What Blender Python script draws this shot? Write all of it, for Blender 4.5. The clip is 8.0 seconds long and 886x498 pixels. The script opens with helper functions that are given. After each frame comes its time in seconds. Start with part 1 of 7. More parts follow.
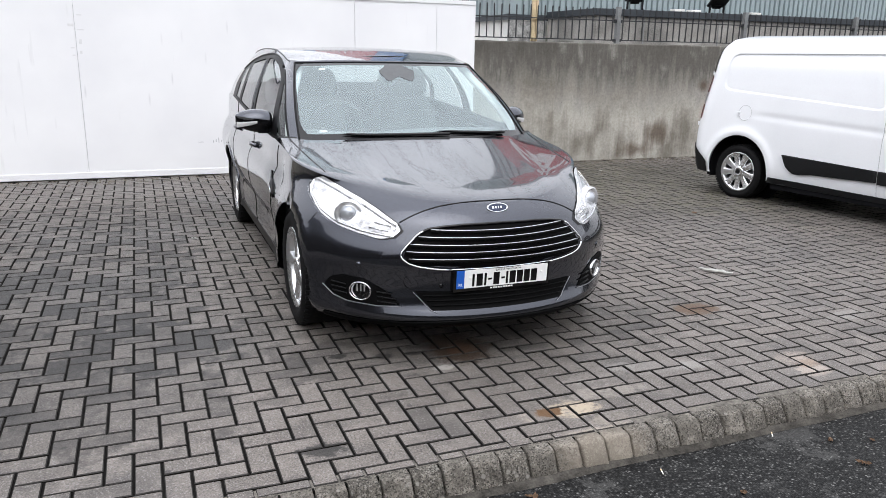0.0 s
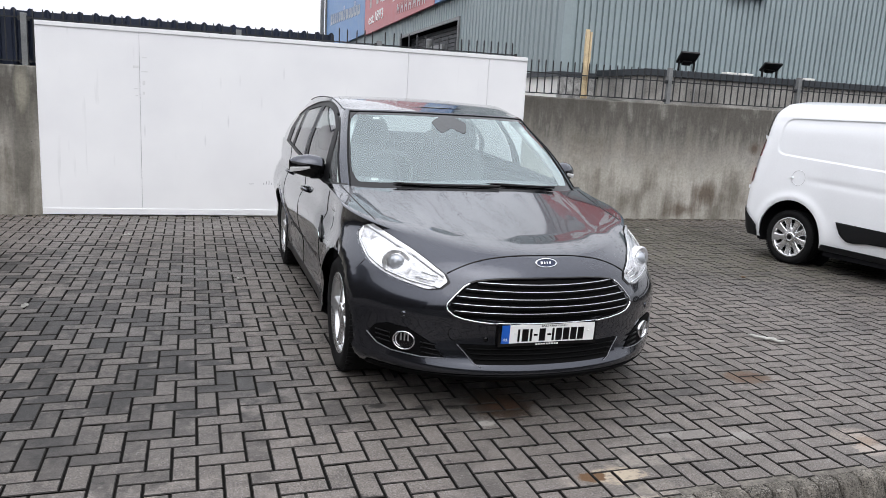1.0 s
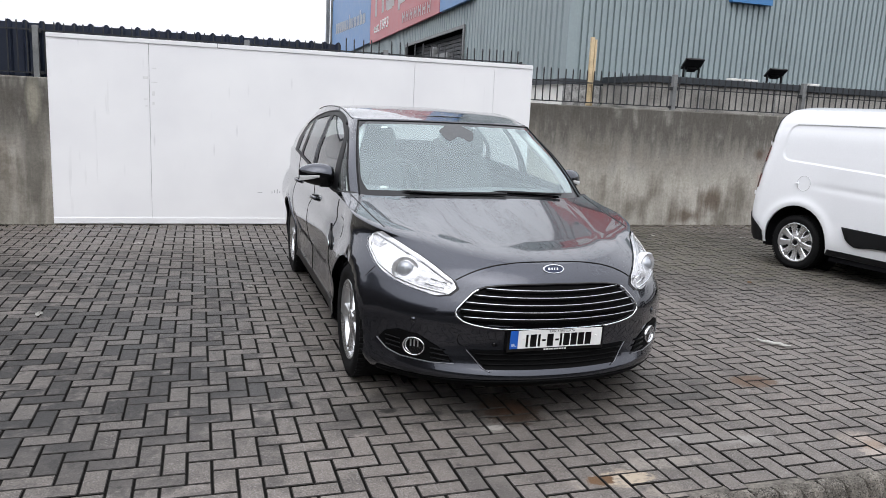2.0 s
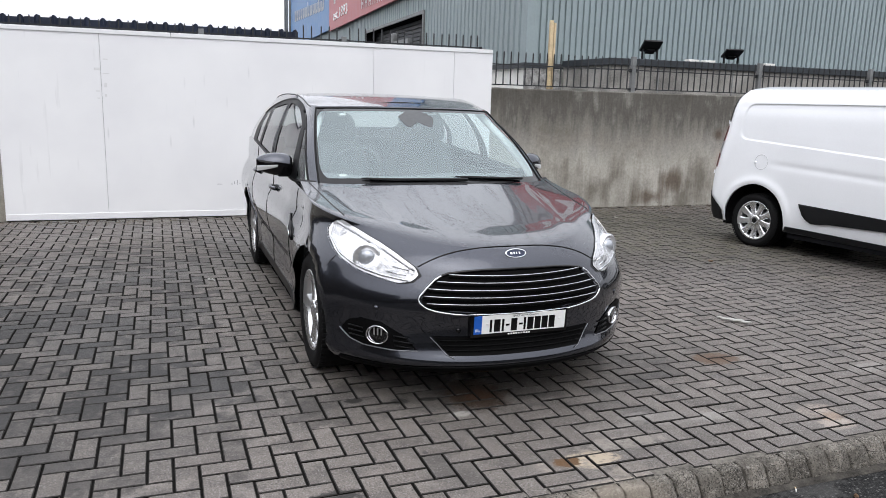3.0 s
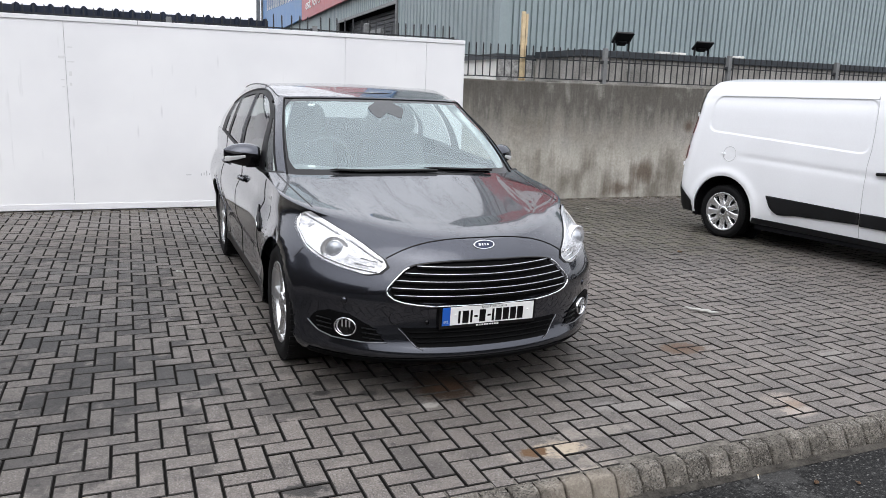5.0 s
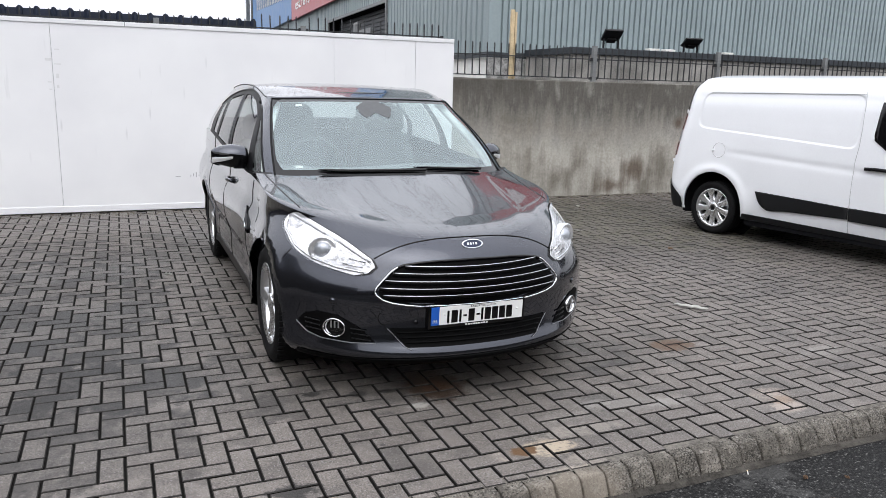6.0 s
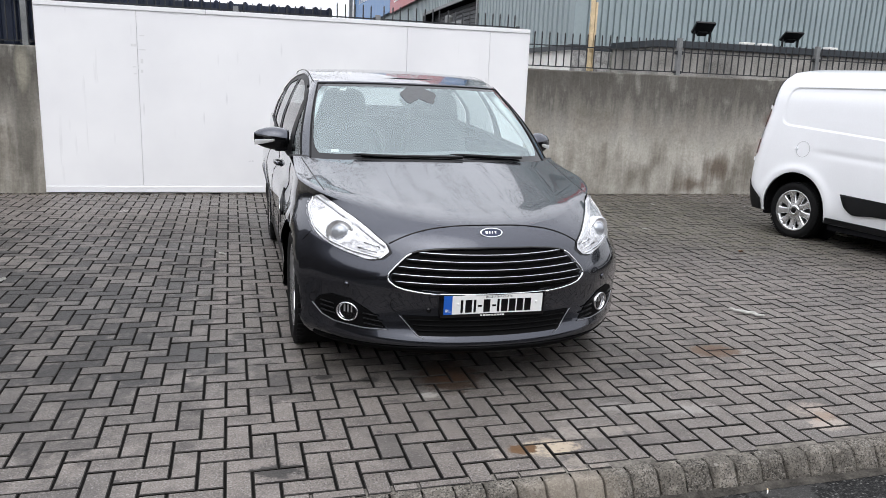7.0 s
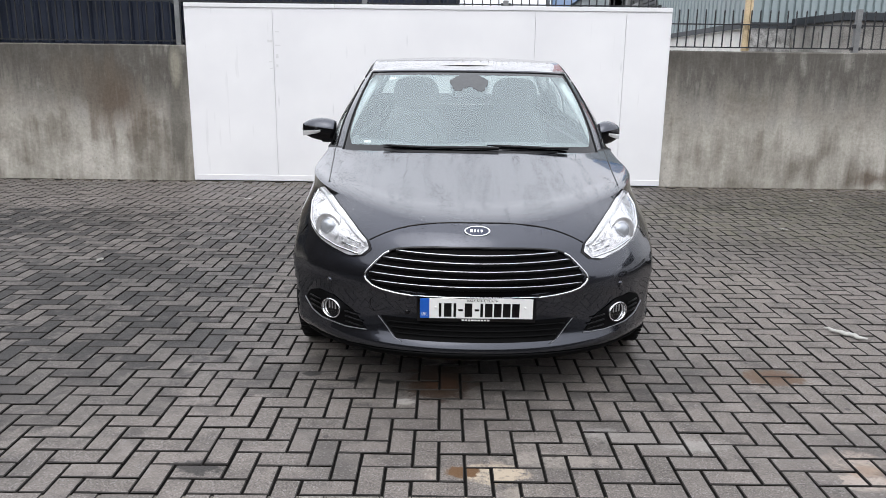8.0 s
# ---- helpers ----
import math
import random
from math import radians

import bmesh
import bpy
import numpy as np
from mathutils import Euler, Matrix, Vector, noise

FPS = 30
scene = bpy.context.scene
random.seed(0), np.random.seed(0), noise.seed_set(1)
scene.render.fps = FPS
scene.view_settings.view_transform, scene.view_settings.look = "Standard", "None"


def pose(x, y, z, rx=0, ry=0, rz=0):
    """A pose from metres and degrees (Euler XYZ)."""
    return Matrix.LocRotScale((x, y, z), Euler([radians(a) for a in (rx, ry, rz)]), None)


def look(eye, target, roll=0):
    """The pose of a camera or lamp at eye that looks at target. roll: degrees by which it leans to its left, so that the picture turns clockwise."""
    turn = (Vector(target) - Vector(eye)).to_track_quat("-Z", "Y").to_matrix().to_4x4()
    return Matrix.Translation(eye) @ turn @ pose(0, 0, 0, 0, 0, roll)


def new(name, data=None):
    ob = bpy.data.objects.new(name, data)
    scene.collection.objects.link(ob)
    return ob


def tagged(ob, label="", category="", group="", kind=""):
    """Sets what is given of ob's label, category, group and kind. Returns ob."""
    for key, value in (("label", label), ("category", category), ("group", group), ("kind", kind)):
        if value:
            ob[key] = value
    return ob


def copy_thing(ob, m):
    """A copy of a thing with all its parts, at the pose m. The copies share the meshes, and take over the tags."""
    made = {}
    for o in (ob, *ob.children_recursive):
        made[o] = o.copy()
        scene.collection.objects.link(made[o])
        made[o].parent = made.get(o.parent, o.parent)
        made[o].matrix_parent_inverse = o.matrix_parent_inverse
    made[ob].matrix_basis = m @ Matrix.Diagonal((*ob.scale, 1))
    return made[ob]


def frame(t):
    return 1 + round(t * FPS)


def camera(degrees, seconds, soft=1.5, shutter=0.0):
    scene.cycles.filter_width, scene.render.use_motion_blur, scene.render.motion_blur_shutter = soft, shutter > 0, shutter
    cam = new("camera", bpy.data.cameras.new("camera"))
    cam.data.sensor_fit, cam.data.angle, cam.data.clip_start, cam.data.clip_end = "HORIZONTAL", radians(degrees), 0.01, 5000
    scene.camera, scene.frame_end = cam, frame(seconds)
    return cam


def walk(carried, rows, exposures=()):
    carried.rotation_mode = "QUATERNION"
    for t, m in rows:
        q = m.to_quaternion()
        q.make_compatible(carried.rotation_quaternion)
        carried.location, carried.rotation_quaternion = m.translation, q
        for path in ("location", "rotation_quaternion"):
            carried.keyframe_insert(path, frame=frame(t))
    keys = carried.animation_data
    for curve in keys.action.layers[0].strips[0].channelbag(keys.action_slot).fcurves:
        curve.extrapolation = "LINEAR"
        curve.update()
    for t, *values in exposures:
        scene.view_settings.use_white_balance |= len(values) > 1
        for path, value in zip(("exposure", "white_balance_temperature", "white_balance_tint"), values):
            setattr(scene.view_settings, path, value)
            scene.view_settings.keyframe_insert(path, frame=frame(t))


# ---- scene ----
cam = camera(60.8, 8.0, soft=0.75)
PATH = [
    (0, (0.192, 0.085, 1.558), (0.891, 1.888, 1.049), 1.1),
    (0.5, (0.183, 0.117, 1.542), (0.864, 1.938, 1.071), 2.5),
    (1, (0.159, 0.124, 1.56), (0.767, 1.991, 1.176), 3.2),
    (2.3, (0.126, 0.067, 1.569), (0.719, 1.942, 1.203), 2.8),
    (2.5, (0.141, 0.098, 1.564), (0.754, 1.963, 1.179), 2.6),
    (3, (0.165, 0.096, 1.561), (0.84, 1.936, 1.165), 1.7),
    (3.5, (0.178, 0.09, 1.563), (0.909, 1.907, 1.159), 1.8),
    (4, (0.194, 0.089, 1.566), (0.942, 1.898, 1.155), 2.2),
    (4.5, (0.197, 0.091, 1.561), (0.928, 1.906, 1.145), 2.2),
    (6, (0.224, 0.088, 1.566), (0.977, 1.893, 1.146), 1.5),
    (6.5, (0.34, 0.063, 1.563), (0.953, 1.918, 1.137), 1.7),
    (7, (0.625, 0.043, 1.52), (1.139, 1.925, 1.08), 2.4),
    (7.5, (1.111, 0.146, 1.523), (1.404, 2.061, 1.027), 3.9),
    (8, (1.7, 0.171, 1.53), (1.682, 2.112, 1.049), 0.7),
]
walk(cam, [(t, look(eye, target, roll)) for t, eye, target, roll in PATH],
     [(0.0, 0.22), (0.5, 0.20), (1.0, -0.02), (3.5, -0.02), (4.5, 0.02), (6.0, 0.04), (8.0, 0.10)])

# ---- light: an overcast winter sky
world = bpy.data.worlds.new("overcast")
scene.world = world
world.use_nodes = True
wn, wl = world.node_tree.nodes, world.node_tree.links
sky = wn.new("ShaderNodeTexSky")
sky.sky_type, sky.sun_disc = "NISHITA", False
sky.sun_elevation, sky.sun_rotation = radians(52), radians(200)
sky.air_density, sky.dust_density, sky.ozone_density = 1.0, 6.0, 1.0
grey = wn.new("ShaderNodeHueSaturation")
grey.inputs["Saturation"].default_value = 0.12
wl.new(sky.outputs[0], grey.inputs["Color"])
# cloud cover: brightest overhead, a third of that at the horizon
up = wn.new("ShaderNodeSeparateXYZ")
wl.new(wn.new("ShaderNodeTexCoord").outputs["Generated"], up.inputs[0])
rise = wn.new("ShaderNodeMapRange")
rise.inputs[1].default_value, rise.inputs[2].default_value = 0.0, 1.0
rise.inputs[3].default_value, rise.inputs[4].default_value = 4.6, 10.5
wl.new(up.outputs[2], rise.inputs[0])
cloud = wn.new("ShaderNodeMix")
cloud.data_type = "RGBA"
cloud.inputs[0].default_value = 0.85
wl.new(grey.outputs[0], cloud.inputs[6])
tone = wn.new("ShaderNodeCombineColor")
for k, f in enumerate((0.975, 1.0, 1.085)):
    mul = wn.new("ShaderNodeMath")
    mul.operation = "MULTIPLY"
    mul.inputs[1].default_value = f
    wl.new(rise.outputs[0], mul.inputs[0])
    wl.new(mul.outputs[0], tone.inputs[k])
wl.new(tone.outputs[0], cloud.inputs[7])
wl.new(cloud.outputs[2], wn["Background"].inputs["Color"])
wn["Background"].inputs["Strength"].default_value = 0.235
sun = new("sun", bpy.data.lights.new("sun", "SUN"))
sun.data.energy, sun.data.angle, sun.data.color = 0.6, radians(50), (1.0, 0.985, 0.96)
sun.matrix_world = look((0, 0, 0), (0.25, 0.55, -0.8))
EXPOSURE = 0.0
scene.view_settings.exposure = EXPOSURE

# ---- materials


def nodes_of(name):
    m = bpy.data.materials.new(name)
    m.use_nodes = True
    return m, m.node_tree.nodes, m.node_tree.links


def wire(n, l, kind, **ins):
    """A node with its inputs set: a value, or a socket to link from. Names with _ stand for spaces; iN is input number N."""
    node = n.new(kind)
    for key, value in ins.items():
        sock = node.inputs[int(key[1:])] if key[0] == "i" and key[1:].isdigit() else node.inputs[key.replace("_", " ")]
        if isinstance(value, bpy.types.NodeSocket):
            l.new(value, sock)
        else:
            sock.default_value = value
    return node


def calc(n, l, op, a, b=0.0, c=0.0):
    node = n.new("ShaderNodeMath")
    node.operation = op
    for sock, value in zip(node.inputs, (a, b, c)):
        if isinstance(value, bpy.types.NodeSocket):
            l.new(value, sock)
        else:
            sock.default_value = value
    return node.outputs[0]


def blend(n, l, fac, a, b, how="MIX"):
    node = n.new("ShaderNodeMix")
    node.data_type, node.blend_type = "RGBA", how
    for sock, value in ((node.inputs[0], fac), (node.inputs[6], a), (node.inputs[7], b)):
        if isinstance(value, bpy.types.NodeSocket):
            l.new(value, sock)
        else:
            sock.default_value = value
    return node.outputs[2]


def rgb(r, g, b):
    return (r, g, b, 1.0)


def stretch(n, l, value, lo, hi):
    node = wire(n, l, "ShaderNodeMapRange", Value=value)
    node.inputs[1].default_value, node.inputs[2].default_value = lo, hi
    return node.outputs[0]


def surface(name, colour, rough=0.5, metal=0.0, var=0.2, big=3.0, fine=60.0, bump=0.1, coat=0.0, tint=None, world_space=False, spec=0.5):
    """A plain material whose colour varies at two scales, with fine relief."""
    m, n, l = nodes_of(name)
    b = n["Principled BSDF"]
    if world_space:
        at = n.new("ShaderNodeNewGeometry").outputs["Position"]
    else:
        at = n.new("ShaderNodeTexCoord").outputs["Object"]
    n1 = wire(n, l, "ShaderNodeTexNoise", Vector=at, Scale=big, Detail=5.0)
    n2 = wire(n, l, "ShaderNodeTexNoise", Vector=at, Scale=fine, Detail=3.0)
    k = calc(n, l, "ADD", calc(n, l, "MULTIPLY", n1.outputs[0], 0.65), calc(n, l, "MULTIPLY", n2.outputs[0], 0.35))
    k = stretch(n, l, k, 0.3, 0.7)
    dark = tuple(c * (1 - var) for c in (tint or colour))
    lite = tuple(min(c * (1 + var), 1) for c in colour)
    l.new(blend(n, l, k, rgb(*dark), rgb(*lite)), b.inputs["Base Color"])
    l.new(calc(n, l, "MULTIPLY_ADD", n1.outputs[0], 0.2, rough - 0.1), b.inputs["Roughness"])
    b.inputs["Metallic"].default_value = metal
    b.inputs["Specular IOR Level"].default_value = spec
    if coat:
        b.inputs["Coat Weight"].default_value, b.inputs["Coat Roughness"].default_value = coat, 0.04
    if bump:
        l.new(wire(n, l, "ShaderNodeBump", Strength=bump, Distance=0.004, Height=n2.outputs[0]).outputs[0], b.inputs["Normal"])
    return m


def glass(name, tint, rough=0.0, ior=1.5, mist=0.0, gloss=(1.0, 1.0, 1.0)):
    m, n, l = nodes_of(name)
    n.remove(n["Principled BSDF"])
    clear = wire(n, l, "ShaderNodeBsdfTransparent", Color=rgb(*tint))
    shine = wire(n, l, "ShaderNodeBsdfGlossy", Roughness=rough, Color=rgb(*gloss))
    # reflectance rising towards grazing view, alike from both sides of the pane
    face = wire(n, l, "ShaderNodeLayerWeight", Blend=0.5).outputs["Facing"]
    low = ((ior - 1) / (ior + 1)) ** 2
    fres = calc(n, l, "MULTIPLY_ADD", calc(n, l, "POWER", face, 5.0), 1 - low, low)
    body_of = clear.outputs[0]
    if mist:
        at = n.new("ShaderNodeTexCoord").outputs["Object"]
        cloud = wire(n, l, "ShaderNodeTexNoise", Vector=at, Scale=2.0, Detail=3.0).outputs[0]
        film = wire(n, l, "ShaderNodeBsdfDiffuse", Color=rgb(0.74, 0.80, 0.80))
        body_of = wire(n, l, "ShaderNodeMixShader", i0=calc(n, l, "MULTIPLY_ADD", cloud, 0.08, mist - 0.04), i1=body_of, i2=film.outputs[0]).outputs[0]
    mix = wire(n, l, "ShaderNodeMixShader", i0=fres, i1=body_of, i2=shine.outputs[0])
    l.new(mix.outputs[0], n["Material Output"].inputs["Surface"])
    return m


def spot(n, l, at, x, y, rx, ry, noise_out, rag=0.6, rim=(0.6, 1.15)):
    """A ragged patch on the ground round (x, y)."""
    d = wire(n, l, "ShaderNodeVectorMath", i0=at, i1=(x, y, 0.0))
    d.operation = "SUBTRACT"
    s = wire(n, l, "ShaderNodeVectorMath", i0=d.outputs[0], i1=(1 / rx, 1 / ry, 0.0))
    s.operation = "MULTIPLY"
    ln = wire(n, l, "ShaderNodeVectorMath", i0=s.outputs[0])
    ln.operation = "LENGTH"
    v = calc(n, l, "MULTIPLY_ADD", noise_out, rag * 2, ln.outputs["Value"])
    return calc(n, l, "SUBTRACT", 1.0, stretch(n, l, calc(n, l, "SUBTRACT", v, rag), *rim))


def paving_material(name, random_socket):
    m, n, l = nodes_of(name)
    b = n["Principled BSDF"]
    at = n.new("ShaderNodeNewGeometry").outputs["Position"]
    if random_socket == "island":
        rnd = n.new("ShaderNodeNewGeometry").outputs["Random Per Island"]
    else:
        rnd = n.new("ShaderNodeObjectInfo").outputs["Random"]
    big = wire(n, l, "ShaderNodeTexNoise", Vector=at, Scale=0.7, Detail=4.0).outputs[0]
    mid = wire(n, l, "ShaderNodeTexNoise", Vector=at, Scale=7.0, Detail=5.0, Roughness=0.65).outputs[0]
    fine = wire(n, l, "ShaderNodeTexNoise", Vector=at, Scale=130.0, Detail=4.0, Roughness=0.8).outputs[0]
    fine = stretch(n, l, fine, 0.34, 0.66)
    grit = wire(n, l, "ShaderNodeTexVoronoi", Vector=at, Scale=180.0).outputs[0]
    k = calc(n, l, "ADD", calc(n, l, "MULTIPLY", rnd, 0.17), calc(n, l, "ADD", calc(n, l, "MULTIPLY", stretch(n, l, mid, 0.3, 0.7), 0.20), calc(n, l, "MULTIPLY", fine, 0.62)))
    col = blend(n, l, stretch(n, l, k, 0.08, 0.95), rgb(0.034, 0.030, 0.0265), rgb(0.278, 0.246, 0.222))
    ragged = wire(n, l, "ShaderNodeTexNoise", Vector=at, Scale=19.0, Detail=6.0, Roughness=0.7).outputs[0]
    torn = calc(n, l, "MULTIPLY_ADD", stretch(n, l, calc(n, l, "MULTIPLY_ADD", rnd, 0.26, calc(n, l, "MULTIPLY_ADD", ragged, 0.45, calc(n, l, "MULTIPLY", mid, 0.55))), 0.56, 0.70), 0.95, 0.25)
    # damp areas
    damp = stretch(n, l, calc(n, l, "ADD", big, calc(n, l, "MULTIPLY", mid, 0.35)), 0.58, 0.80)
    col = blend(n, l, calc(n, l, "MULTIPLY", damp, 0.28), col, rgb(0.034, 0.033, 0.0325))
    # ragged dark stains that stop at some block edges
    stain = wire(n, l, "ShaderNodeTexNoise", Vector=at, Scale=3.4, Detail=5.0, Roughness=0.62).outputs[0]
    stain = stretch(n, l, calc(n, l, "MULTIPLY_ADD", rnd, 0.14, stain), 0.585, 0.665)
    col = blend(n, l, calc(n, l, "MULTIPLY", stain, 0.36), col, rgb(0.026, 0.0245, 0.024))
    # pale mineral specks
    speck = calc(n, l, "GREATER_THAN", wire(n, l, "ShaderNodeSeparateColor", Color=wire(n, l, "ShaderNodeTexVoronoi", Vector=at, Scale=210.0).outputs["Color"]).outputs[0], 0.93)
    col = blend(n, l, calc(n, l, "MULTIPLY", speck, 0.38), col, rgb(0.36, 0.35, 0.345))
    # broad darker areas, two across the car's front and one below the van
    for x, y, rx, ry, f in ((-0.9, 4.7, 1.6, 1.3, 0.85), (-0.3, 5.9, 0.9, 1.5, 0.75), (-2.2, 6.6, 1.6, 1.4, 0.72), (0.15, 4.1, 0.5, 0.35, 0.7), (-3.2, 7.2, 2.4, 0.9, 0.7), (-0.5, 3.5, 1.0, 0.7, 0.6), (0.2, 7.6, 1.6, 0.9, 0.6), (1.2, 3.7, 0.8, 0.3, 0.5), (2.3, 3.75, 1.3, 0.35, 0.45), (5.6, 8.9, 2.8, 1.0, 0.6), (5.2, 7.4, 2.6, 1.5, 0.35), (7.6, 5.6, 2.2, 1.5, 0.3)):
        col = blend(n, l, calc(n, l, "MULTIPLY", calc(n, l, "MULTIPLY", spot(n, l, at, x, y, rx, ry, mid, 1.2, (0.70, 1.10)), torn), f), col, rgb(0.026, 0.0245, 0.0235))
    moss = calc(n, l, "MULTIPLY", spot(n, l, at, 5.6, 7.6, 2.6, 1.9, big, 1.0), stretch(n, l, mid, 0.40, 0.62))
    col = blend(n, l, calc(n, l, "MULTIPLY", moss, 0.6), col, rgb(0.098, 0.096, 0.056))
    # a few blocks replaced with darker ones
    col = blend(n, l, calc(n, l, "MULTIPLY", calc(n, l, "GREATER_THAN", rnd, 0.965), 0.25), col, rgb(0.035, 0.035, 0.035))
    # dark grease spots
    vor = wire(n, l, "ShaderNodeTexVoronoi", Vector=at, Scale=5.5, Randomness=1.0)
    sp = calc(n, l, "SUBTRACT", 1.0, stretch(n, l, calc(n, l, "MULTIPLY_ADD", mid, 0.06, vor.outputs["Distance"]), 0.085, 0.125))
    col = blend(n, l, calc(n, l, "MULTIPLY", sp, 0.68), col, rgb(0.026, 0.025, 0.024))
    # pale cement and sand marks, rusty oil marks, broken up by the blocks' grain and differing from block to block
    broken = wire(n, l, "ShaderNodeTexNoise", Vector=at, Scale=38.0, Detail=5.0, Roughness=0.75).outputs[0]
    broken = calc(n, l, "MULTIPLY_ADD", stretch(n, l, calc(n, l, "MULTIPLY_ADD", rnd, 0.22, broken), 0.52, 0.66), 0.85, 0.22)
    for x, y, rx, ry, c, f in ((1.87, 2.78, 0.15, 0.08, (0.42, 0.35, 0.26), 0.75), (2.12, 2.89, 0.22, 0.07, (0.30, 0.27, 0.235), 0.5), (1.67, 2.77, 0.09, 0.05, (0.36, 0.31, 0.26), 0.4), (2.13, 3.04, 0.18, 0.05, (0.27, 0.25, 0.225), 0.45), (2.0, 2.64, 0.12, 0.06, (0.33, 0.29, 0.24), 0.45),
                               (3.32, 2.91, 0.15, 0.10, (0.36, 0.30, 0.25), 0.6), (3.30, 2.76, 0.12, 0.07, (0.40, 0.34, 0.29), 0.6), (1.88, 2.55, 0.20, 0.06, (0.38, 0.33, 0.27), 0.55), (2.55, 3.05, 0.20, 0.08, (0.22, 0.21, 0.195), 0.35), (1.50, 3.40, 0.07, 0.03, (0.36, 0.35, 0.33), 0.6),
                               (1.757, 2.787, 0.065, 0.045, (0.105, 0.058, 0.028), 1.0), (3.34, 3.74, 0.165, 0.10, (0.098, 0.064, 0.043), 1.0), (3.37, 3.75, 0.075, 0.035, (0.070, 0.039, 0.024), 0.9), (3.34, 2.84, 0.10, 0.05, (0.19, 0.12, 0.075), 0.5),
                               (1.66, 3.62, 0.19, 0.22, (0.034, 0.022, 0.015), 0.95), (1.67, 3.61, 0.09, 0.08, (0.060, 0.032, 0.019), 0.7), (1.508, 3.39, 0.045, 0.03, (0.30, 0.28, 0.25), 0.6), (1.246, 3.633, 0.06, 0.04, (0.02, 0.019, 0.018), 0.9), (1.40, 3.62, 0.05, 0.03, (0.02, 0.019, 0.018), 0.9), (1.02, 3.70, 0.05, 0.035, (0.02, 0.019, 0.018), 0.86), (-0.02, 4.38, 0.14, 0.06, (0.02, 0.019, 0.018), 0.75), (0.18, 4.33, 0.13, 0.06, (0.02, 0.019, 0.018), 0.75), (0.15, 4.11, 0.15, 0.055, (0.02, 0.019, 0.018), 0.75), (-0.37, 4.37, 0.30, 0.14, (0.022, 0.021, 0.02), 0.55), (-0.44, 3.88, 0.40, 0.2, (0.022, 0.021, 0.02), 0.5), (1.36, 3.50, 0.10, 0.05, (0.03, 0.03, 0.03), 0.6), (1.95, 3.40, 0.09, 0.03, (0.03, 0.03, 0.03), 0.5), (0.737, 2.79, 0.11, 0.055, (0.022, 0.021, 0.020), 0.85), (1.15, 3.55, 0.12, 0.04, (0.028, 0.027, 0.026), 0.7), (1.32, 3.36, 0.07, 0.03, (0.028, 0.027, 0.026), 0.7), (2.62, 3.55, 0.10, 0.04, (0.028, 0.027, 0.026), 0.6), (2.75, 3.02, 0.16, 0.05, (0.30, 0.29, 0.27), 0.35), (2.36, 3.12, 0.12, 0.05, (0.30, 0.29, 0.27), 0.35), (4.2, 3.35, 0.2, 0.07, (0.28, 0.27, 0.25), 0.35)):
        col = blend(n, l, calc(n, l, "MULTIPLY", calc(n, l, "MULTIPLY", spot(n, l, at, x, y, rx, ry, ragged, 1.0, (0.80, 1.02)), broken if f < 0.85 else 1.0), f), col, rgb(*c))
    l.new(col, b.inputs["Base Color"])
    b.inputs["Specular IOR Level"].default_value = 0.22
    l.new(calc(n, l, "SUBTRACT", calc(n, l, "MULTIPLY_ADD", mid, 0.25, 0.45), calc(n, l, "MULTIPLY", damp, 0.18)), b.inputs["Roughness"])
    h = calc(n, l, "ADD", calc(n, l, "MULTIPLY", fine, 0.6), calc(n, l, "MULTIPLY", grit, 0.4))
    l.new(wire(n, l, "ShaderNodeBump", Strength=0.35, Distance=0.003, Height=h).outputs[0], b.inputs["Normal"])
    return m


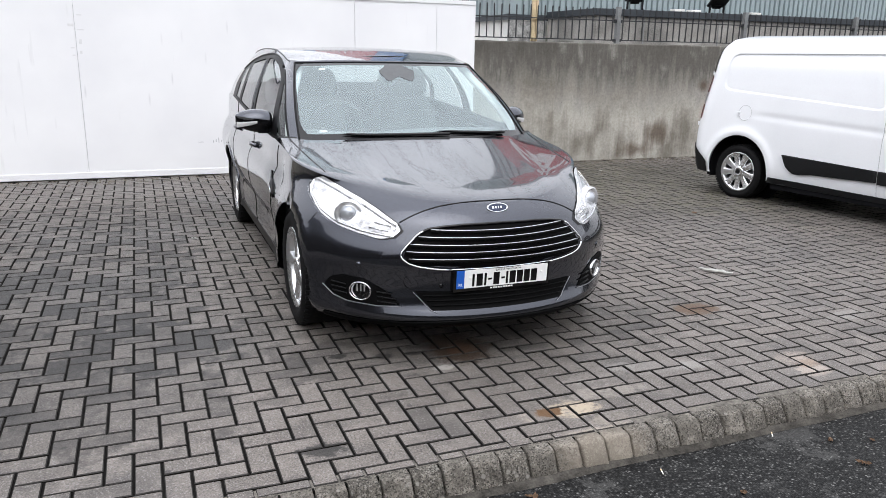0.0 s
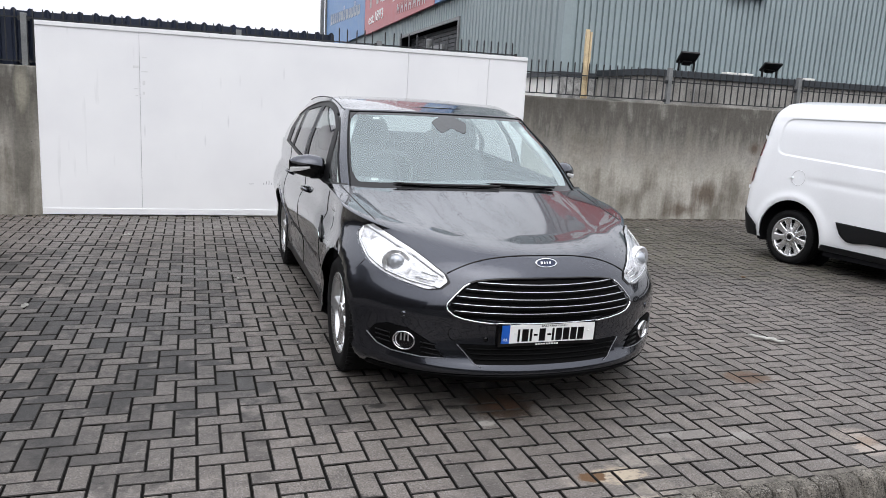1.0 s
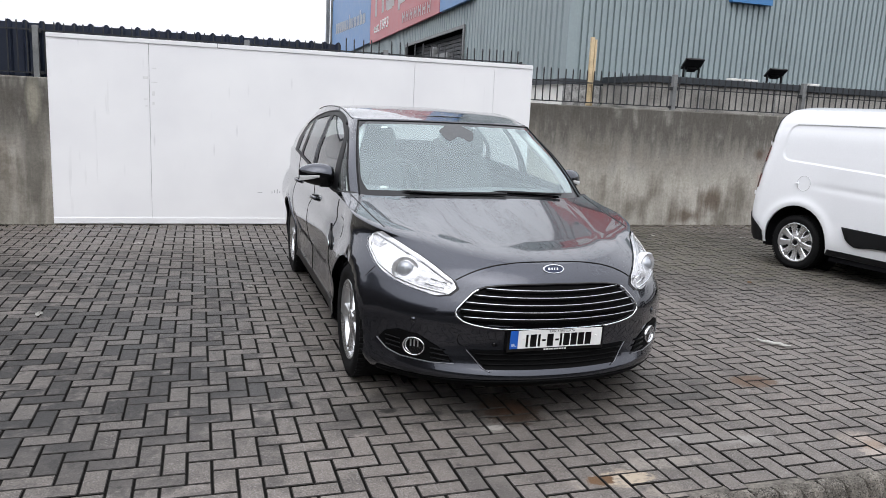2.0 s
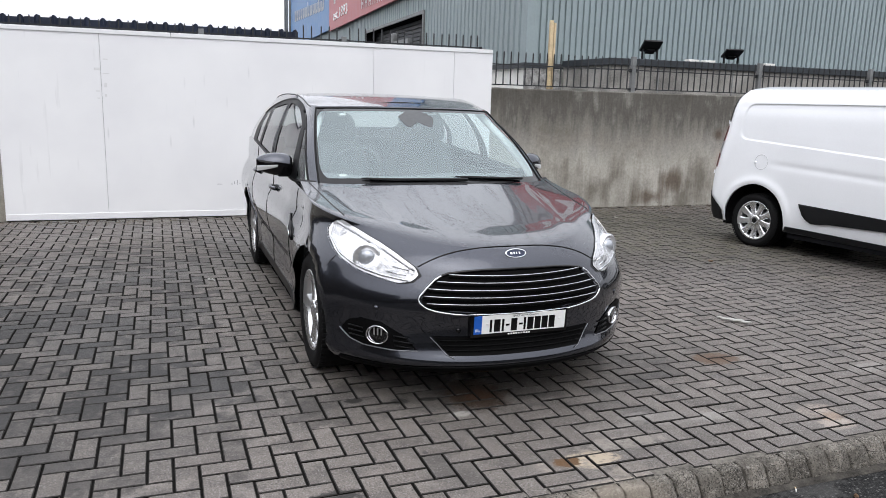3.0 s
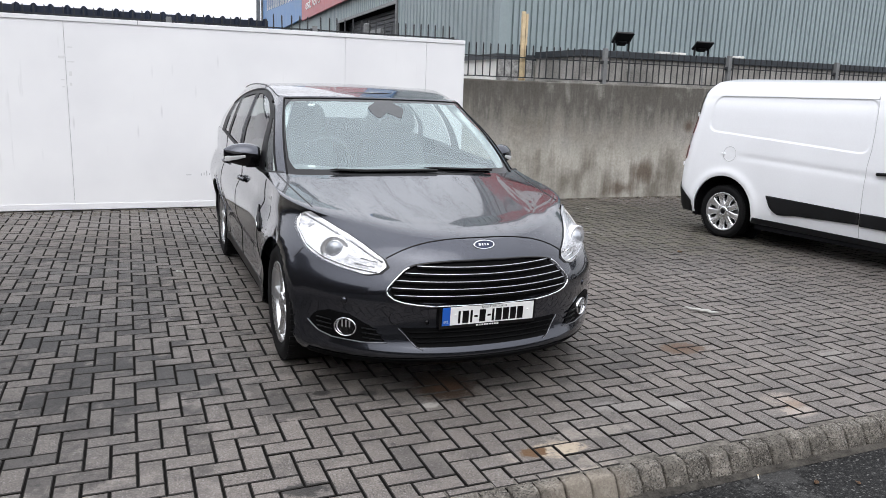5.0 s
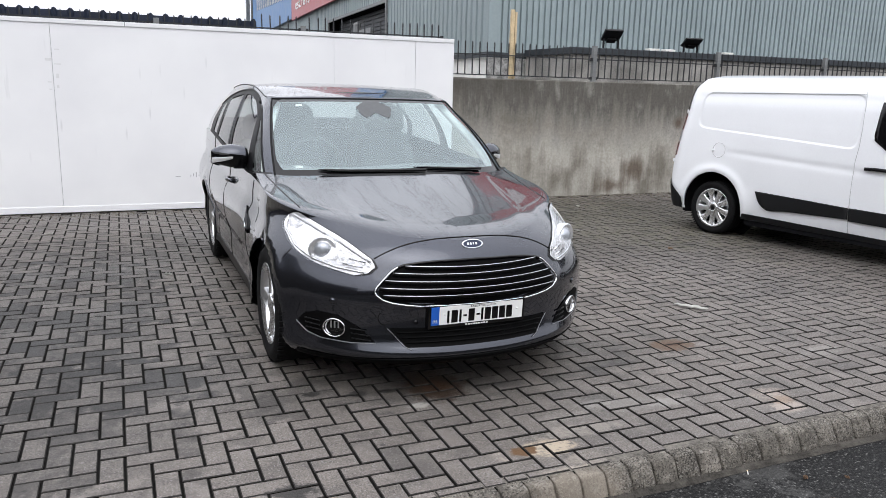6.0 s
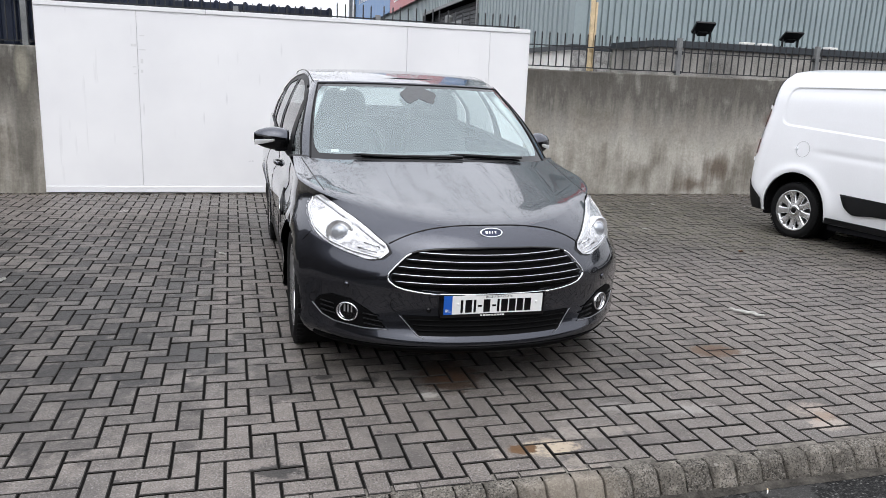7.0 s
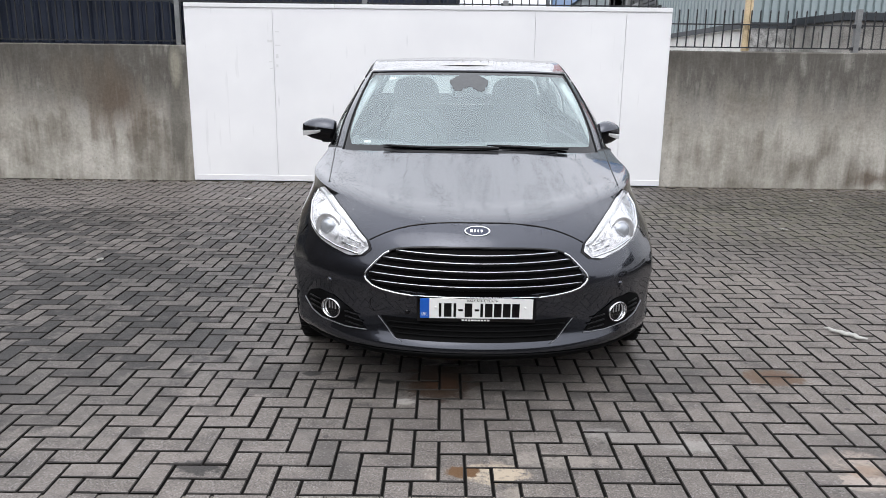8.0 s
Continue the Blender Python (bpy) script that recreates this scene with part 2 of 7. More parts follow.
def wall_material():
    m, n, l = nodes_of("weathered_concrete")
    b = n["Principled BSDF"]
    at = n.new("ShaderNodeNewGeometry").outputs["Position"]
    tall = wire(n, l, "ShaderNodeVectorMath", i0=at, i1=(1.0, 1.0, 0.12))
    tall.operation = "MULTIPLY"
    streak = wire(n, l, "ShaderNodeTexNoise", Vector=tall.outputs[0], Scale=7.0, Detail=6.0, Roughness=0.6).outputs[0]
    cloud = wire(n, l, "ShaderNodeTexNoise", Vector=at, Scale=1.6, Detail=6.0, Roughness=0.6).outputs[0]
    fine = wire(n, l, "ShaderNodeTexNoise", Vector=at, Scale=90.0, Detail=4.0).outputs[0]
    sep = wire(n, l, "ShaderNodeSeparateXYZ", Vector=at)
    z = sep.outputs[2]
    k = calc(n, l, "ADD", calc(n, l, "MULTIPLY", cloud, 0.6), calc(n, l, "MULTIPLY", streak, 0.4))
    col = blend(n, l, stretch(n, l, k, 0.38, 0.60), rgb(0.182, 0.165, 0.136), rgb(0.475, 0.450, 0.398))
    # dark algae runs from the coping, of uneven length
    run = stretch(n, l, calc(n, l, "ADD", calc(n, l, "MULTIPLY", cloud, 1.1), calc(n, l, "MULTIPLY_ADD", streak, 1.5, calc(n, l, "MULTIPLY", z, 0.95))), 2.02, 2.62)
    col = blend(n, l, calc(n, l, "MULTIPLY", run, 0.85), col, rgb(0.055, 0.050, 0.042))
    # pale lime bloom and brown marks
    bloom = stretch(n, l, calc(n, l, "MULTIPLY_ADD", streak, 0.8, cloud), 0.98, 1.15)
    col = blend(n, l, calc(n, l, "MULTIPLY", bloom, 0.35), col, rgb(0.46, 0.44, 0.40))
    for x, zz, rx, rz in ((7.48, 0.40, 0.27, 0.22), (7.15, 0.14, 0.34, 0.14), (-2.6, 1.0, 0.5, 0.5), (8.3, 1.1, 0.12, 0.12)):
        d = calc(n, l, "POWER", calc(n, l, "DIVIDE", calc(n, l, "SUBTRACT", sep.outputs[0], x), rx), 2.0)
        e = calc(n, l, "POWER", calc(n, l, "DIVIDE", calc(n, l, "SUBTRACT", z, zz), rz), 2.0)
        r = calc(n, l, "MULTIPLY_ADD", calc(n, l, "MULTIPLY_ADD", streak, 0.7, calc(n, l, "MULTIPLY", cloud, 0.3)), 2.2, calc(n, l, "SQRT", calc(n, l, "ADD", d, e)))
        f = calc(n, l, "SUBTRACT", 1.0, stretch(n, l, r, 1.4, 2.2))
        col = blend(n, l, calc(n, l, "MULTIPLY", f, 0.75), col, rgb(0.080, 0.050, 0.029))
    # dark and pale runs beside the boarding
    for x, zz, rx, rz, c, f in ((-1.80, 0.75, 0.16, 0.75, (0.085, 0.078, 0.064), 0.7), (-1.78, 1.45, 0.10, 0.26, (0.36, 0.34, 0.27), 0.6), (-2.05, 1.35, 0.12, 0.45, (0.09, 0.082, 0.068), 0.5), (-2.95, 1.25, 0.7, 0.4, (0.10, 0.083, 0.062), 0.5)):
        d = calc(n, l, "POWER", calc(n, l, "DIVIDE", calc(n, l, "SUBTRACT", sep.outputs[0], x), rx), 2.0)
        e = calc(n, l, "POWER", calc(n, l, "DIVIDE", calc(n, l, "SUBTRACT", z, zz), rz), 2.0)
        r = calc(n, l, "MULTIPLY_ADD", streak, 1.4, calc(n, l, "SQRT", calc(n, l, "ADD", d, e)))
        col = blend(n, l, calc(n, l, "MULTIPLY", calc(n, l, "SUBTRACT", 1.0, stretch(n, l, r, 1.15, 1.8)), f), col, rgb(*c))
    # thin dark runs, grain and small pits
    hair = wire(n, l, "ShaderNodeTexNoise", Vector=tall.outputs[0], Scale=34.0, Detail=4.0, Roughness=0.6).outputs[0]
    h2 = calc(n, l, "MULTIPLY", stretch(n, l, hair, 0.54, 0.70), stretch(n, l, calc(n, l, "ADD", z, cloud), 1.0, 1.9))
    col = blend(n, l, calc(n, l, "MULTIPLY", h2, 0.25), col, rgb(0.05, 0.044, 0.036))
    pale = calc(n, l, "SUBTRACT", 1.0, stretch(n, l, hair, 0.30, 0.42))
    col = blend(n, l, calc(n, l, "MULTIPLY", pale, 0.08), col, rgb(0.42, 0.40, 0.36))
    grain = wire(n, l, "ShaderNodeTexNoise", Vector=at, Scale=26.0, Detail=6.0, Roughness=0.75).outputs[0]
    grain = stretch(n, l, grain, 0.25, 0.75)
    col = blend(n, l, 0.26, col, wire(n, l, "ShaderNodeCombineColor", i0=grain, i1=grain, i2=grain).outputs[0], "OVERLAY")
    pit = wire(n, l, "ShaderNodeTexVoronoi", Vector=at, Scale=16.0, Randomness=1.0).outputs["Distance"]
    pit = calc(n, l, "MULTIPLY", calc(n, l, "SUBTRACT", 1.0, stretch(n, l, pit, 0.06, 0.12)), stretch(n, l, cloud, 0.50, 0.60))
    col = blend(n, l, calc(n, l, "MULTIPLY", pit, 0.7), col, rgb(0.06, 0.055, 0.048))
    l.new(col, b.inputs["Base Color"])
    b.inputs["Roughness"].default_value = 0.85
    h = calc(n, l, "ADD", calc(n, l, "MULTIPLY", fine, 0.5), cloud)
    l.new(wire(n, l, "ShaderNodeBump", Strength=0.5, Distance=0.008, Height=h).outputs[0], b.inputs["Normal"])
    return m


def board_material():
    """White-painted boards with faint runs and scuffs."""
    m, n, l = nodes_of("white_painted_board")
    b = n["Principled BSDF"]
    at = n.new("ShaderNodeNewGeometry").outputs["Position"]
    tall = wire(n, l, "ShaderNodeVectorMath", i0=at, i1=(1.0, 1.0, 0.09))
    tall.operation = "MULTIPLY"
    streak = wire(n, l, "ShaderNodeTexNoise", Vector=tall.outputs[0], Scale=11.0, Detail=4.0).outputs[0]
    cloud = wire(n, l, "ShaderNodeTexNoise", Vector=at, Scale=1.3, Detail=3.0).outputs[0]
    col = blend(n, l, stretch(n, l, cloud, 0.3, 0.7), rgb(0.80, 0.80, 0.812), rgb(0.86, 0.86, 0.865))
    f = stretch(n, l, streak, 0.66, 0.80)
    f = calc(n, l, "MULTIPLY", f, stretch(n, l, cloud, 0.50, 0.62))
    col = blend(n, l, calc(n, l, "MULTIPLY", f, 0.5), col, rgb(0.50, 0.50, 0.50))
    # short thin drips and scuffs
    thin = wire(n, l, "ShaderNodeVectorMath", i0=at, i1=(1.0, 1.0, 0.16))
    thin.operation = "MULTIPLY"
    flat = wire(n, l, "ShaderNodeSeparateXYZ", Vector=thin.outputs[0])
    flat = wire(n, l, "ShaderNodeCombineXYZ", X=flat.outputs[0], Y=flat.outputs[2])
    drip = n.new("ShaderNodeTexVoronoi")
    drip.voronoi_dimensions = "2D"
    drip.inputs["Scale"].default_value = 4.2
    l.new(flat.outputs[0], drip.inputs["Vector"])
    pick = wire(n, l, "ShaderNodeSeparateColor", Color=drip.outputs["Color"]).outputs[0]
    d = calc(n, l, "SUBTRACT", 1.0, stretch(n, l, drip.outputs["Distance"], 0.015, 0.06))
    d = calc(n, l, "MULTIPLY", d, stretch(n, l, pick, 0.35, 0.95))
    col = blend(n, l, calc(n, l, "MULTIPLY", d, 0.28), col, rgb(0.40, 0.40, 0.41))
    l.new(col, b.inputs["Base Color"])
    b.inputs["Roughness"].default_value = 0.42
    l.new(wire(n, l, "ShaderNodeBump", Strength=0.05, Distance=0.01, Height=cloud).outputs[0], b.inputs["Normal"])
    return m


def paint_material(name, colour, flake, beads, wet=0.46):
    """Metallic car paint under clear lacquer, with rain beads on the faces that look up."""
    m, n, l = nodes_of(name)
    b = n["Principled BSDF"]
    at = n.new("ShaderNodeTexCoord").outputs["Object"]
    fl = wire(n, l, "ShaderNodeTexNoise", Vector=at, Scale=900.0, Detail=1.0).outputs[0]
    dirt = wire(n, l, "ShaderNodeTexNoise", Vector=at, Scale=3.0, Detail=5.0).outputs[0]
    col = blend(n, l, fl, rgb(*(c * 0.8 for c in colour)), rgb(*(c * 1.25 for c in colour)))
    b.inputs["Metallic"].default_value = flake
    l.new(calc(n, l, "MULTIPLY_ADD", dirt, 0.06, 0.16), b.inputs["Roughness"])
    b.inputs["Coat Weight"].default_value = 1.0
    b.inputs["Coat Roughness"].default_value = 0.02
    b.inputs["Coat IOR"].default_value = 1.44
    b.inputs["Specular IOR Level"].default_value = 0.08
    if beads:
        up = wire(n, l, "ShaderNodeSeparateXYZ", Vector=n.new("ShaderNodeNewGeometry").outputs["Normal"]).outputs[2]
        up = stretch(n, l, up, 0.55, 0.85)
        run = wire(n, l, "ShaderNodeVectorMath", i0=at, i1=(1.0, 0.12, 0.12))
        run.operation = "MULTIPLY"
        lane = wire(n, l, "ShaderNodeTexNoise", Vector=run.outputs[0], Scale=14.0, Detail=3.0, Distortion=0.6).outputs[0]
        lane = calc(n, l, "MULTIPLY", stretch(n, l, lane, wet, wet + 0.09), up)
        drop = wire(n, l, "ShaderNodeTexVoronoi", Vector=at, Scale=125.0, Randomness=1.0)
        size = stretch(n, l, drop.outputs["Color"], 0.2, 1.0)
        bead = calc(n, l, "SUBTRACT", 1.0, stretch(n, l, calc(n, l, "DIVIDE", drop.outputs["Distance"], calc(n, l, "MULTIPLY_ADD", size, 0.5, 0.1)), 0.55, 1.0))
        bead = calc(n, l, "MULTIPLY", bead, lane)
        l.new(wire(n, l, "ShaderNodeBump", Strength=0.7, Distance=0.004, Height=bead).outputs[0], b.inputs["Coat Normal"])
        l.new(wire(n, l, "ShaderNodeBump", Strength=0.3, Distance=0.003, Height=bead).outputs[0], b.inputs["Normal"])
        # beads also darkened in lacquer and colour, painting in the dark ground they mirror
        l.new(calc(n, l, "MULTIPLY_ADD", bead, -0.45, 1.0), b.inputs["Coat Weight"])
        col = blend(n, l, calc(n, l, "MULTIPLY", bead, 0.8), col, rgb(*(c * 0.2 for c in colour)))
    l.new(col, b.inputs["Base Color"])
    return m


def facet_material():
    """Small cut facets of a lamp's inner reflector."""
    m, n, l = nodes_of("faceted_reflector")
    b = n["Principled BSDF"]
    at = n.new("ShaderNodeTexCoord").outputs["Object"]
    cut = wire(n, l, "ShaderNodeTexVoronoi", Vector=at, Scale=75.0, Randomness=0.7)
    k = wire(n, l, "ShaderNodeSeparateColor", Color=cut.outputs["Color"]).outputs[0]
    l.new(blend(n, l, k, rgb(0.30, 0.30, 0.31), rgb(0.92, 0.92, 0.93)), b.inputs["Base Color"])
    b.inputs["Metallic"].default_value, b.inputs["Roughness"].default_value = 0.6, 0.22
    l.new(wire(n, l, "ShaderNodeBump", Strength=1.0, Distance=0.01, Height=k).outputs[0], b.inputs["Normal"])
    return m


def kerb_material():
    """Weathered kerb concrete: each block its own tone, with moss, dirt and pale lime."""
    m, n, l = nodes_of("mossy_kerb_concrete")
    b = n["Principled BSDF"]
    at = n.new("ShaderNodeNewGeometry").outputs["Position"]
    rnd = n.new("ShaderNodeObjectInfo").outputs["Random"]
    mid = wire(n, l, "ShaderNodeTexNoise", Vector=at, Scale=14.0, Detail=6.0, Roughness=0.7).outputs[0]
    fine = wire(n, l, "ShaderNodeTexNoise", Vector=at, Scale=58.0, Detail=8.0, Roughness=0.85).outputs[0]
    fine = stretch(n, l, fine, 0.36, 0.64)
    k = calc(n, l, "ADD", calc(n, l, "MULTIPLY", rnd, 0.36), calc(n, l, "ADD", calc(n, l, "MULTIPLY", stretch(n, l, mid, 0.3, 0.7), 0.28), calc(n, l, "MULTIPLY", fine, 0.55)))
    col = blend(n, l, stretch(n, l, k, 0.18, 0.90), rgb(0.028, 0.0255, 0.022), rgb(0.295, 0.266, 0.228))
    gran = wire(n, l, "ShaderNodeTexVoronoi", Vector=at, Scale=190.0, Randomness=1.0)
    tone = wire(n, l, "ShaderNodeSeparateColor", Color=gran.outputs["Color"]).outputs[0]
    col = blend(n, l, calc(n, l, "MULTIPLY", stretch(n, l, tone, 0.75, 0.95), 0.5), col, rgb(0.40, 0.38, 0.34))
    col = blend(n, l, calc(n, l, "MULTIPLY", calc(n, l, "SUBTRACT", 1.0, stretch(n, l, tone, 0.10, 0.30)), 0.7), col, rgb(0.012, 0.0115, 0.010))
    # blackened growth in ragged patches, and pale lime lumps
    grow = wire(n, l, "ShaderNodeTexNoise", Vector=at, Scale=8.0, Detail=7.0, Roughness=0.72).outputs[0]
    grow = stretch(n, l, calc(n, l, "MULTIPLY_ADD", rnd, 0.16, grow), 0.56, 0.66)
    col = blend(n, l, calc(n, l, "MULTIPLY", grow, 0.5), col, rgb(0.030, 0.027, 0.0225))
    lime = wire(n, l, "ShaderNodeTexVoronoi", Vector=at, Scale=17.0, Randomness=1.0).outputs["Distance"]
    lime = calc(n, l, "SUBTRACT", 1.0, stretch(n, l, calc(n, l, "MULTIPLY_ADD", mid, 0.25, lime), 0.22, 0.30))
    col = blend(n, l, calc(n, l, "MULTIPLY", lime, 0.55), col, rgb(0.36, 0.34, 0.31))
    col = blend(n, l, calc(n, l, "MULTIPLY", spot(n, l, at, 1.86, 2.48, 0.22, 0.10, mid), 0.55), col, rgb(0.36, 0.31, 0.25))
    l.new(col, b.inputs["Base Color"])
    b.inputs["Roughness"].default_value, b.inputs["Specular IOR Level"].default_value = 0.8, 0.2
    h = calc(n, l, "ADD", fine, calc(n, l, "MULTIPLY", mid, 1.5))
    l.new(wire(n, l, "ShaderNodeBump", Strength=0.7, Distance=0.006, Height=h).outputs[0], b.inputs["Normal"])
    return m


def asphalt_material():
    """Coarse wet asphalt: dark binder, paler chippings, worn paler patches."""
    m, n, l = nodes_of("wet_asphalt")
    b = n["Principled BSDF"]
    at = n.new("ShaderNodeNewGeometry").outputs["Position"]
    chips = wire(n, l, "ShaderNodeTexVoronoi", Vector=at, Scale=105.0, Randomness=1.0)
    cell = wire(n, l, "ShaderNodeSeparateColor", Color=chips.outputs["Color"]).outputs[0]
    grit = wire(n, l, "ShaderNodeTexNoise", Vector=at, Scale=70.0, Detail=7.0, Roughness=0.85).outputs[0]
    col = blend(n, l, calc(n, l, "MULTIPLY", calc(n, l, "POWER", cell, 2.0), stretch(n, l, grit, 0.30, 0.70)), rgb(0.004, 0.004, 0.004), rgb(0.125, 0.123, 0.118))
    col = blend(n, l, calc(n, l, "MULTIPLY", stretch(n, l, cell, 0.90, 0.97), 0.8), col, rgb(0.17, 0.168, 0.16))
    edge = stretch(n, l, chips.outputs["Distance"], 0.34, 0.60)
    col = blend(n, l, calc(n, l, "MULTIPLY", edge, 0.8), col, rgb(0.003, 0.003, 0.003))
    # patches where fines have filled the texture, pale with ragged edges
    big = wire(n, l, "ShaderNodeTexNoise", Vector=at, Scale=3.6, Detail=8.0, Roughness=0.66).outputs[0]
    worn = stretch(n, l, calc(n, l, "MULTIPLY_ADD", grit, 0.22, big), 0.675, 0.72)
    col = blend(n, l, calc(n, l, "MULTIPLY", worn, 0.36), col, rgb(0.090, 0.088, 0.084))
    l.new(col, b.inputs["Base Color"])
    b.inputs["Roughness"].default_value = 0.6
    b.inputs["Specular IOR Level"].default_value = 0.15
    h = calc(n, l, "SUBTRACT", 1.0, chips.outputs["Distance"])
    l.new(wire(n, l, "ShaderNodeBump", Strength=0.9, Distance=0.005, Height=h).outputs[0], b.inputs["Normal"])
    return m


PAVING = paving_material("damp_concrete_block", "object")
PAVING_FAR = paving_material("damp_concrete_block_field", "island")
JOINT = surface("dark_joint_sand", (0.0075, 0.007, 0.0063), 0.9, var=0.5, fine=120, bump=0.4, world_space=True, spec=0.05)
EDGE_DIRT = surface("dirty_block_edge", (0.034, 0.032, 0.030), 0.85, var=0.6, big=9, fine=120, bump=0.3, world_space=True, spec=0.1)
ASPHALT = asphalt_material()
KERB = kerb_material()
HAUNCH = surface("gritty_mortar", (0.060, 0.055, 0.048), 0.9, var=0.6, big=16, fine=110, bump=1.0, tint=(0.016, 0.015, 0.013), world_space=True, spec=0.1)
FILL = surface("cement_fill", (0.15, 0.137, 0.120), 0.85, var=0.5, big=14, fine=90, bump=0.6, tint=(0.05, 0.046, 0.040), world_space=True, spec=0.15)
CONCRETE = wall_material()
BOARD = board_material()
SCRIBBLE = surface("grey_scribble", (0.40, 0.40, 0.41), 0.6, var=0.4, big=40, bump=0)
SMEAR = surface("grey_smear", (0.70, 0.70, 0.70), 0.5, var=0.1, big=20, bump=0)
BOARD_TRIM = surface("white_painted_timber", (0.80, 0.80, 0.81), 0.4, var=0.05, bump=0.05)
UNSEEN_WALL = surface("dark_unseen_wall", (0.07, 0.065, 0.06), 0.9, var=0.5, big=0.4, fine=6, bump=0.1, spec=0.1)
GAP = surface("dark_gap", (0.20, 0.20, 0.20), 0.8, var=0.4, bump=0)
IRON = surface("dark_painted_iron", (0.034, 0.0355, 0.038), 0.5, metal=0.2, var=0.4, fine=40, bump=0.1, spec=0.3)
POST = surface("galvanised_post", (0.20, 0.205, 0.205), 0.5, metal=0.4, var=0.35, big=5, bump=0.1)
NAVY = surface("navy_sheeting", (0.018, 0.024, 0.042), 0.45, var=0.35, big=2, bump=0.05, spec=0.3)
CLAD = surface("grey_green_cladding", (0.27, 0.325, 0.335), 0.5, var=0.10, big=1.2, fine=20, bump=0.03)
FLASH = surface("dark_flashing", (0.035, 0.04, 0.046), 0.5, var=0.3, bump=0.05, spec=0.3)
RENDER = surface("pale_render", (0.78, 0.77, 0.73), 0.85, var=0.18, big=4, fine=60, bump=0.3)
PEBBLE = surface("grey_pebbledash", (0.30, 0.295, 0.285), 0.9, var=0.7, big=9, fine=45, bump=1.0, tint=(0.10, 0.098, 0.095))
BLOCKWORK = surface("stained_blockwork", (0.36, 0.345, 0.32), 0.85, var=0.45, big=1.6, fine=60, bump=0.4, tint=(0.17, 0.16, 0.145))
SIGN_BLUE = surface("blue_sign_board", (0.050, 0.185, 0.42), 0.4, var=0.08, bump=0)
SIGN_RED = surface("red_sign_board", (0.42, 0.075, 0.085), 0.4, var=0.08, bump=0)
WHITE_PAINT = surface("white_lettering", (0.8, 0.8, 0.8), 0.4, var=0.04, bump=0)
TIMBER = surface("raw_timber", (0.60, 0.47, 0.29), 0.7, var=0.3, big=6, fine=80, bump=0.2)
BLACK_METAL = surface("black_metal", (0.012, 0.012, 0.013), 0.4, metal=0.3, var=0.3, bump=0.05, spec=0.2)
# near-black with the shade of recesses and undersides put into the colour
SHADE_IN = surface("painted_shade_black", (0.008, 0.008, 0.009), 0.8, var=0.4, bump=0, spec=0.02)
CAR_PAINT = paint_material("dark_grey_car_paint", (0.050, 0.0535, 0.065), 0.94, True)
ROOF_PAINT = paint_material("rain_beaded_roof_paint", (0.050, 0.0535, 0.065), 0.94, True, 0.36)
MATT_BLACK = surface("matt_black_plastic", (0.0028, 0.0028, 0.003), 0.6, var=0.3, fine=120, bump=0.05, spec=0.06)
BLACK_TRIM = surface("black_trim", (0.0045, 0.0045, 0.005), 0.38, var=0.3, bump=0.03, spec=0.16)
GLOSS_BLACK = surface("gloss_black", (0.003, 0.003, 0.0035), 0.12, var=0.2, bump=0, spec=0.35)
WINDOW_BLACK = surface("satin_black_window_frame", (0.004, 0.004, 0.0045), 0.4, var=0.2, bump=0, spec=0.10)
RUBBER = surface("tyre_rubber", (0.0085, 0.0085, 0.0088), 0.75, var=0.4, fine=120, bump=0.2, spec=0.10)
CHROME = surface("chrome", (0.70, 0.71, 0.725), 0.16, metal=1.0, var=0.03, bump=0)
BAR_CHROME = surface("satin_chrome_bar", (0.46, 0.465, 0.48), 0.22, metal=1.0, var=0.05, bump=0)
ALLOY = surface("silver_alloy", (0.72, 0.725, 0.735), 0.26, metal=0.95, var=0.06, bump=0)
SILVER_TRIM = surface("satin_silver_trim", (0.21, 0.213, 0.225), 0.34, metal=0.7, var=0.1, bump=0)
LAMP_SILVER = surface("lamp_reflector", (0.78, 0.785, 0.80), 0.22, metal=0.7, var=0.24, big=18, fine=40, bump=1.0)
LAMP_FACET = facet_material()
LAMP_DARK = surface("lamp_bezel", (0.46, 0.465, 0.475), 0.3, metal=0.7, var=0.3, big=20, bump=0.1)
SCREEN = glass("windscreen_glass", (0.82, 0.92, 0.91), ior=2.22, mist=0.07, gloss=(0.87, 1.0, 1.02))
FRIT = surface("dotted_black_border", (0.05, 0.053, 0.055), 0.1, var=0.2, bump=0)
SIDE_GLASS = glass("green_tinted_glass", (0.84, 0.90, 0.88), ior=1.55)
REAR_GLASS = glass("darker_tinted_glass", (0.44, 0.475, 0.47), ior=1.6)
CLEAR = glass("clear_lens", (0.97, 0.97, 0.97), ior=1.45)
CABIN = surface("grey_cloth", (0.125, 0.132, 0.135), 0.9, var=0.15, fine=30, bump=0, spec=0.05)
WHEEL_RIM_SKIN = surface("grey_leather_rim", (0.07, 0.073, 0.075), 0.6, var=0.15, fine=60, bump=0.1, spec=0.2)
CABIN_PALE = surface("pale_headlining", (0.78, 0.78, 0.76), 0.9, var=0.1, bump=0.05)
PLATE_WHITE = surface("plate_white", (0.82, 0.82, 0.80), 0.35, var=0.03, bump=0)
BADGE_BLUE = surface("badge_blue", (0.008, 0.016, 0.05), 0.3, var=0.1, bump=0)
PLATE_BLUE = surface("plate_blue", (0.012, 0.10, 0.46), 0.35, var=0.05, bump=0)
VAN_PAINT = surface("white_van_paint", (0.85, 0.86, 0.88), 0.35, var=0.03, big=2, bump=0, coat=0.8)
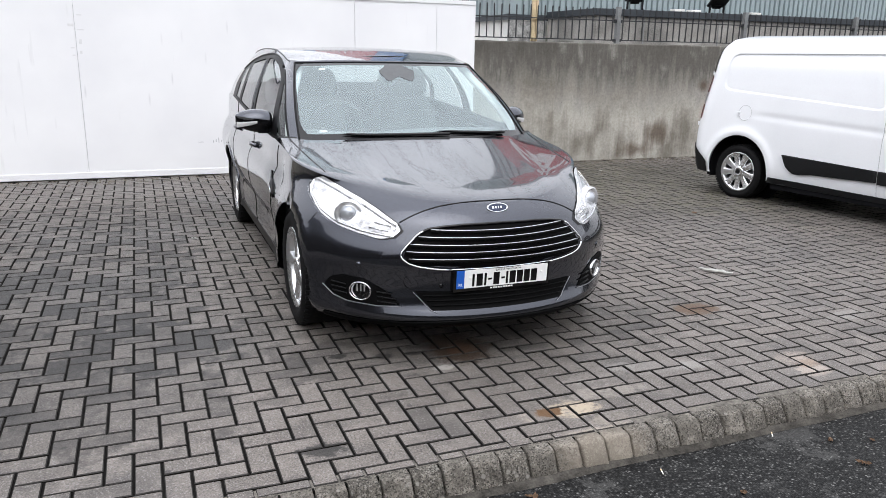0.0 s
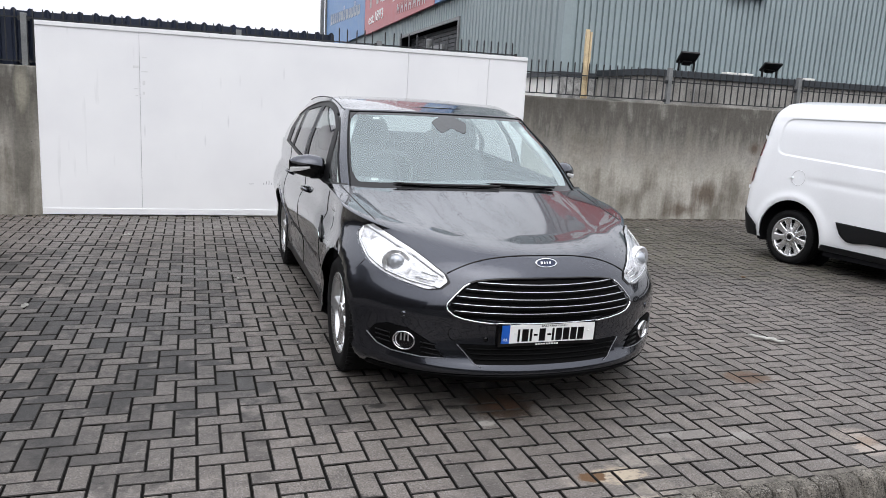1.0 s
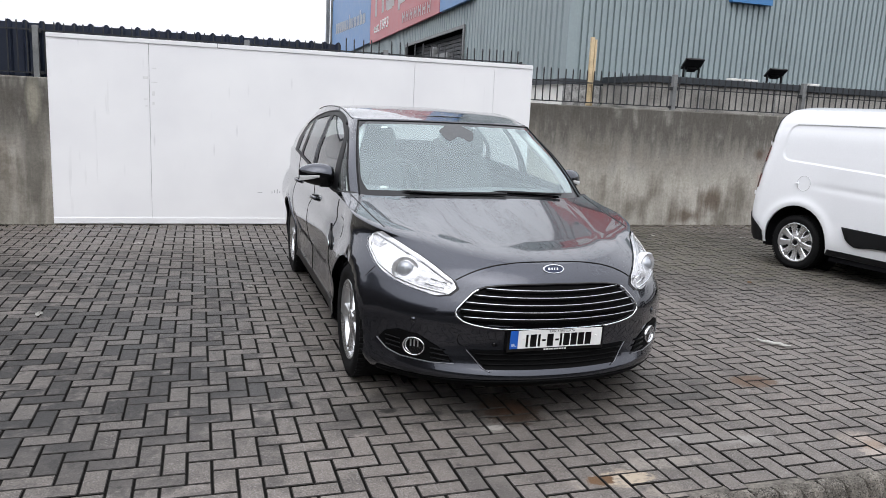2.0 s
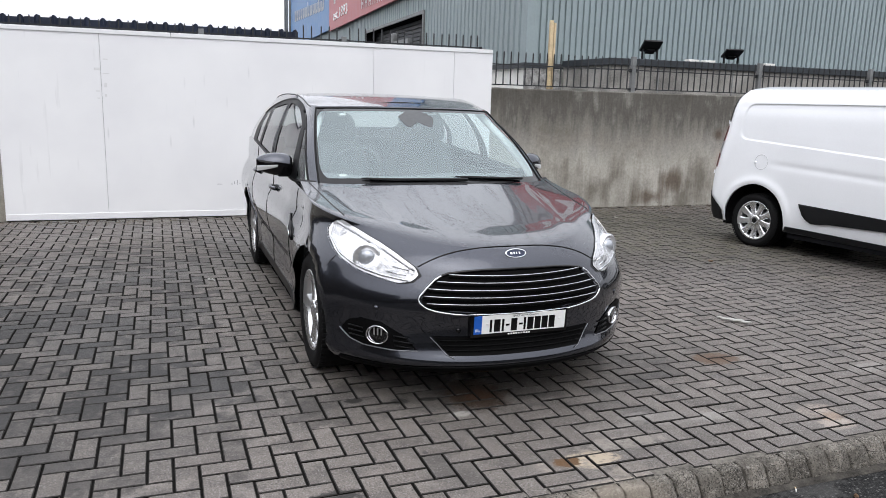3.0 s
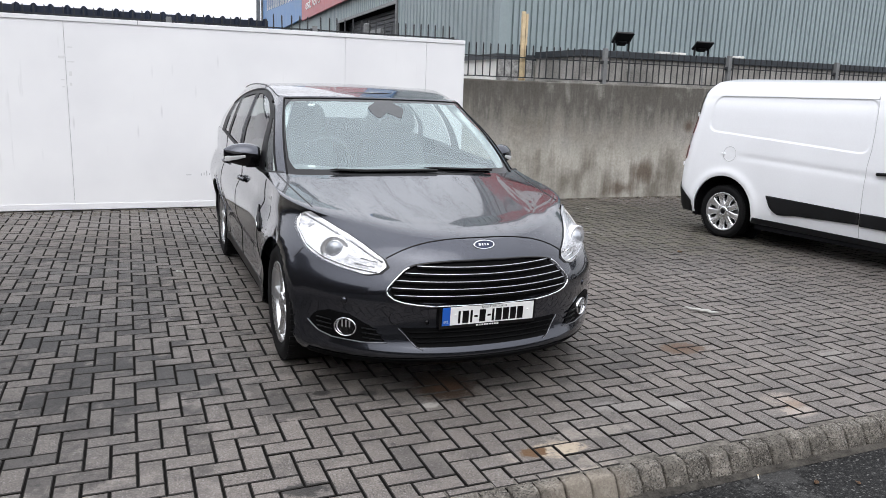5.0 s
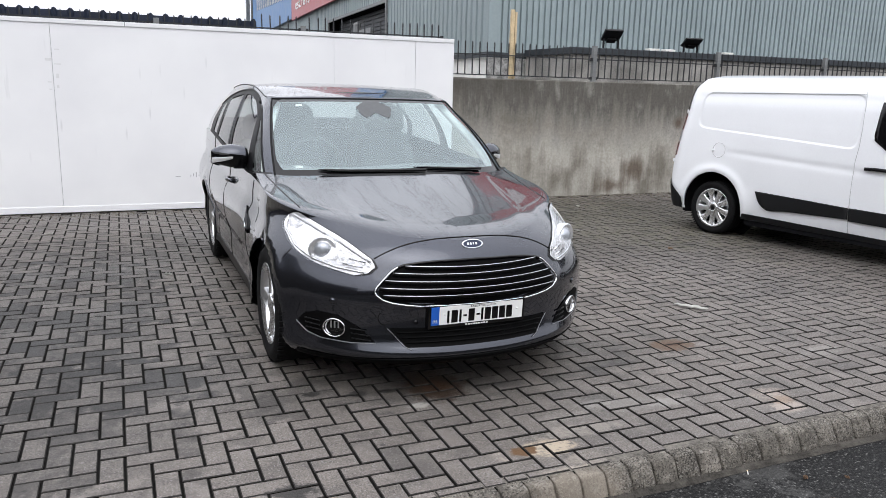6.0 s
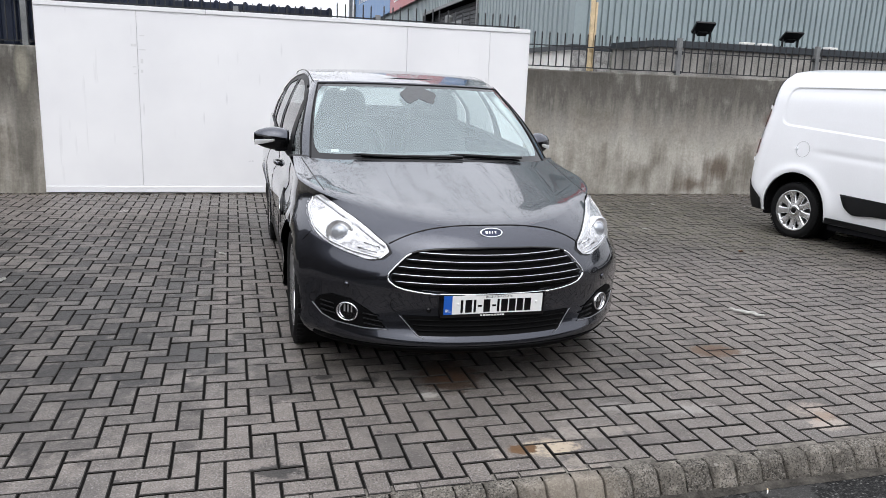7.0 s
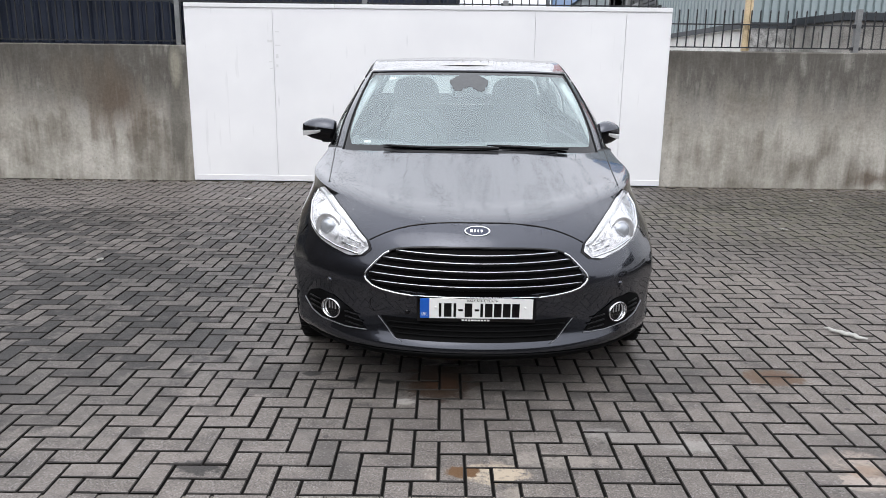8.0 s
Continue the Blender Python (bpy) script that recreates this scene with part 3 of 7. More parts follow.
VAN_TRIM = surface("grey_black_plastic", (0.009, 0.0092, 0.010), 0.55, var=0.25, fine=150, bump=0.15, spec=0.2)
RED_LENS = surface("red_lamp_lens", (0.16, 0.005, 0.009), 0.15, var=0.2, coat=0.5, bump=0)
LEAF = surface("brown_leaf", (0.15, 0.085, 0.045), 0.7, var=0.4, fine=50, bump=0.2)
PALE_LITTER = surface("pale_litter", (0.40, 0.395, 0.365), 0.6, var=0.3, fine=50, bump=0.3)
PAPER = surface("pale_paper", (0.75, 0.74, 0.70), 0.7, var=0.1, bump=0)
GLOSS_LENS = surface("projector_glass", (0.42, 0.44, 0.47), 0.10, metal=0.5, var=0.1, bump=0)
INDICATOR = surface("mirror_lamp_lens", (0.70, 0.70, 0.70), 0.2, metal=0.3, var=0.1, bump=0)

# ---- helpers for building


def part(name, bm, material, parent=None, label="", smooth=False, at=None):
    """Links a bmesh as one mesh object, under a thing or a part if one is given."""
    bmesh.ops.recalc_face_normals(bm, faces=bm.faces)
    me = bpy.data.meshes.new(name)
    bm.to_mesh(me)
    bm.free()
    me.materials.append(material)
    if smooth:
        me.polygons.foreach_set("use_smooth", [True] * len(me.polygons))
    ob = new(name, me)
    if parent:
        ob.parent = parent
    if at is not None:
        ob.matrix_basis = at
    if label:
        ob["label"] = label
    return ob


def thing(name, label, category, group="", at=None, kind=""):
    ob = new(name)
    ob.empty_display_size = 0.1
    if at is not None:
        ob.matrix_basis = at
    return tagged(ob, label, category, group, kind)


def box(bm, x0, x1, y0, y1, z0, z1, bevel=0.0, m=None):
    r = bmesh.ops.create_cube(bm, size=1.0)
    vs = r["verts"]
    for v in vs:
        v.co = Vector((x0 + (v.co.x + 0.5) * (x1 - x0), y0 + (v.co.y + 0.5) * (y1 - y0), z0 + (v.co.z + 0.5) * (z1 - z0)))
    if bevel:
        es = list({e for v in vs for e in v.link_edges})
        r = bmesh.ops.bevel(bm, geom=es, offset=bevel, segments=2, affect="EDGES", profile=0.6)
        vs = list({v for f in r["faces"] for v in f.verts} | {v for v in vs if v.is_valid})
    if m is not None:
        bmesh.ops.transform(bm, matrix=m, verts=vs)
    return vs


def boxed(*a, **k):
    bm = bmesh.new()
    box(bm, *a, **k)
    return bm


def grid(bm, pts, closed_u=False, closed_v=False):
    """A quad sheet from rows of points."""
    vs = [[bm.verts.new(p) for p in row] for row in pts]
    nu, nv = len(vs), len(vs[0])
    for i in range(nu if closed_u else nu - 1):
        for j in range(nv if closed_v else nv - 1):
            q = (vs[i][j], vs[(i + 1) % nu][j], vs[(i + 1) % nu][(j + 1) % nv], vs[i][(j + 1) % nv])
            if len({(round(v.co.x, 6), round(v.co.y, 6), round(v.co.z, 6)) for v in q}) > 2:
                bm.faces.new(q)
    return vs


def tube(bm, pts, r, sides=8, closed=False, flat=1.0):
    """A rod along points; flat squashes it across its second axis."""
    pts = [Vector(p) for p in pts]
    rows = []
    for i, p in enumerate(pts):
        a = pts[i - 1] if (i or closed) else p
        b = pts[(i + 1) % len(pts)] if (i < len(pts) - 1 or closed) else p
        d = (b - a).normalized()
        up = Vector((0, 0, 1)) if abs(d.z) < 0.95 else Vector((0, 1, 0))
        u = d.cross(up).normalized()
        v = u.cross(d)
        rr = r[i] if isinstance(r, (list, tuple)) else r
        rows.append([p + (u * math.cos(2 * math.pi * k / sides) + v * flat * math.sin(2 * math.pi * k / sides)) * rr for k in range(sides)])
    vs = grid(bm, rows, closed_u=closed, closed_v=True)
    if not closed:
        bm.faces.new(vs[0])
        bm.faces.new(vs[-1])
    return vs


def lathe(bm, profile, steps=40, axis="X"):
    """Turns a profile of (radius, along) about an axis."""
    rows = []
    for k in range(steps):
        c, s = math.cos(2 * math.pi * k / steps), math.sin(2 * math.pi * k / steps)
        rows.append([Vector((h, r * c, r * s)) if axis == "X" else Vector((r * c, r * s, h)) for r, h in profile])
    grid(bm, rows, closed_u=True)


def text_mesh(words, size, material, parent, m, depth=0.002, name="lettering", label=""):
    cu = bpy.data.curves.new(name, "FONT")
    cu.body, cu.size, cu.extrude, cu.align_x, cu.align_y = words, size, depth, "CENTER", "CENTER"
    tmp = bpy.data.objects.new("tmp", cu)
    scene.collection.objects.link(tmp)
    bpy.context.view_layer.update()
    me = bpy.data.meshes.new_from_object(tmp.evaluated_get(bpy.context.evaluated_depsgraph_get()))
    bpy.data.objects.remove(tmp)
    me.materials.clear()
    me.materials.append(material)
    ob = new(name, me)
    ob.parent, ob.matrix_basis = parent, m
    if label:
        ob["label"] = label
    return ob


# ---- setting
U, LAT_TURN = 0.102, 0.615
LAT_X, LAT_Y = 1.5626, 3.1230
WALL_Y, WALL_TOP = 9.89, 1.70


def kerb_y(x):
    return 2.530 + 0.0234 * x


# the road and the land round it, one sheet
bm = bmesh.new()
grid(bm, [[(x, y, -0.11) for y in (-400, -30, -6, 0, 2.6, 9, 60, 400)] for x in (-400, -40, -8, 0, 4, 12, 60, 400)])
tagged(part("ground", bm, ASPHALT), "wet dark asphalt road with a coarse worn surface", "road", kind="structure")

# the raised yard under the blocks
bm = bmesh.new()
xs = [-16 + i for i in range(35)]
top = [[(x, y, -0.0085) for x in xs] for y in (2.6, 9.95)]
top[0] = [(x, kerb_y(x) - 0.02, -0.0085) for x in xs]
grid(bm, [[(x, y, -0.12) for x, y, z in top[0]], top[0], top[1], [(x, y, -0.12) for x, y, z in top[1]]])
pavement = tagged(part("pavement", bm, JOINT), "damp grey concrete block paving laid in herringbone with dark joints", "paving", kind="structure")

# kerb: rounded blocks side by side
prof = [(0.000, -0.13), (0.000, -0.004), (-0.006, 0.0), (-0.056, -0.003), (-0.066, -0.008), (-0.074, -0.020), (-0.100, -0.068), (-0.106, -0.085), (-0.110, -0.13)]
kerb_block_mesh = []
for variant in range(3):
    kb = bmesh.new()
    rows = []
    for xx, inset in ((0.003, 0.012), (0.0035, 0.003), (0.007, 0.0), (0.060, 0.0), (0.113, 0.0), (0.1165, 0.003), (0.117, 0.012)):
        rows.append([(xx, y + (inset if k > 2 else 0), z - inset * 0.8) for k, (y, z) in enumerate(prof)])
    vs = grid(kb, rows)
    kb.faces.new(vs[0])
    kb.faces.new(vs[-1])
    rr = random.Random(variant + 5)
    for v in kb.verts:
        if v.co.y < -0.05:
            v.co += Vector((0, rr.uniform(-0.005, 0.004), rr.uniform(-0.005, 0.003)))
    bmesh.ops.recalc_face_normals(kb, faces=kb.faces)
    me = bpy.data.meshes.new("kerb_block")
    kb.to_mesh(me)
    kb.free()
    me.materials.append(KERB)
    me.polygons.foreach_set("use_smooth", [True] * len(me.polygons))
    kerb_block_mesh.append(me)
kerb = thing("kerb", "mossy rounded concrete kerb blocks along the edge of the paving", "kerb", kind="structure")
rr = random.Random(3)
for i in range(120):
    x = -5.5 + i * 0.123
    ob = new("kerb_block", kerb_block_mesh[i % 3])
    ob.parent = kerb
    ob.matrix_basis = pose(x, kerb_y(x) + rr.uniform(-0.003, 0.003), rr.uniform(-0.005, 0.002), rr.uniform(-1.5, 1.5), 0, 1.34 + rr.uniform(-0.8, 0.8))

bm = bmesh.new()
rows = []
for i in range(160):
    x = -6 + i * 0.1
    y = kerb_y(x) - 0.108
    w = 0.032 + 0.018 * noise.noise(Vector((x * 2.3, 0, 0)))
    rows.append([(x, y + 0.03, -0.088), (x, y, -0.094), (x, y - w * 0.6, -0.103), (x, y - w, -0.1085)])
grid(bm, rows)
tagged(part("gutter_mortar", bm, HAUNCH, smooth=True), "gritty pale mortar strip along the foot of the kerb", "mortar strip", kind="structure")

bm = bmesh.new()
grid(bm, [[(-6 + 0.4 * k, kerb_y(-6 + 0.4 * k) + d, z) for d, z in ((-0.004, -0.0065), (0.02, -0.0040), (0.052, -0.0065))] for k in range(45)])
part("edge_mortar", bm, FILL, pavement, "cement filling behind the kerb blocks")

# retaining wall
bm = bmesh.new()
xs = np.linspace(-16, 19, 141)
front = []
for x in xs:
    w = 0.006 * noise.noise(Vector((x * 0.7, 1.0, 0)))
    front.append([(x, WALL_Y + w + 0.005 * noise.noise(Vector((x * 1.3, z * 2, 3))), z) for z in (-0.1, 0.15, 0.5, 0.9, 1.3, 1.60, 1.685)]
                 + [(x, WALL_Y + 0.014 + w, WALL_TOP + 0.008 * noise.noise(Vector((x * 3, 0, 7)))), (x, WALL_Y + 0.25, WALL_TOP), (x, WALL_Y + 0.25, -0.1)])
vs = grid(bm, front)
bm.faces.new(vs[0])
bm.faces.new(vs[-1])
tagged(part("wall_north", bm, CONCRETE, smooth=False), "weathered concrete retaining wall with dark streaks and brown stains", "wall", kind="structure")

# plain unseen walls added behind and beside the yard, to darken the car's reflections
tagged(part("wall_south", boxed(-70, 70, -19.5, -19, -0.11, 6.6), UNSEEN_WALL), "plain dark unseen wall added across the road to darken reflections", "wall", kind="structure")
tagged(part("wall_west", boxed(-24.5, -24, -19, 40, -0.11, 12.0), UNSEEN_WALL), "plain dark unseen wall added beside the yard to darken reflections", "wall", kind="structure")

# white boarding fixed against the wall
hoarding = thing("hoarding", "white-painted timber boarding standing against the concrete wall", "boarding")
PX0, PX1, PZ = -1.61, 4.375, 2.20
edges = [PX0 + 0.01, -0.525, 2.712, 3.822, PX1 - 0.01]
for k, (a, b) in enumerate(zip(edges[:-1], edges[1:])):
    g = 0.0018
    part("board", boxed(a + (g if k else 0), b - g, 9.838, 9.862, 0.05, PZ - 0.05, bevel=0.0015), BOARD, hoarding)
part("backing", boxed(PX0 + 0.03, PX1 - 0.03, 9.864, 9.884, 0.03, PZ - 0.03), GAP, hoarding, "grey backing seen in the joints")
for a, b in ((PX0, 0.25), (0.254, PX1)):
    part("top_rail", boxed(a, b, 9.826, 9.886, PZ - 0.05, PZ, bevel=0.004), BOARD_TRIM, hoarding)
part("bottom_rail", boxed(PX0, PX1, 9.830, 9.886, 0.012, 0.085, bevel=0.004), BOARD_TRIM, hoarding)
for x in (PX0, PX1 - 0.012):
    part("edge_trim", boxed(x, x + 0.012, 9.833, 9.886, 0.085, PZ - 0.05), BOARD_TRIM, hoarding)

# scribbled dark marks low on the boarding and pale grey smears beside a joint
for k in range(6):
    x = 0.900 + 0.0322 * k
    part("scribble", boxed(x, x + 0.008, 9.8365, 9.8379, 0.400 + 0.008 * (k % 2), 0.428 + 0.016 * (k % 3)), SCRIBBLE, hoarding, "small grey scribble")
part("scribble", boxed(0.725, 0.785, 9.8365, 9.8379, 0.408, 0.414), SCRIBBLE, hoarding)
for k, (dx, z, w, h) in enumerate(((0.03, 1.86, 0.05, 0.014), (-0.07, 1.74, 0.06, 0.03), (0.02, 1.70, 0.07, 0.012), (0.03, 1.55, 0.03, 0.05), (-0.06, 1.50, 0.04, 0.012), (-0.05, 1.42, 0.03, 0.012), (0.03, 1.44, 0.025, 0.035))):
    part("smear", boxed(-0.525 + dx, -0.525 + dx + w, 9.8370, 9.8379, z, z + h), SMEAR, hoarding, "faint grey smear")

# railings on the wall, bay by bay
FY = 9.99
post_xs = [-15.75, -13.41, -11.07, -8.73, -6.39, -4.07, -1.74, 0.6, 2.35, 4.30, 6.72, 9.06, 11.40, 13.74, 16.08]
bar_meshes = {}
for tall in (0.50, 0.625, 0.69):
    bar_bm = bmesh.new()
    box(bar_bm, -0.007, 0.007, -0.007, 0.007, 0.045, tall - 0.012)
    box(bar_bm, -0.0045, 0.0045, -0.0045, 0.0045, tall - 0.012, tall)
    bmesh.ops.recalc_face_normals(bar_bm, faces=bar_bm.faces)
    bar_mesh = bpy.data.meshes.new("railing_bar")
    bar_bm.to_mesh(bar_mesh)
    bar_bm.free()
    bar_mesh.materials.append(IRON)
    bar_meshes[tall] = bar_mesh
for a, b in zip(post_xs[:-1], post_xs[1:]):
    tall = 0.69 if b < 4.5 else 0.50
    rail = 0.525 if tall > 0.6 else 0.322
    bay = thing("railing_bay", "taller dark iron railing bay rising above the boarding" if tall > 0.6 else "dark iron railing bay with plain upright bars on the wall", "railing", "railings along the wall", pose(a, FY, WALL_TOP))
    w = b - a
    part("post", boxed(-0.032, 0.032, -0.032, 0.032, -0.004, 0.575 if tall > 0.6 else 0.52, bevel=0.005), POST, bay, "grey galvanised square post")
    part("top_rail", boxed(0.03, w - 0.03, -0.018, 0.018, rail - 0.006, rail + 0.008), IRON, bay)
    part("bottom_rail", boxed(0.03, w - 0.03, -0.018, 0.018, 0.04, 0.054), IRON, bay)
    for lug in (0.045, w - 0.045):
        part("bracket", boxed(lug - 0.015, lug + 0.015, -0.024, 0.024, rail - 0.03, rail + 0.018), IRON, bay)
        part("bracket", boxed(lug - 0.015, lug + 0.015, -0.024, 0.024, 0.028, 0.066), IRON, bay)
    n_bars = max(int(round((w - 0.1) / (0.102 if tall > 0.6 else 0.112))), 2)
    for k in range(n_bars):
        x = 0.09 + k * (w - 0.18) / (n_bars - 1)
        ob = new("bar", bar_meshes[0.625 if tall > 0.6 and a + x < 1.76 else tall])
        ob.parent = bay
        ob.matrix_basis = pose(x, 0, random.uniform(-0.006, 0.004), random.uniform(-0.5, 0.5), random.uniform(-0.9, 0.9), 0)

# navy corrugated sheeting behind the railings
sheeting = thing("corrugated_sheeting", "dark navy corrugated metal sheeting fixed behind the railings", "sheeting")
RIB = 0.1713
for k in range(15):
    bm = bmesh.new()
    rows = []
    for rib in range(6):
        for f, d in ((0.0, 0.0), (0.60, 0.0), (0.66, 0.016), (0.72, 0.028), (0.78, 0.034), (0.84, 0.028), (0.90, 0.016), (0.96, 0.0)):
            x = 1.78 - RIB * 6 * (k + 1) + RIB * (rib + f)
            rows.append([(x, 10.085 - d, 1.68), (x, 10.085 - d, 2.306 + 0.004 * (k % 3) + d * 0.8)])
    rows.append([(1.78 - RIB * 6 * k, 10.085, 1.68), (1.78 - RIB * 6 * k, 10.085, 2.306 + 0.004 * (k % 3))])
    grid(bm, rows)
    sheet = part("sheet", bm, NAVY, sheeting)
    mod = sheet.modifiers.new("thick", "SOLIDIFY")
    mod.thickness = 0.006

# timber lengths standing behind the railings
post_bm = bmesh.new()
box(post_bm, 5.33, 5.385, 10.03, 10.07, 1.705, 2.66, bevel=0.004)
tagged(part("timber_post", post_bm, TIMBER), "raw yellow timber post standing upright against the railings", "timber post")
post_bm = bmesh.new()
box(post_bm, 5.395, 5.425, 10.03, 10.075, 1.705, 2.63, bevel=0.004)
tagged(part("timber_batten", post_bm, TIMBER), "raw yellow timber batten beside the timber post", "timber batten")


# ---- buildings behind the wall
def ribbed(bm, p0, p1, z0, z1, pitch, depth, holes=()):
    """Trapezoid-ribbed sheet from p0 to p1 on the plan; holes are (from, to, bottom, top) along it."""
    d = Vector((p1[0] - p0[0], p1[1] - p0[1], 0))
    ln = d.length
    d.normalize()
    nrm = Vector((d.y, -d.x, 0))
    stops = []
    q = 0.0
    while q < ln:
        for f, h in ((0.0, 0), (0.62, 0), (0.68, depth), (0.94, depth)):
            if q + f * pitch < ln:
                stops.append((q + f * pitch, h))
        q += pitch
    stops.append((ln, 0))
    for (a, ha), (b, hb) in zip(stops[:-1], stops[1:]):
        spans = [(z0, z1)]
        for h0, h1, b0, b1 in holes:
            if h0 <= (a + b) / 2 <= h1:
                spans = [(z0, b0), (b1, z1)]
        for lo, hi in spans:
            if hi - lo > 0.01:
                pa, pb = Vector((p0[0], p0[1], 0)) + d * a - nrm * ha, Vector((p0[0], p0[1], 0)) + d * b - nrm * hb
                bm.faces.new([bm.verts.new((*p.xy, z)) for p, z in ((pa, lo), (pb, lo), (pb, hi), (pa, hi))])


def side_x(y):
    return 5.90 + 0.05 * y


CY, REAR_Y = 13.35, 19.5
LOW_H, HIGH_H = 6.35, 8.6
OPEN_A, OPEN_B, OPEN_TOP = 20.6, 28.6, 3.80
warehouse = thing("warehouse", "large grey-green corrugated metal warehouse with dark loading opening and signs", "warehouse")
bm = bmesh.new()
ribbed(bm, (side_x(CY) + 0.16, CY), (60, CY), 2.2, LOW_H, 0.130, 0.045)
part("front_cladding", bm, CLAD, warehouse)
bm = bmesh.new()
ribbed(bm, (side_x(REAR_Y), REAR_Y), (side_x(CY) , CY + 0.16), 2.2, LOW_H, 0.28, 0.05)
ribbed(bm, (side_x(55), 55), (side_x(REAR_Y), REAR_Y), 2.2, HIGH_H, 0.28, 0.05, holes=((55 - OPEN_B, 55 - OPEN_A, 1.5, OPEN_TOP),))
part("side_cladding", bm, CLAD, warehouse)
part("corner_flashing", boxed(side_x(CY) - 0.012, side_x(CY) + 0.17, CY - 0.012, CY + 0.17, 2.235, LOW_H, bevel=0.01), CLAD, warehouse)
bm = bmesh.new()
ribbed(bm, (side_x(REAR_Y), REAR_Y), (60, REAR_Y), LOW_H + 0.1, HIGH_H, 0.28, 0.05)
part("upper_cladding", bm, CLAD, warehouse)
bm = bmesh.new()
grid(bm, [[(side_x(y) + 0.02, y, z) for z in (-0.11, 2.2)] for y in (55, CY + 0.02)] + [[(60, CY + 0.02, z) for z in (-0.11, 2.2)]])
part("plinth", bm, RENDER, warehouse, "pale rendered lower wall")
part("pebbledash_panel", boxed(side_x(CY) - 0.02, 7.34, CY - 0.035, CY + 0.015, -0.11, 2.12), PEBBLE, warehouse, "grey pebbledash wall beside the corner")
for y0, y1, h in ((CY + 0.03, REAR_Y, LOW_H), (REAR_Y, 56.0, HIGH_H)):
    bm = bmesh.new()
    g = grid(bm, [[(side_x(y0) + 0.03, y0, h + dz), (60, y0, h + dz), (60, y1, h + dz), (side_x(y1) + 0.03, y1, h + dz)] for dz in (-0.02, 0.08)], closed_v=True)
    for row in g:
        bm.faces.new(row)
    part("roof", bm, FLASH, warehouse)
bm = bmesh.new()
grid(bm, [[(side_x(y) - 0.05, y, 2.13 + dz) for dz in (0, 0.1)] for y in (55, CY - 0.05)] + [[(60, CY - 0.05, 2.13 + dz) for dz in (0, 0.1)]])
part("drip_flashing", bm, FLASH, warehouse)
# the loading opening: dark recess with a half-rolled shutter and rails
bm = bmesh.new()
for y in (OPEN_A, OPEN_B):
    grid(bm, [[(side_x(y) + d, y, z) for z in (1.5, OPEN_TOP)] for d in (0, 3.0)])
grid(bm, [[(side_x(y) + 3.0, y, z) for z in (1.5, OPEN_TOP)] for y in (OPEN_A, OPEN_B)])
grid(bm, [[(side_x(y) + d, y, OPEN_TOP) for d in (0, 3.0)] for y in (OPEN_A, OPEN_B)])
# the recess's shade is painted on as near-black
part("loading_recess", bm, SHADE_IN, warehouse, "dark recess of the loading opening")


def along_side(name, y0, y1, z0, z1, d0, d1, mat, label=""):
    """A bar along the side wall, standing d0 to d1 metres out from it."""
    bm = bmesh.new()
    g = grid(bm, [[(side_x(y) - d, y, z) for d, z in ((d0, z0), (d1, z0), (d1, z1), (d0, z1))] for y in (y0, y1)], closed_v=True)
    for row in g:
        bm.faces.new(row)
    return part(name, bm, mat, warehouse, label)


for k in range(7):
    along_side("shutter_slat", OPEN_A + 0.05, OPEN_B - 0.05, 2.95 + 0.12 * k, 3.05 + 0.12 * k, -0.45, -0.35, FLASH)
along_side("lintel", OPEN_A - 0.12, OPEN_B + 0.12, OPEN_TOP - 0.03, OPEN_TOP + 0.06, 0.0, 0.05, POST, "pale grey trim over the opening")
for y in (OPEN_A - 0.12, OPEN_B):
    along_side("jamb", y, y + 0.12, 2.3, OPEN_TOP - 0.03, 0.0, 0.05, POST)
along_side("guard_rail", 20.9, 25.8, 2.98, 3.12, 0.3, 0.38, POST, "grey rail across the opening")
along_side("guard_rail", 20.9, 25.8, 2.72, 2.80, 0.3, 0.38, POST)
part("guard_post", boxed(side_x(22.6) - 0.45, side_x(22.6) - 0.25, 22.5, 22.75, 1.0, 3.36, bevel=0.06), POST, warehouse)
part("downpipe", boxed(side_x(55) - 0.55, side_x(55) - 0.33, 54.6, 55.0, -0.1, HIGH_H), POST, warehouse)
part("downpipe", boxed(side_x(55) - 0.22, side_x(55) - 0.06, 54.6, 55.0, -0.1, HIGH_H), POST, warehouse)


def sign_board(name, y0, y1, z0, z1, mat, label):
    s = thing(name, label, "sign")
    vs = []
    bm = bmesh.new()
    for y in (y0, y1):
        for d in (0.16, 0.06):
            vs.append([(side_x(y) - d, y, z) for z in (z0, z1)])
    order = [vs[0], vs[2], vs[3], vs[1]]
    g = grid(bm, order, closed_u=True)
    for col in (0, 1):
        bm.faces.new([row[col] for row in g])
    part("panel", bm, mat, s)
    return s


def on_side(y, z, off=0.17):
    """The pose of lettering on the side wall, read from the yard."""
    return Matrix.Translation((side_x(y) - off, y, z)) @ Matrix(((-0.05, 0, -1, 0), (-1, 0, 0.05, 0), (0, 1, 0, 0), (0, 0, 0, 1)))


blue_sign = sign_board("blue_sign", 36.9, 54.2, 4.5, 8.4, SIGN_BLUE, "blue sign board with white web address bars on the warehouse")
red_sign = sign_board("red_sign", 23.0, 36.85, 4.42, 8.4, SIGN_RED, "red sign board with large white shapes on the warehouse")
blue_end = sign_board("blue_sign", 19.6, 22.95, 4.42, 8.4, SIGN_BLUE, "blue end of the sign board on the warehouse")


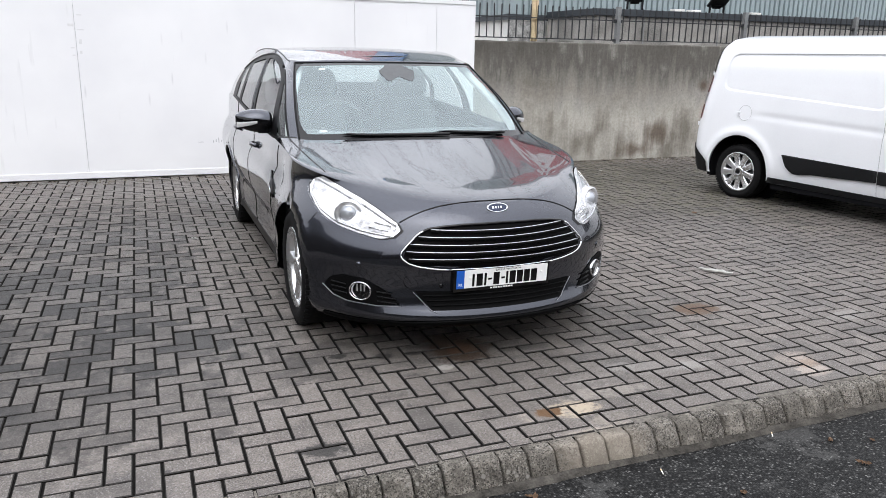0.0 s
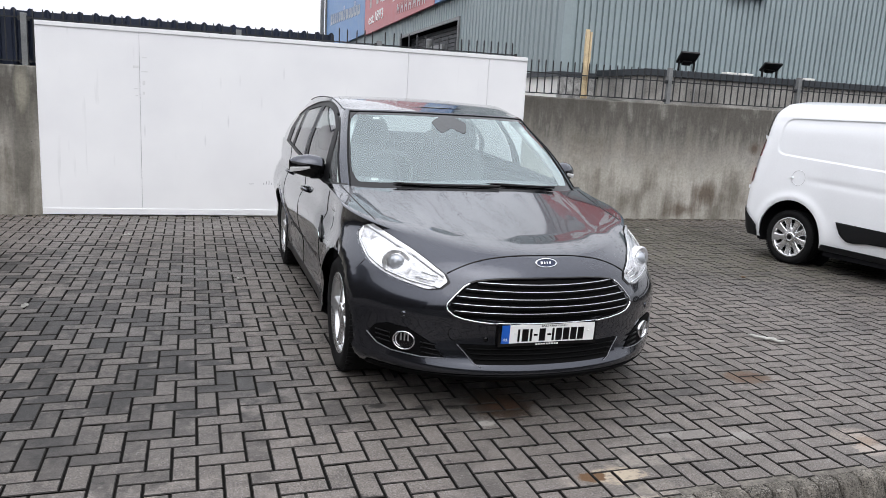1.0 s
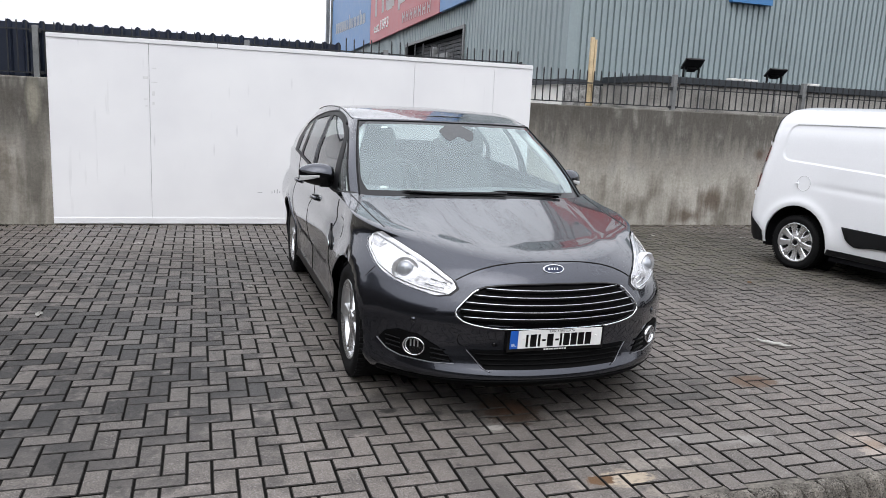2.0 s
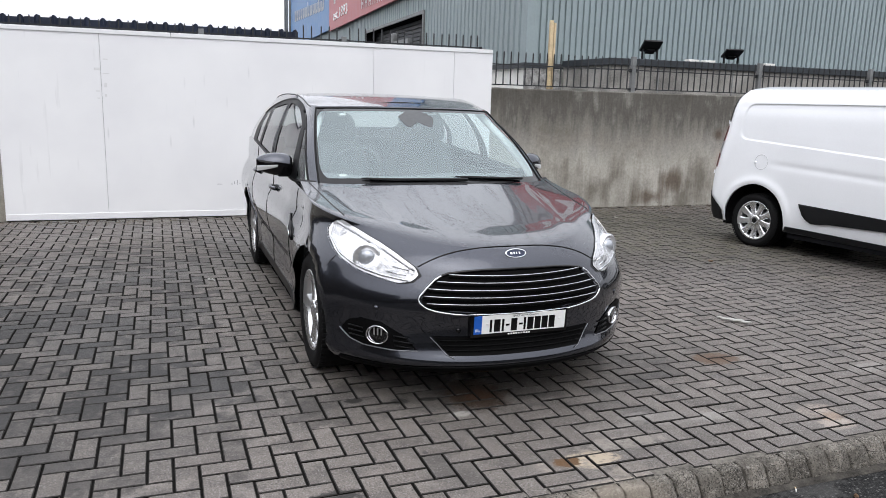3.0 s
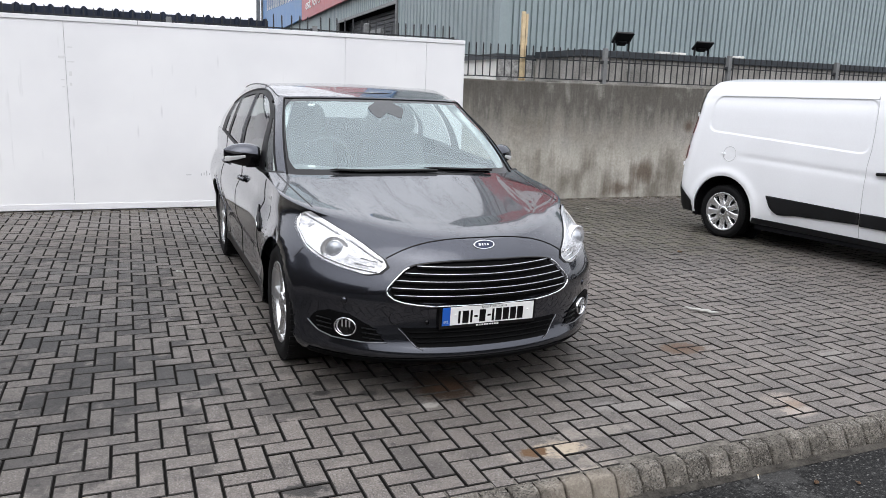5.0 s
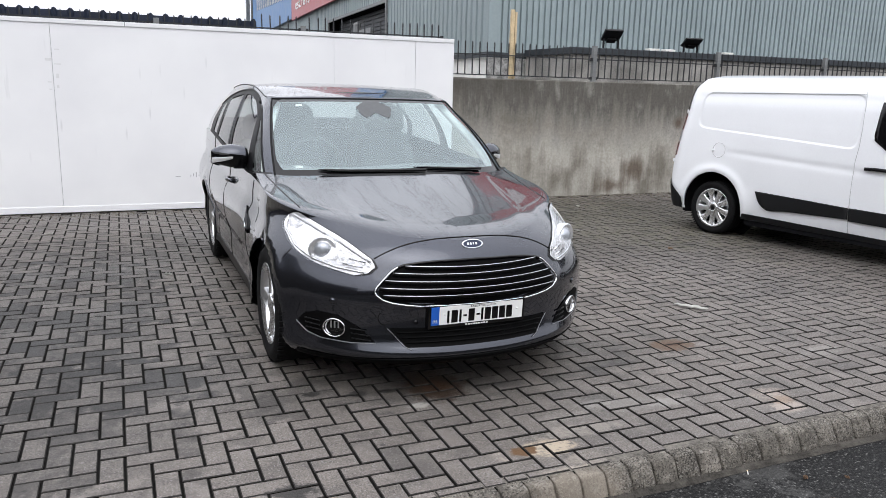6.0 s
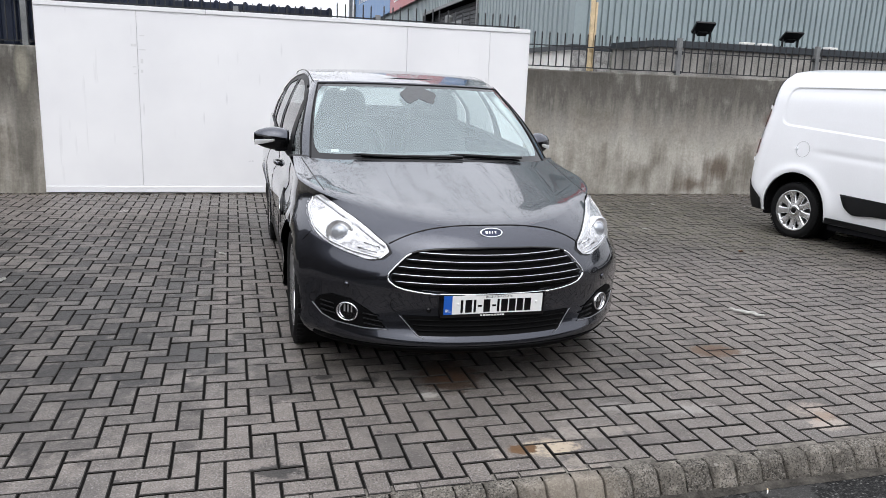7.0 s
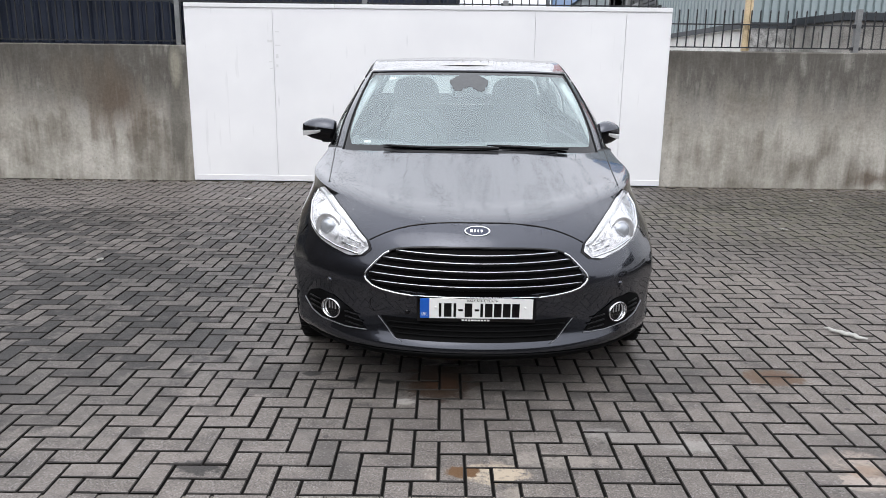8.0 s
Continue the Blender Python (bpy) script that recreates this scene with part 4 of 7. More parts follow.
def bar_on_side(parent, y0, y1, z0, z1, name="lettering_bar"):
    bm = bmesh.new()
    pts = [(side_x(y) - 0.172, y, z) for y, z in ((y0, z0), (y1, z0), (y1, z1), (y0, z1))]
    bm.faces.new([bm.verts.new(p) for p in pts])
    bmesh.ops.solidify(bm, geom=bm.faces[:], thickness=0.01)
    part(name, bm, WHITE_PAINT, parent)


for k in range(12):
    y = 51.7 - 1.12 * k
    base = 6.02 - 0.042 * k
    bar_on_side(blue_sign, y, y - 0.36, base, base + 0.66 - 0.015 * k + (0.24 if k in (6, 10) else 0))
    bar_on_side(blue_sign, y - 0.50, y - 0.86, base + 0.02, base + 0.64 - 0.015 * k)
    bar_on_side(blue_sign, y - 0.36, y - 0.50, base, base + 0.18)
text_mesh("est.1893", 1.12, WHITE_PAINT, red_sign, on_side(33.7, 4.98) @ Matrix.Diagonal((1.0, 0.55, 1.0, 1.0)), 0.01)
for k in range(7):
    y = 28.85 - 0.70 * k
    bar_on_side(red_sign, y, y - 0.13, 4.66 - 0.015 * k, 5.02 - 0.015 * k)
    bar_on_side(red_sign, y - 0.34, y - 0.46, 4.66 - 0.015 * k, 5.02 - 0.015 * k)
    bar_on_side(red_sign, y - 0.13, y - 0.34, 4.80 - 0.015 * k, 4.90 - 0.015 * k)
for y0, y1, z0, z1 in ((35.4, 34.9, 5.5, 8.0), (33.6, 33.1, 5.5, 8.0), (34.9, 33.6, 6.6, 7.2), (32.6, 32.2, 5.5, 6.9), (31.0, 30.6, 5.5, 6.9), (32.2, 31.0, 5.45, 5.85), (32.2, 31.0, 6.55, 6.9), (29.8, 29.4, 5.2, 6.9), (28.4, 28.0, 5.5, 6.9), (29.4, 28.4, 5.4, 5.75)):
    bar_on_side(red_sign, y0, y1, z0, z1, "letter_shape")
front_sign = thing("blue_sign", "small blue sign board on the front of the warehouse", "sign")
part("panel", boxed(10.0, 10.95, CY - 0.12, CY + 0.01, 3.9, 4.7), SIGN_BLUE, front_sign)

front_red = thing("red_sign", "large red sign board with white shapes on the warehouse", "sign")
part("panel", boxed(7.3, 9.9, CY - 0.10, CY + 0.01, 4.72, 6.10), SIGN_RED, front_red)
for x0, x1, z0, z1 in ((7.6, 7.75, 4.8, 5.9), (8.05, 8.2, 4.8, 5.9), (7.75, 8.05, 5.2, 5.45), (8.45, 8.95, 4.8, 4.95), (8.45, 8.95, 5.5, 5.65), (8.45, 8.6, 4.95, 5.5), (8.8, 8.95, 4.95, 5.5), (9.25, 9.4, 4.6, 5.65)):
    part("letter_shape", boxed(x0, x1, CY - 0.115, CY - 0.10, 4.85 + (z0 - 4.6) * 0.85, 4.85 + (z1 - 4.6) * 0.85), WHITE_PAINT, front_red)

# low annexe in front of the warehouse, with floodlights on its roof
annexe = thing("annexe", "low stained blockwork annexe with a dark flat roof edge", "outbuilding")
bm = bmesh.new()
grid(bm, [[(x, y, z) for z in (-0.11, 2.18)] for x, y in ((7.35, CY - 0.06), (7.35, 11.6), (30, 11.6))])
part("block_wall", bm, BLOCKWORK, annexe)
part("roof_edge", boxed(7.30, 30, 11.54, CY - 0.08, 2.175, 2.29, bevel=0.012), FLASH, annexe)
for x in (8.9, 9.25, 10.6):
    part("roof_stone", boxed(x, x + 0.22, 11.56, 11.7, 2.291, 2.33, bevel=0.01), RENDER, annexe)


def floodlight():
    f = thing("floodlight", "black floodlight on a bracket on the flat roof", "floodlight", "floodlights on the annexe roof")
    for x in (-0.15, 0.13):
        part("bracket_arm", boxed(x, x + 0.02, -0.02, 0.02, 0.0, 0.24), BLACK_METAL, f)
    part("foot", boxed(-0.17, 0.17, -0.04, 0.04, 0.0, 0.015), BLACK_METAL, f)
    bm = bmesh.new()
    box(bm, -0.17, 0.17, -0.14, 0.14, -0.03, 0.03, bevel=0.012)
    bmesh.ops.transform(bm, matrix=pose(0, -0.03, 0.30, -48, 0, 0), verts=bm.verts)
    part("housing", bm, BLACK_METAL, f)
    bm = bmesh.new()
    box(bm, -0.08, 0.08, -0.05, 0.05, -0.05, 0.05, bevel=0.01)
    bmesh.ops.transform(bm, matrix=pose(0.0, 0.02, 0.20, -48, 0, 0), verts=bm.verts)
    part("driver_box", bm, BLACK_METAL, f)
    return f


part("blocked_opening", boxed(7.338, 7.349, 12.35, 12.75, 1.75, 2.05, bevel=0.004), BLOCKWORK, annexe, "pale patch of mortar on the wall")
for k, x in enumerate((8.3, 9.9, 11.5)):
    part("wall_joint", boxed(x, x + 0.02, 11.588, 11.599, 0.2, 2.17), GAP, annexe)


fl = floodlight()
fl.matrix_basis = pose(8.20, 11.75, 2.291, 0, 0, -8) @ Matrix.Diagonal((1.0, 1.0, 0.80, 1.0))
copy_thing(fl, pose(9.96, 11.75, 2.291, 0, 0, -8) @ Matrix.Diagonal((1.0, 1.0, 0.80, 1.0)))
# ---- the dark people carrier: shape functions (x across, s back from the nose, z up)
CAR_X, CAR_Y, CAR_YAW = 1.825, 3.425, 0.45
AXLE_F, AXLE_R, AXLE_Z, TYRE_R = 0.87, 3.70, 0.335, 0.335
NOSE_N, NOSE_A = 1.95, 0.82


def curve(pairs):
    """A smooth function through a few (position, value) pairs."""
    px = np.array([p[0] for p in pairs], float)
    pv = np.array([p[1] for p in pairs], float)
    slope = np.gradient(pv, px)

    def f(q):
        q = np.clip(np.asarray(q, float), px[0], px[-1])
        i = np.clip(np.searchsorted(px, q) - 1, 0, len(px) - 2)
        h = px[i + 1] - px[i]
        u = (q - px[i]) / h
        return ((2 * u**3 - 3 * u**2 + 1) * pv[i] + (u**3 - 2 * u**2 + u) * h * slope[i]
                + (-2 * u**3 + 3 * u**2) * pv[i + 1] + (u**3 - u**2) * h * slope[i + 1])
    return f


nose_s = curve([(0.15, 0.075), (0.195, 0.026), (0.22, -0.004), (0.24, -0.010), (0.262, 0.000), (0.29, 0.016), (0.33, 0.028), (0.45, 0.032), (0.52, 0.020), (0.57, 0.016), (0.62, 0.024), (0.68, 0.043), (0.72, 0.062), (0.76, 0.092), (0.80, 0.138), (0.86, 0.24)])
half_w = curve([(0.15, 0.88), (0.25, 0.93), (0.40, 0.955), (0.56, 0.955), (0.68, 0.940), (0.78, 0.916), (0.88, 0.896), (0.96, 0.886), (1.15, 0.876)])
top_z = curve([(0.05, 0.785), (0.2, 0.812), (0.45, 0.857), (0.75, 0.909), (1.1, 0.952), (1.45, 0.985), (2.0, 1.015), (3.0, 1.075), (4.0, 1.12), (4.8, 1.10)])
low_z = curve([(0.0, 0.175), (0.5, 0.19), (1.5, 0.215), (3.5, 0.215), (4.8, 0.28)])
tail_s = curve([(0.15, 4.62), (0.4, 4.76), (0.7, 4.77), (1.0, 4.70), (1.15, 4.66)])


def squareness(z):
    """The exponent of the nose's plan: rounder at the lamps, squarer at the bumper."""
    up = min(1.0, max(0.0, (0.68 - z) / 0.20))
    return NOSE_N + 0.24 * up * up * (3 - 2 * up)


def cheek(s, z):
    """How far the bumper's corner stands out in front of the wheel."""
    up = min(1.0, max(0.0, (0.82 - z) / 0.24))
    return 0.020 * up * up * (3 - 2 * up) * math.exp(-((s - 0.50) / (0.17 if s < 0.50 else 0.24)) ** 2)


def shell(a, z):
    """The lower body's outline: a in 0..1 round the front corner, 1..2 along the side, 2..3 round the rear corner."""
    w, f, e = float(half_w(z)), float(nose_s(z)), float(tail_s(z))
    if a <= 1:
        share = min(math.sin(a * math.pi / 2) ** (2 / NOSE_N), 1.0)
        box_n = squareness(z)
        s = f + NOSE_A * (1 - (1 - share ** box_n) ** (1 / box_n))
        return w * share + cheek(s, z), s
    if a <= 2:
        s = f + NOSE_A + (a - 1) * (e - 0.45 - f - NOSE_A)
        return w + cheek(s, z), s
    th = (a - 2) * math.pi / 2
    return w * max(math.cos(th), 0) ** 0.7, e - 0.45 + 0.45 * math.sin(th) ** 0.7


def shell_point(a, z, off=0.0):
    """A point of the lower body, off metres out from the sheet metal."""
    x, s = shell(a, z)
    if not off:
        return Vector((x, s, z))
    e = 0.004
    p, q = shell(max(a - e, 0), z), shell(a + e, z)
    tx, ts = q[0] - p[0], q[1] - p[1]
    ln = math.hypot(tx, ts)
    return Vector((x + off * ts / ln, s - off * tx / ln, z))


# ---- the car
car = thing("car", "dark metallic grey people carrier wet with rain, parked on paving", "car", at=pose(CAR_X, CAR_Y, 0, 0, 0, CAR_YAW))


def sp(a, z, off=0.0):
    """A point on the sheet metal; a below 0 is the other flank."""
    p = shell_point(abs(a), z, off)
    return Vector((math.copysign(p.x, a), p.y, p.z)) if a else Vector((0, p.y, p.z))


A_STEPS = [k / 60 for k in range(61)] + [1 + k / 100 for k in range(1, 101)] + [2 + k / 12 for k in range(1, 13)]
V_ROWS = 30


def shell_z(a, v):
    z = 0.6
    for _ in range(6):
        s = shell(a, z)[1]
        z = float(low_z(s)) + v * (float(top_z(s)) - float(low_z(s)))
    return z


COLS = [[(a, shell_z(a, v / V_ROWS)) for v in range(V_ROWS + 1)] for a in A_STEPS]


def arch_shift(p):
    """Moves points near a wheel arch onto its edge; returns the point and whether it lies inside."""
    for ax, rad in ((AXLE_F, 0.375), (AXLE_R, 0.372)):
        ds, dz = p.y - ax, p.z - AXLE_Z
        d = math.hypot(ds, dz)
        if d < rad + 0.022 and abs(p.x) > 0.62:
            if d > rad - 0.022:
                return Vector((p.x, ax + ds * rad / d, AXLE_Z + dz * rad / d)), False
            return p, True
    return p, False


flank_w = curve([(0.15, 0.885), (0.25, 0.90), (0.40, 0.922), (0.56, 0.945), (0.68, 0.954), (0.76, 0.948), (0.84, 0.926), (0.92, 0.902), (1.0, 0.886), (1.15, 0.876)])


def flare(p):
    """A soft lip round the wheel arches and a crease along the flank."""
    out = 0.0
    for ax in (AXLE_F, AXLE_R):
        d = math.hypot(p.y - ax, p.z - AXLE_Z)
        out += 0.012 * math.exp(-((d - 0.40) / 0.045) ** 2)
    if p.y > 1.2:
        crease = 0.90 + 0.03 * (p.y - 1.2)
        out += -0.016 * math.exp(-((p.z - crease + 0.07) / 0.05) ** 2)
        out += -0.022 * math.exp(-((p.z - 0.42 - 0.03 * (p.y - 1.2)) / 0.09) ** 2)
        f = min(1.0, (p.y - 1.2) / 0.5)
        out += f * f * (3 - 2 * f) * (float(flank_w(p.z)) - float(half_w(p.z)))
    return out if abs(p.x) > 0.7 else 0.0


bm = bmesh.new()
for side in (-1, 1):
    vs = []
    for col in COLS:
        row = []
        for a, z in col:
            p = sp(a, z)
            p, inside = arch_shift(p)
            p.x += flare(p)
            p.x *= side
            row.append((bm.verts.new(p), inside))
        vs.append(row)
    for i in range(len(vs) - 1):
        for j in range(V_ROWS):
            q = (vs[i][j], vs[i + 1][j], vs[i + 1][j + 1], vs[i][j + 1])
            mid = sum((w[0].co for w in q), Vector()) / 4
            open_here = abs(mid.x) > 0.62 and min(math.hypot(mid.y - AXLE_F, mid.z - AXLE_Z) - 0.375, math.hypot(mid.y - AXLE_R, mid.z - AXLE_Z) - 0.372) < 0.0005
            if not open_here:
                bm.faces.new([w[0] for w in (q if side > 0 else q[::-1])])
bmesh.ops.remove_doubles(bm, verts=bm.verts, dist=0.0004)
bmesh.ops.delete(bm, geom=[v for v in bm.verts if not v.link_faces], context="VERTS")
body = part("body", bm, CAR_PAINT, car, smooth=True)

# bonnet, lying between the body's top edge and the foot of the windscreen
HOOD_END = next(k for k, a in enumerate(A_STEPS) if shell(a, 0.97)[1] > 1.45)


def cowl(g):
    """The foot of the windscreen; g from the centre (0) to the corner (1)."""
    return Vector((0.878 * g, 1.165 + 0.30 * g ** 2.6, 1.020 - 0.006 * g ** 4))


def hood_point(k, w):
    a, z = COLS[k][V_ROWS]
    p = sp(a, z)
    p.x += flare(p)
    q = cowl(min(p.x / 0.896, 1.0))
    r = p.lerp(q, w)
    span = (q - p).length
    r.z += span * (0.014 * (1 - math.exp(-w / 0.05)) * (1 - w) ** 1.5 - 0.045 * w * (1 - w) * min(1.0, 4 * w))
    r.z += 0.003 * math.exp(-((abs(r.x) - 0.44 - 0.16 * (r.y - 0.2)) / 0.07) ** 2) * min(1, 4 * w * (1 - w) * 2)
    return r


W_STEPS = [0, 0.012, 0.03, 0.06, 0.1, 0.16] + [0.16 + 0.84 * k / 18 for k in range(1, 19)]
bm = bmesh.new()
for side in (-1, 1):
    grid(bm, [[Vector((hood_point(k, w).x * side, hood_point(k, w).y, hood_point(k, w).z)) for w in W_STEPS] for k in range(HOOD_END + 1)])
bmesh.ops.remove_doubles(bm, verts=bm.verts, dist=0.0004)
part("bonnet", bm, CAR_PAINT, car, "bonnet beaded with rain", smooth=True)

# greenhouse: outlines that narrow towards the roof
g_front = curve([(0, 1.175), (0.5, 1.52), (1, 1.905)])
g_half = curve([(0, 0.890), (0.3, 0.855), (0.7, 0.764), (1, 0.672)])
g_tail = curve([(0, 4.62), (0.5, 4.48), (1, 4.20)])
g_low = curve([(1.1, 1.018), (1.45, 0.995), (2.0, 1.015), (3.0, 1.075), (4.0, 1.12), (4.8, 1.11)])
g_top = curve([(1.9, 1.478), (2.05, 1.492), (2.5, 1.535), (3.1, 1.550), (3.7, 1.53), (4.3, 1.47)])
G_N, G_A = 3.0, 0.55


def house(a, v):
    f, w, e = float(g_front(v)), float(g_half(v)), float(g_tail(v))
    deep = G_A - 0.22 * v
    if a <= 1:
        th = a * math.pi / 2
        x, s = w * math.sin(th) ** (2 / G_N), f + deep * (1 - max(math.cos(th), 0) ** (2 / G_N))
    elif a <= 2:
        x, s = w, f + deep + (a - 1) * (e - 0.35 - f - deep)
        x -= 0.05 * max(0, (s - 2.6) / 2) ** 2
    else:
        th = (a - 2) * math.pi / 2
        s0 = e - 0.35
        x = (w - 0.05 * max(0, (s0 - 2.6) / 2) ** 2) * max(math.cos(th), 0) ** 0.6
        s = s0 + 0.35 * math.sin(th) ** 0.6
    lo, hi = float(g_low(min(max(s, 1.1), 4.8))), float(g_top(min(max(s, 1.9), 4.3)))
    hi -= 0.030 * ((x / w) ** 4 if a < 1 else max(0.0, 1 - (a - 1) / 0.35) ** 2)
    return Vector((x, s, lo + (hi - lo) * v))


# edges of pillars and windows, as positions round the outline (a) against height (v)
screen_edge = curve([(0.0, 0.60), (0.3, 0.62), (0.6, 0.67), (0.8, 0.72), (1.0, 0.79)])
pillar_edge = curve([(0.0, 0.70), (0.36, 0.745), (0.60, 0.80), (0.75, 0.865), (0.88, 0.97), (1.0, 1.10)])
light_edge = curve([(0.0, 0.875), (0.38, 0.855), (0.60, 0.868), (0.78, 0.905)])
sail_edge = curve([(0.0, 1.0), (0.2, 0.97), (0.37, 0.957), (0.6, 0.962), (0.75, 0.985), (0.87, 1.09)])
b_front = curve([(0.0, 1.305), (0.3, 1.292), (0.55, 1.292), (0.84, 1.32)])
b_rear = curve([(0.0, 1.378), (0.3, 1.360), (0.55, 1.358), (0.84, 1.395)])
c_front = curve([(0.0, 1.648), (0.38, 1.618), (0.73, 1.702)])
c_rear = curve([(0.0, 1.698), (0.38, 1.672), (0.69, 1.742)])
d_front = curve([(0.0, 1.796), (0.32, 1.783), (0.62, 1.822)])
glass_top = curve([(0.90, 0.66), (0.97, 0.735), (1.06, 0.830), (1.20, 0.865), (1.40, 0.830), (1.55, 0.780), (1.70, 0.715), (1.82, 0.62), (1.90, 0.50)])
frame_top = curve([(0.97, 0.860), (1.06, 0.915), (1.20, 0.938), (1.375, 0.908), (1.64, 0.825), (1.80, 0.725), (1.90, 0.58)])
BELT = 0.045


def house_off(a, v, off=0.0):
    """A point of the greenhouse, off metres out from its surface."""
    p = house(a, v)
    if not off:
        return p
    n1 = house(a + 0.004, v) - house(a - 0.004, v)
    n2 = house(a, v + 0.01) - house(a, v - 0.01)
    nn = n1.cross(n2).normalized()
    if nn.dot(p - Vector((0, 2.8, 1.2))) < 0:
        nn = -nn
    return p + nn * off


def panel(name, left, right, low, high, mat, nu=12, nv=16, off=0.0, sides=(-1, 1), label=""):
    """A skin of the greenhouse between two upright and two level edges; edges are numbers or functions."""
    def val(f, q):
        return float(f(q)) if callable(f) else f
    pts = []
    for i in range(nu + 1):
        col = []
        for j in range(nv + 1):
            u, w, v = i / nu, j / nv, 0.5
            for _ in range(8):
                a = val(left, v) + (val(right, v) - val(left, v)) * u
                v = val(low, a) + (val(high, a) - val(low, a)) * w
            col.append(house_off(a, v, off))
        pts.append(col)
    made = []
    for side in sides:
        bm = bmesh.new()
        grid(bm, [[Vector((q.x * side, q.y, q.z)) for q in col] for col in pts])
        bmesh.ops.remove_doubles(bm, verts=bm.verts, dist=0.0003)
        made.append(part(name, bm, mat, car, label, smooth=True))
    return made


def across(name, edge, low, high, mat, nu=60, nv=14, off=0.0, label=""):
    """A skin right across the front of the greenhouse."""
    bm = bmesh.new()
    rows = []
    for i in range(-nu, nu + 1):
        col = []
        for j in range(nv + 1):
            v = low + (high - low) * j / nv
            q = house_off(abs(i) / nu * float(edge(v)), v, off)
            col.append(Vector((math.copysign(q.x, i) if i else 0.0, q.y, q.z)))
        rows.append(col)
    grid(bm, rows)
    return part(name, bm, mat, car, label, smooth=True)


def inner_edge(v):
    """The inner edge of the black border printed on the windscreen."""
    return float(screen_edge(v)) - 0.030 - 0.105 * max(0.0, 1 - v / 0.26) ** 2 - 0.075 * max(0.0, (v - 0.84) / 0.1) ** 2


screen = across("windscreen", inner_edge, 0.085, 0.935, SCREEN, label="sloping windscreen reflecting a pale sky")
screen.visible_shadow = False
panel("black_frit", inner_edge, screen_edge, 0.0, 0.975, GLOSS_BLACK, nu=3, nv=20)
across("lower_frit", inner_edge, 0.0, 0.085, GLOSS_BLACK, nv=3)
across("upper_frit", inner_edge, 0.935, 0.975, FRIT, nv=3)
across("header_panel", screen_edge, 0.975, 1.0, CAR_PAINT, nv=2)
panel("pillar", screen_edge, pillar_edge, 0.0, 0.86, CAR_PAINT, nu=8, nv=20, label="body-coloured windscreen pillar")
panel("pillar_head", screen_edge, 0.975, 0.86, 1.0, CAR_PAINT, nu=8, nv=8)
panel("roof_rail", 0.975, 1.90, frame_top, 1.0, CAR_PAINT, nu=60, nv=6)
panel("rear_pillar", 1.90, 2.25, 0.0, 1.0, CAR_PAINT, nu=16, nv=16)
ql_front = lambda v: float(pillar_edge(v)) + 0.016
for name, left, right, low, high in (("quarter_light", ql_front, light_edge, BELT, 0.70), ("front_door_window", sail_edge, b_front, BELT, glass_top),
                                     ("rear_door_window", b_rear, c_front, BELT, glass_top), ("rear_quarter_window", c_rear, d_front, BELT, glass_top)):
    for ob in panel(name, left, right, low, high, REAR_GLASS if "rear" in name else SIDE_GLASS, nu=18, nv=18, off=-0.004):
        ob.visible_shadow = False
for name, left, right, low, high in (("quarter_seal", pillar_edge, ql_front, 0.0, 0.86), ("sail_panel", light_edge, sail_edge, 0.0, 0.72), ("door_pillar", b_front, b_rear, BELT, glass_top),
                                     ("rear_door_pillar", c_front, c_rear, BELT, glass_top), ("rear_frame", d_front, 1.90, 0.0, glass_top)):
    panel(name, left, right, low, high, WINDOW_BLACK, nu=5, nv=18)
panel("window_head", 0.975, 1.90, glass_top, frame_top, WINDOW_BLACK, nu=60, nv=3, off=0.001)
panel("sail_head", ql_front, sail_edge, 0.70, 0.87, WINDOW_BLACK, nu=6, nv=8, off=-0.002)
panel("belt_trim", ql_front, d_front, 0.0, BELT, WINDOW_BLACK, nu=50, nv=2, off=0.002)
for side in (-1, 1):
    flip_x = Matrix.Diagonal((side, 1, 1, 1))
    for name, pts, r, mat in (("window_frame", [house_off(1.0 + 0.88 * k / 50, float(frame_top(1.0 + 0.88 * k / 50)), 0.003) for k in range(51)], 0.007, WINDOW_BLACK),
                              ("pillar_line", [house_off(float(pillar_edge(0.86 * k / 24)), 0.86 * k / 24, 0.001) for k in range(25)], 0.0055, WINDOW_BLACK),
                              ("belt_bead", [house_off(0.80 + 1.05 * k / 40, 0.01, 0.004) for k in range(41)], 0.008, WINDOW_BLACK),
                              ("door_frame_bead", [house_off(float(b_front(0.04 + 0.78 * k / 12)) + 0.036, 0.04 + 0.78 * k / 12, 0.001) for k in range(13)], 0.004, CAR_PAINT),
                              ("roof_seam", [house_off(0.92 + 1.1 * k / 40, 0.985, 0.0005) for k in range(41)], 0.0035, WINDOW_BLACK)):
        bm = bmesh.new()
        tube(bm, [flip_x @ q for q in pts], r, 8, False)
        part(name, bm, mat, car, smooth=True)

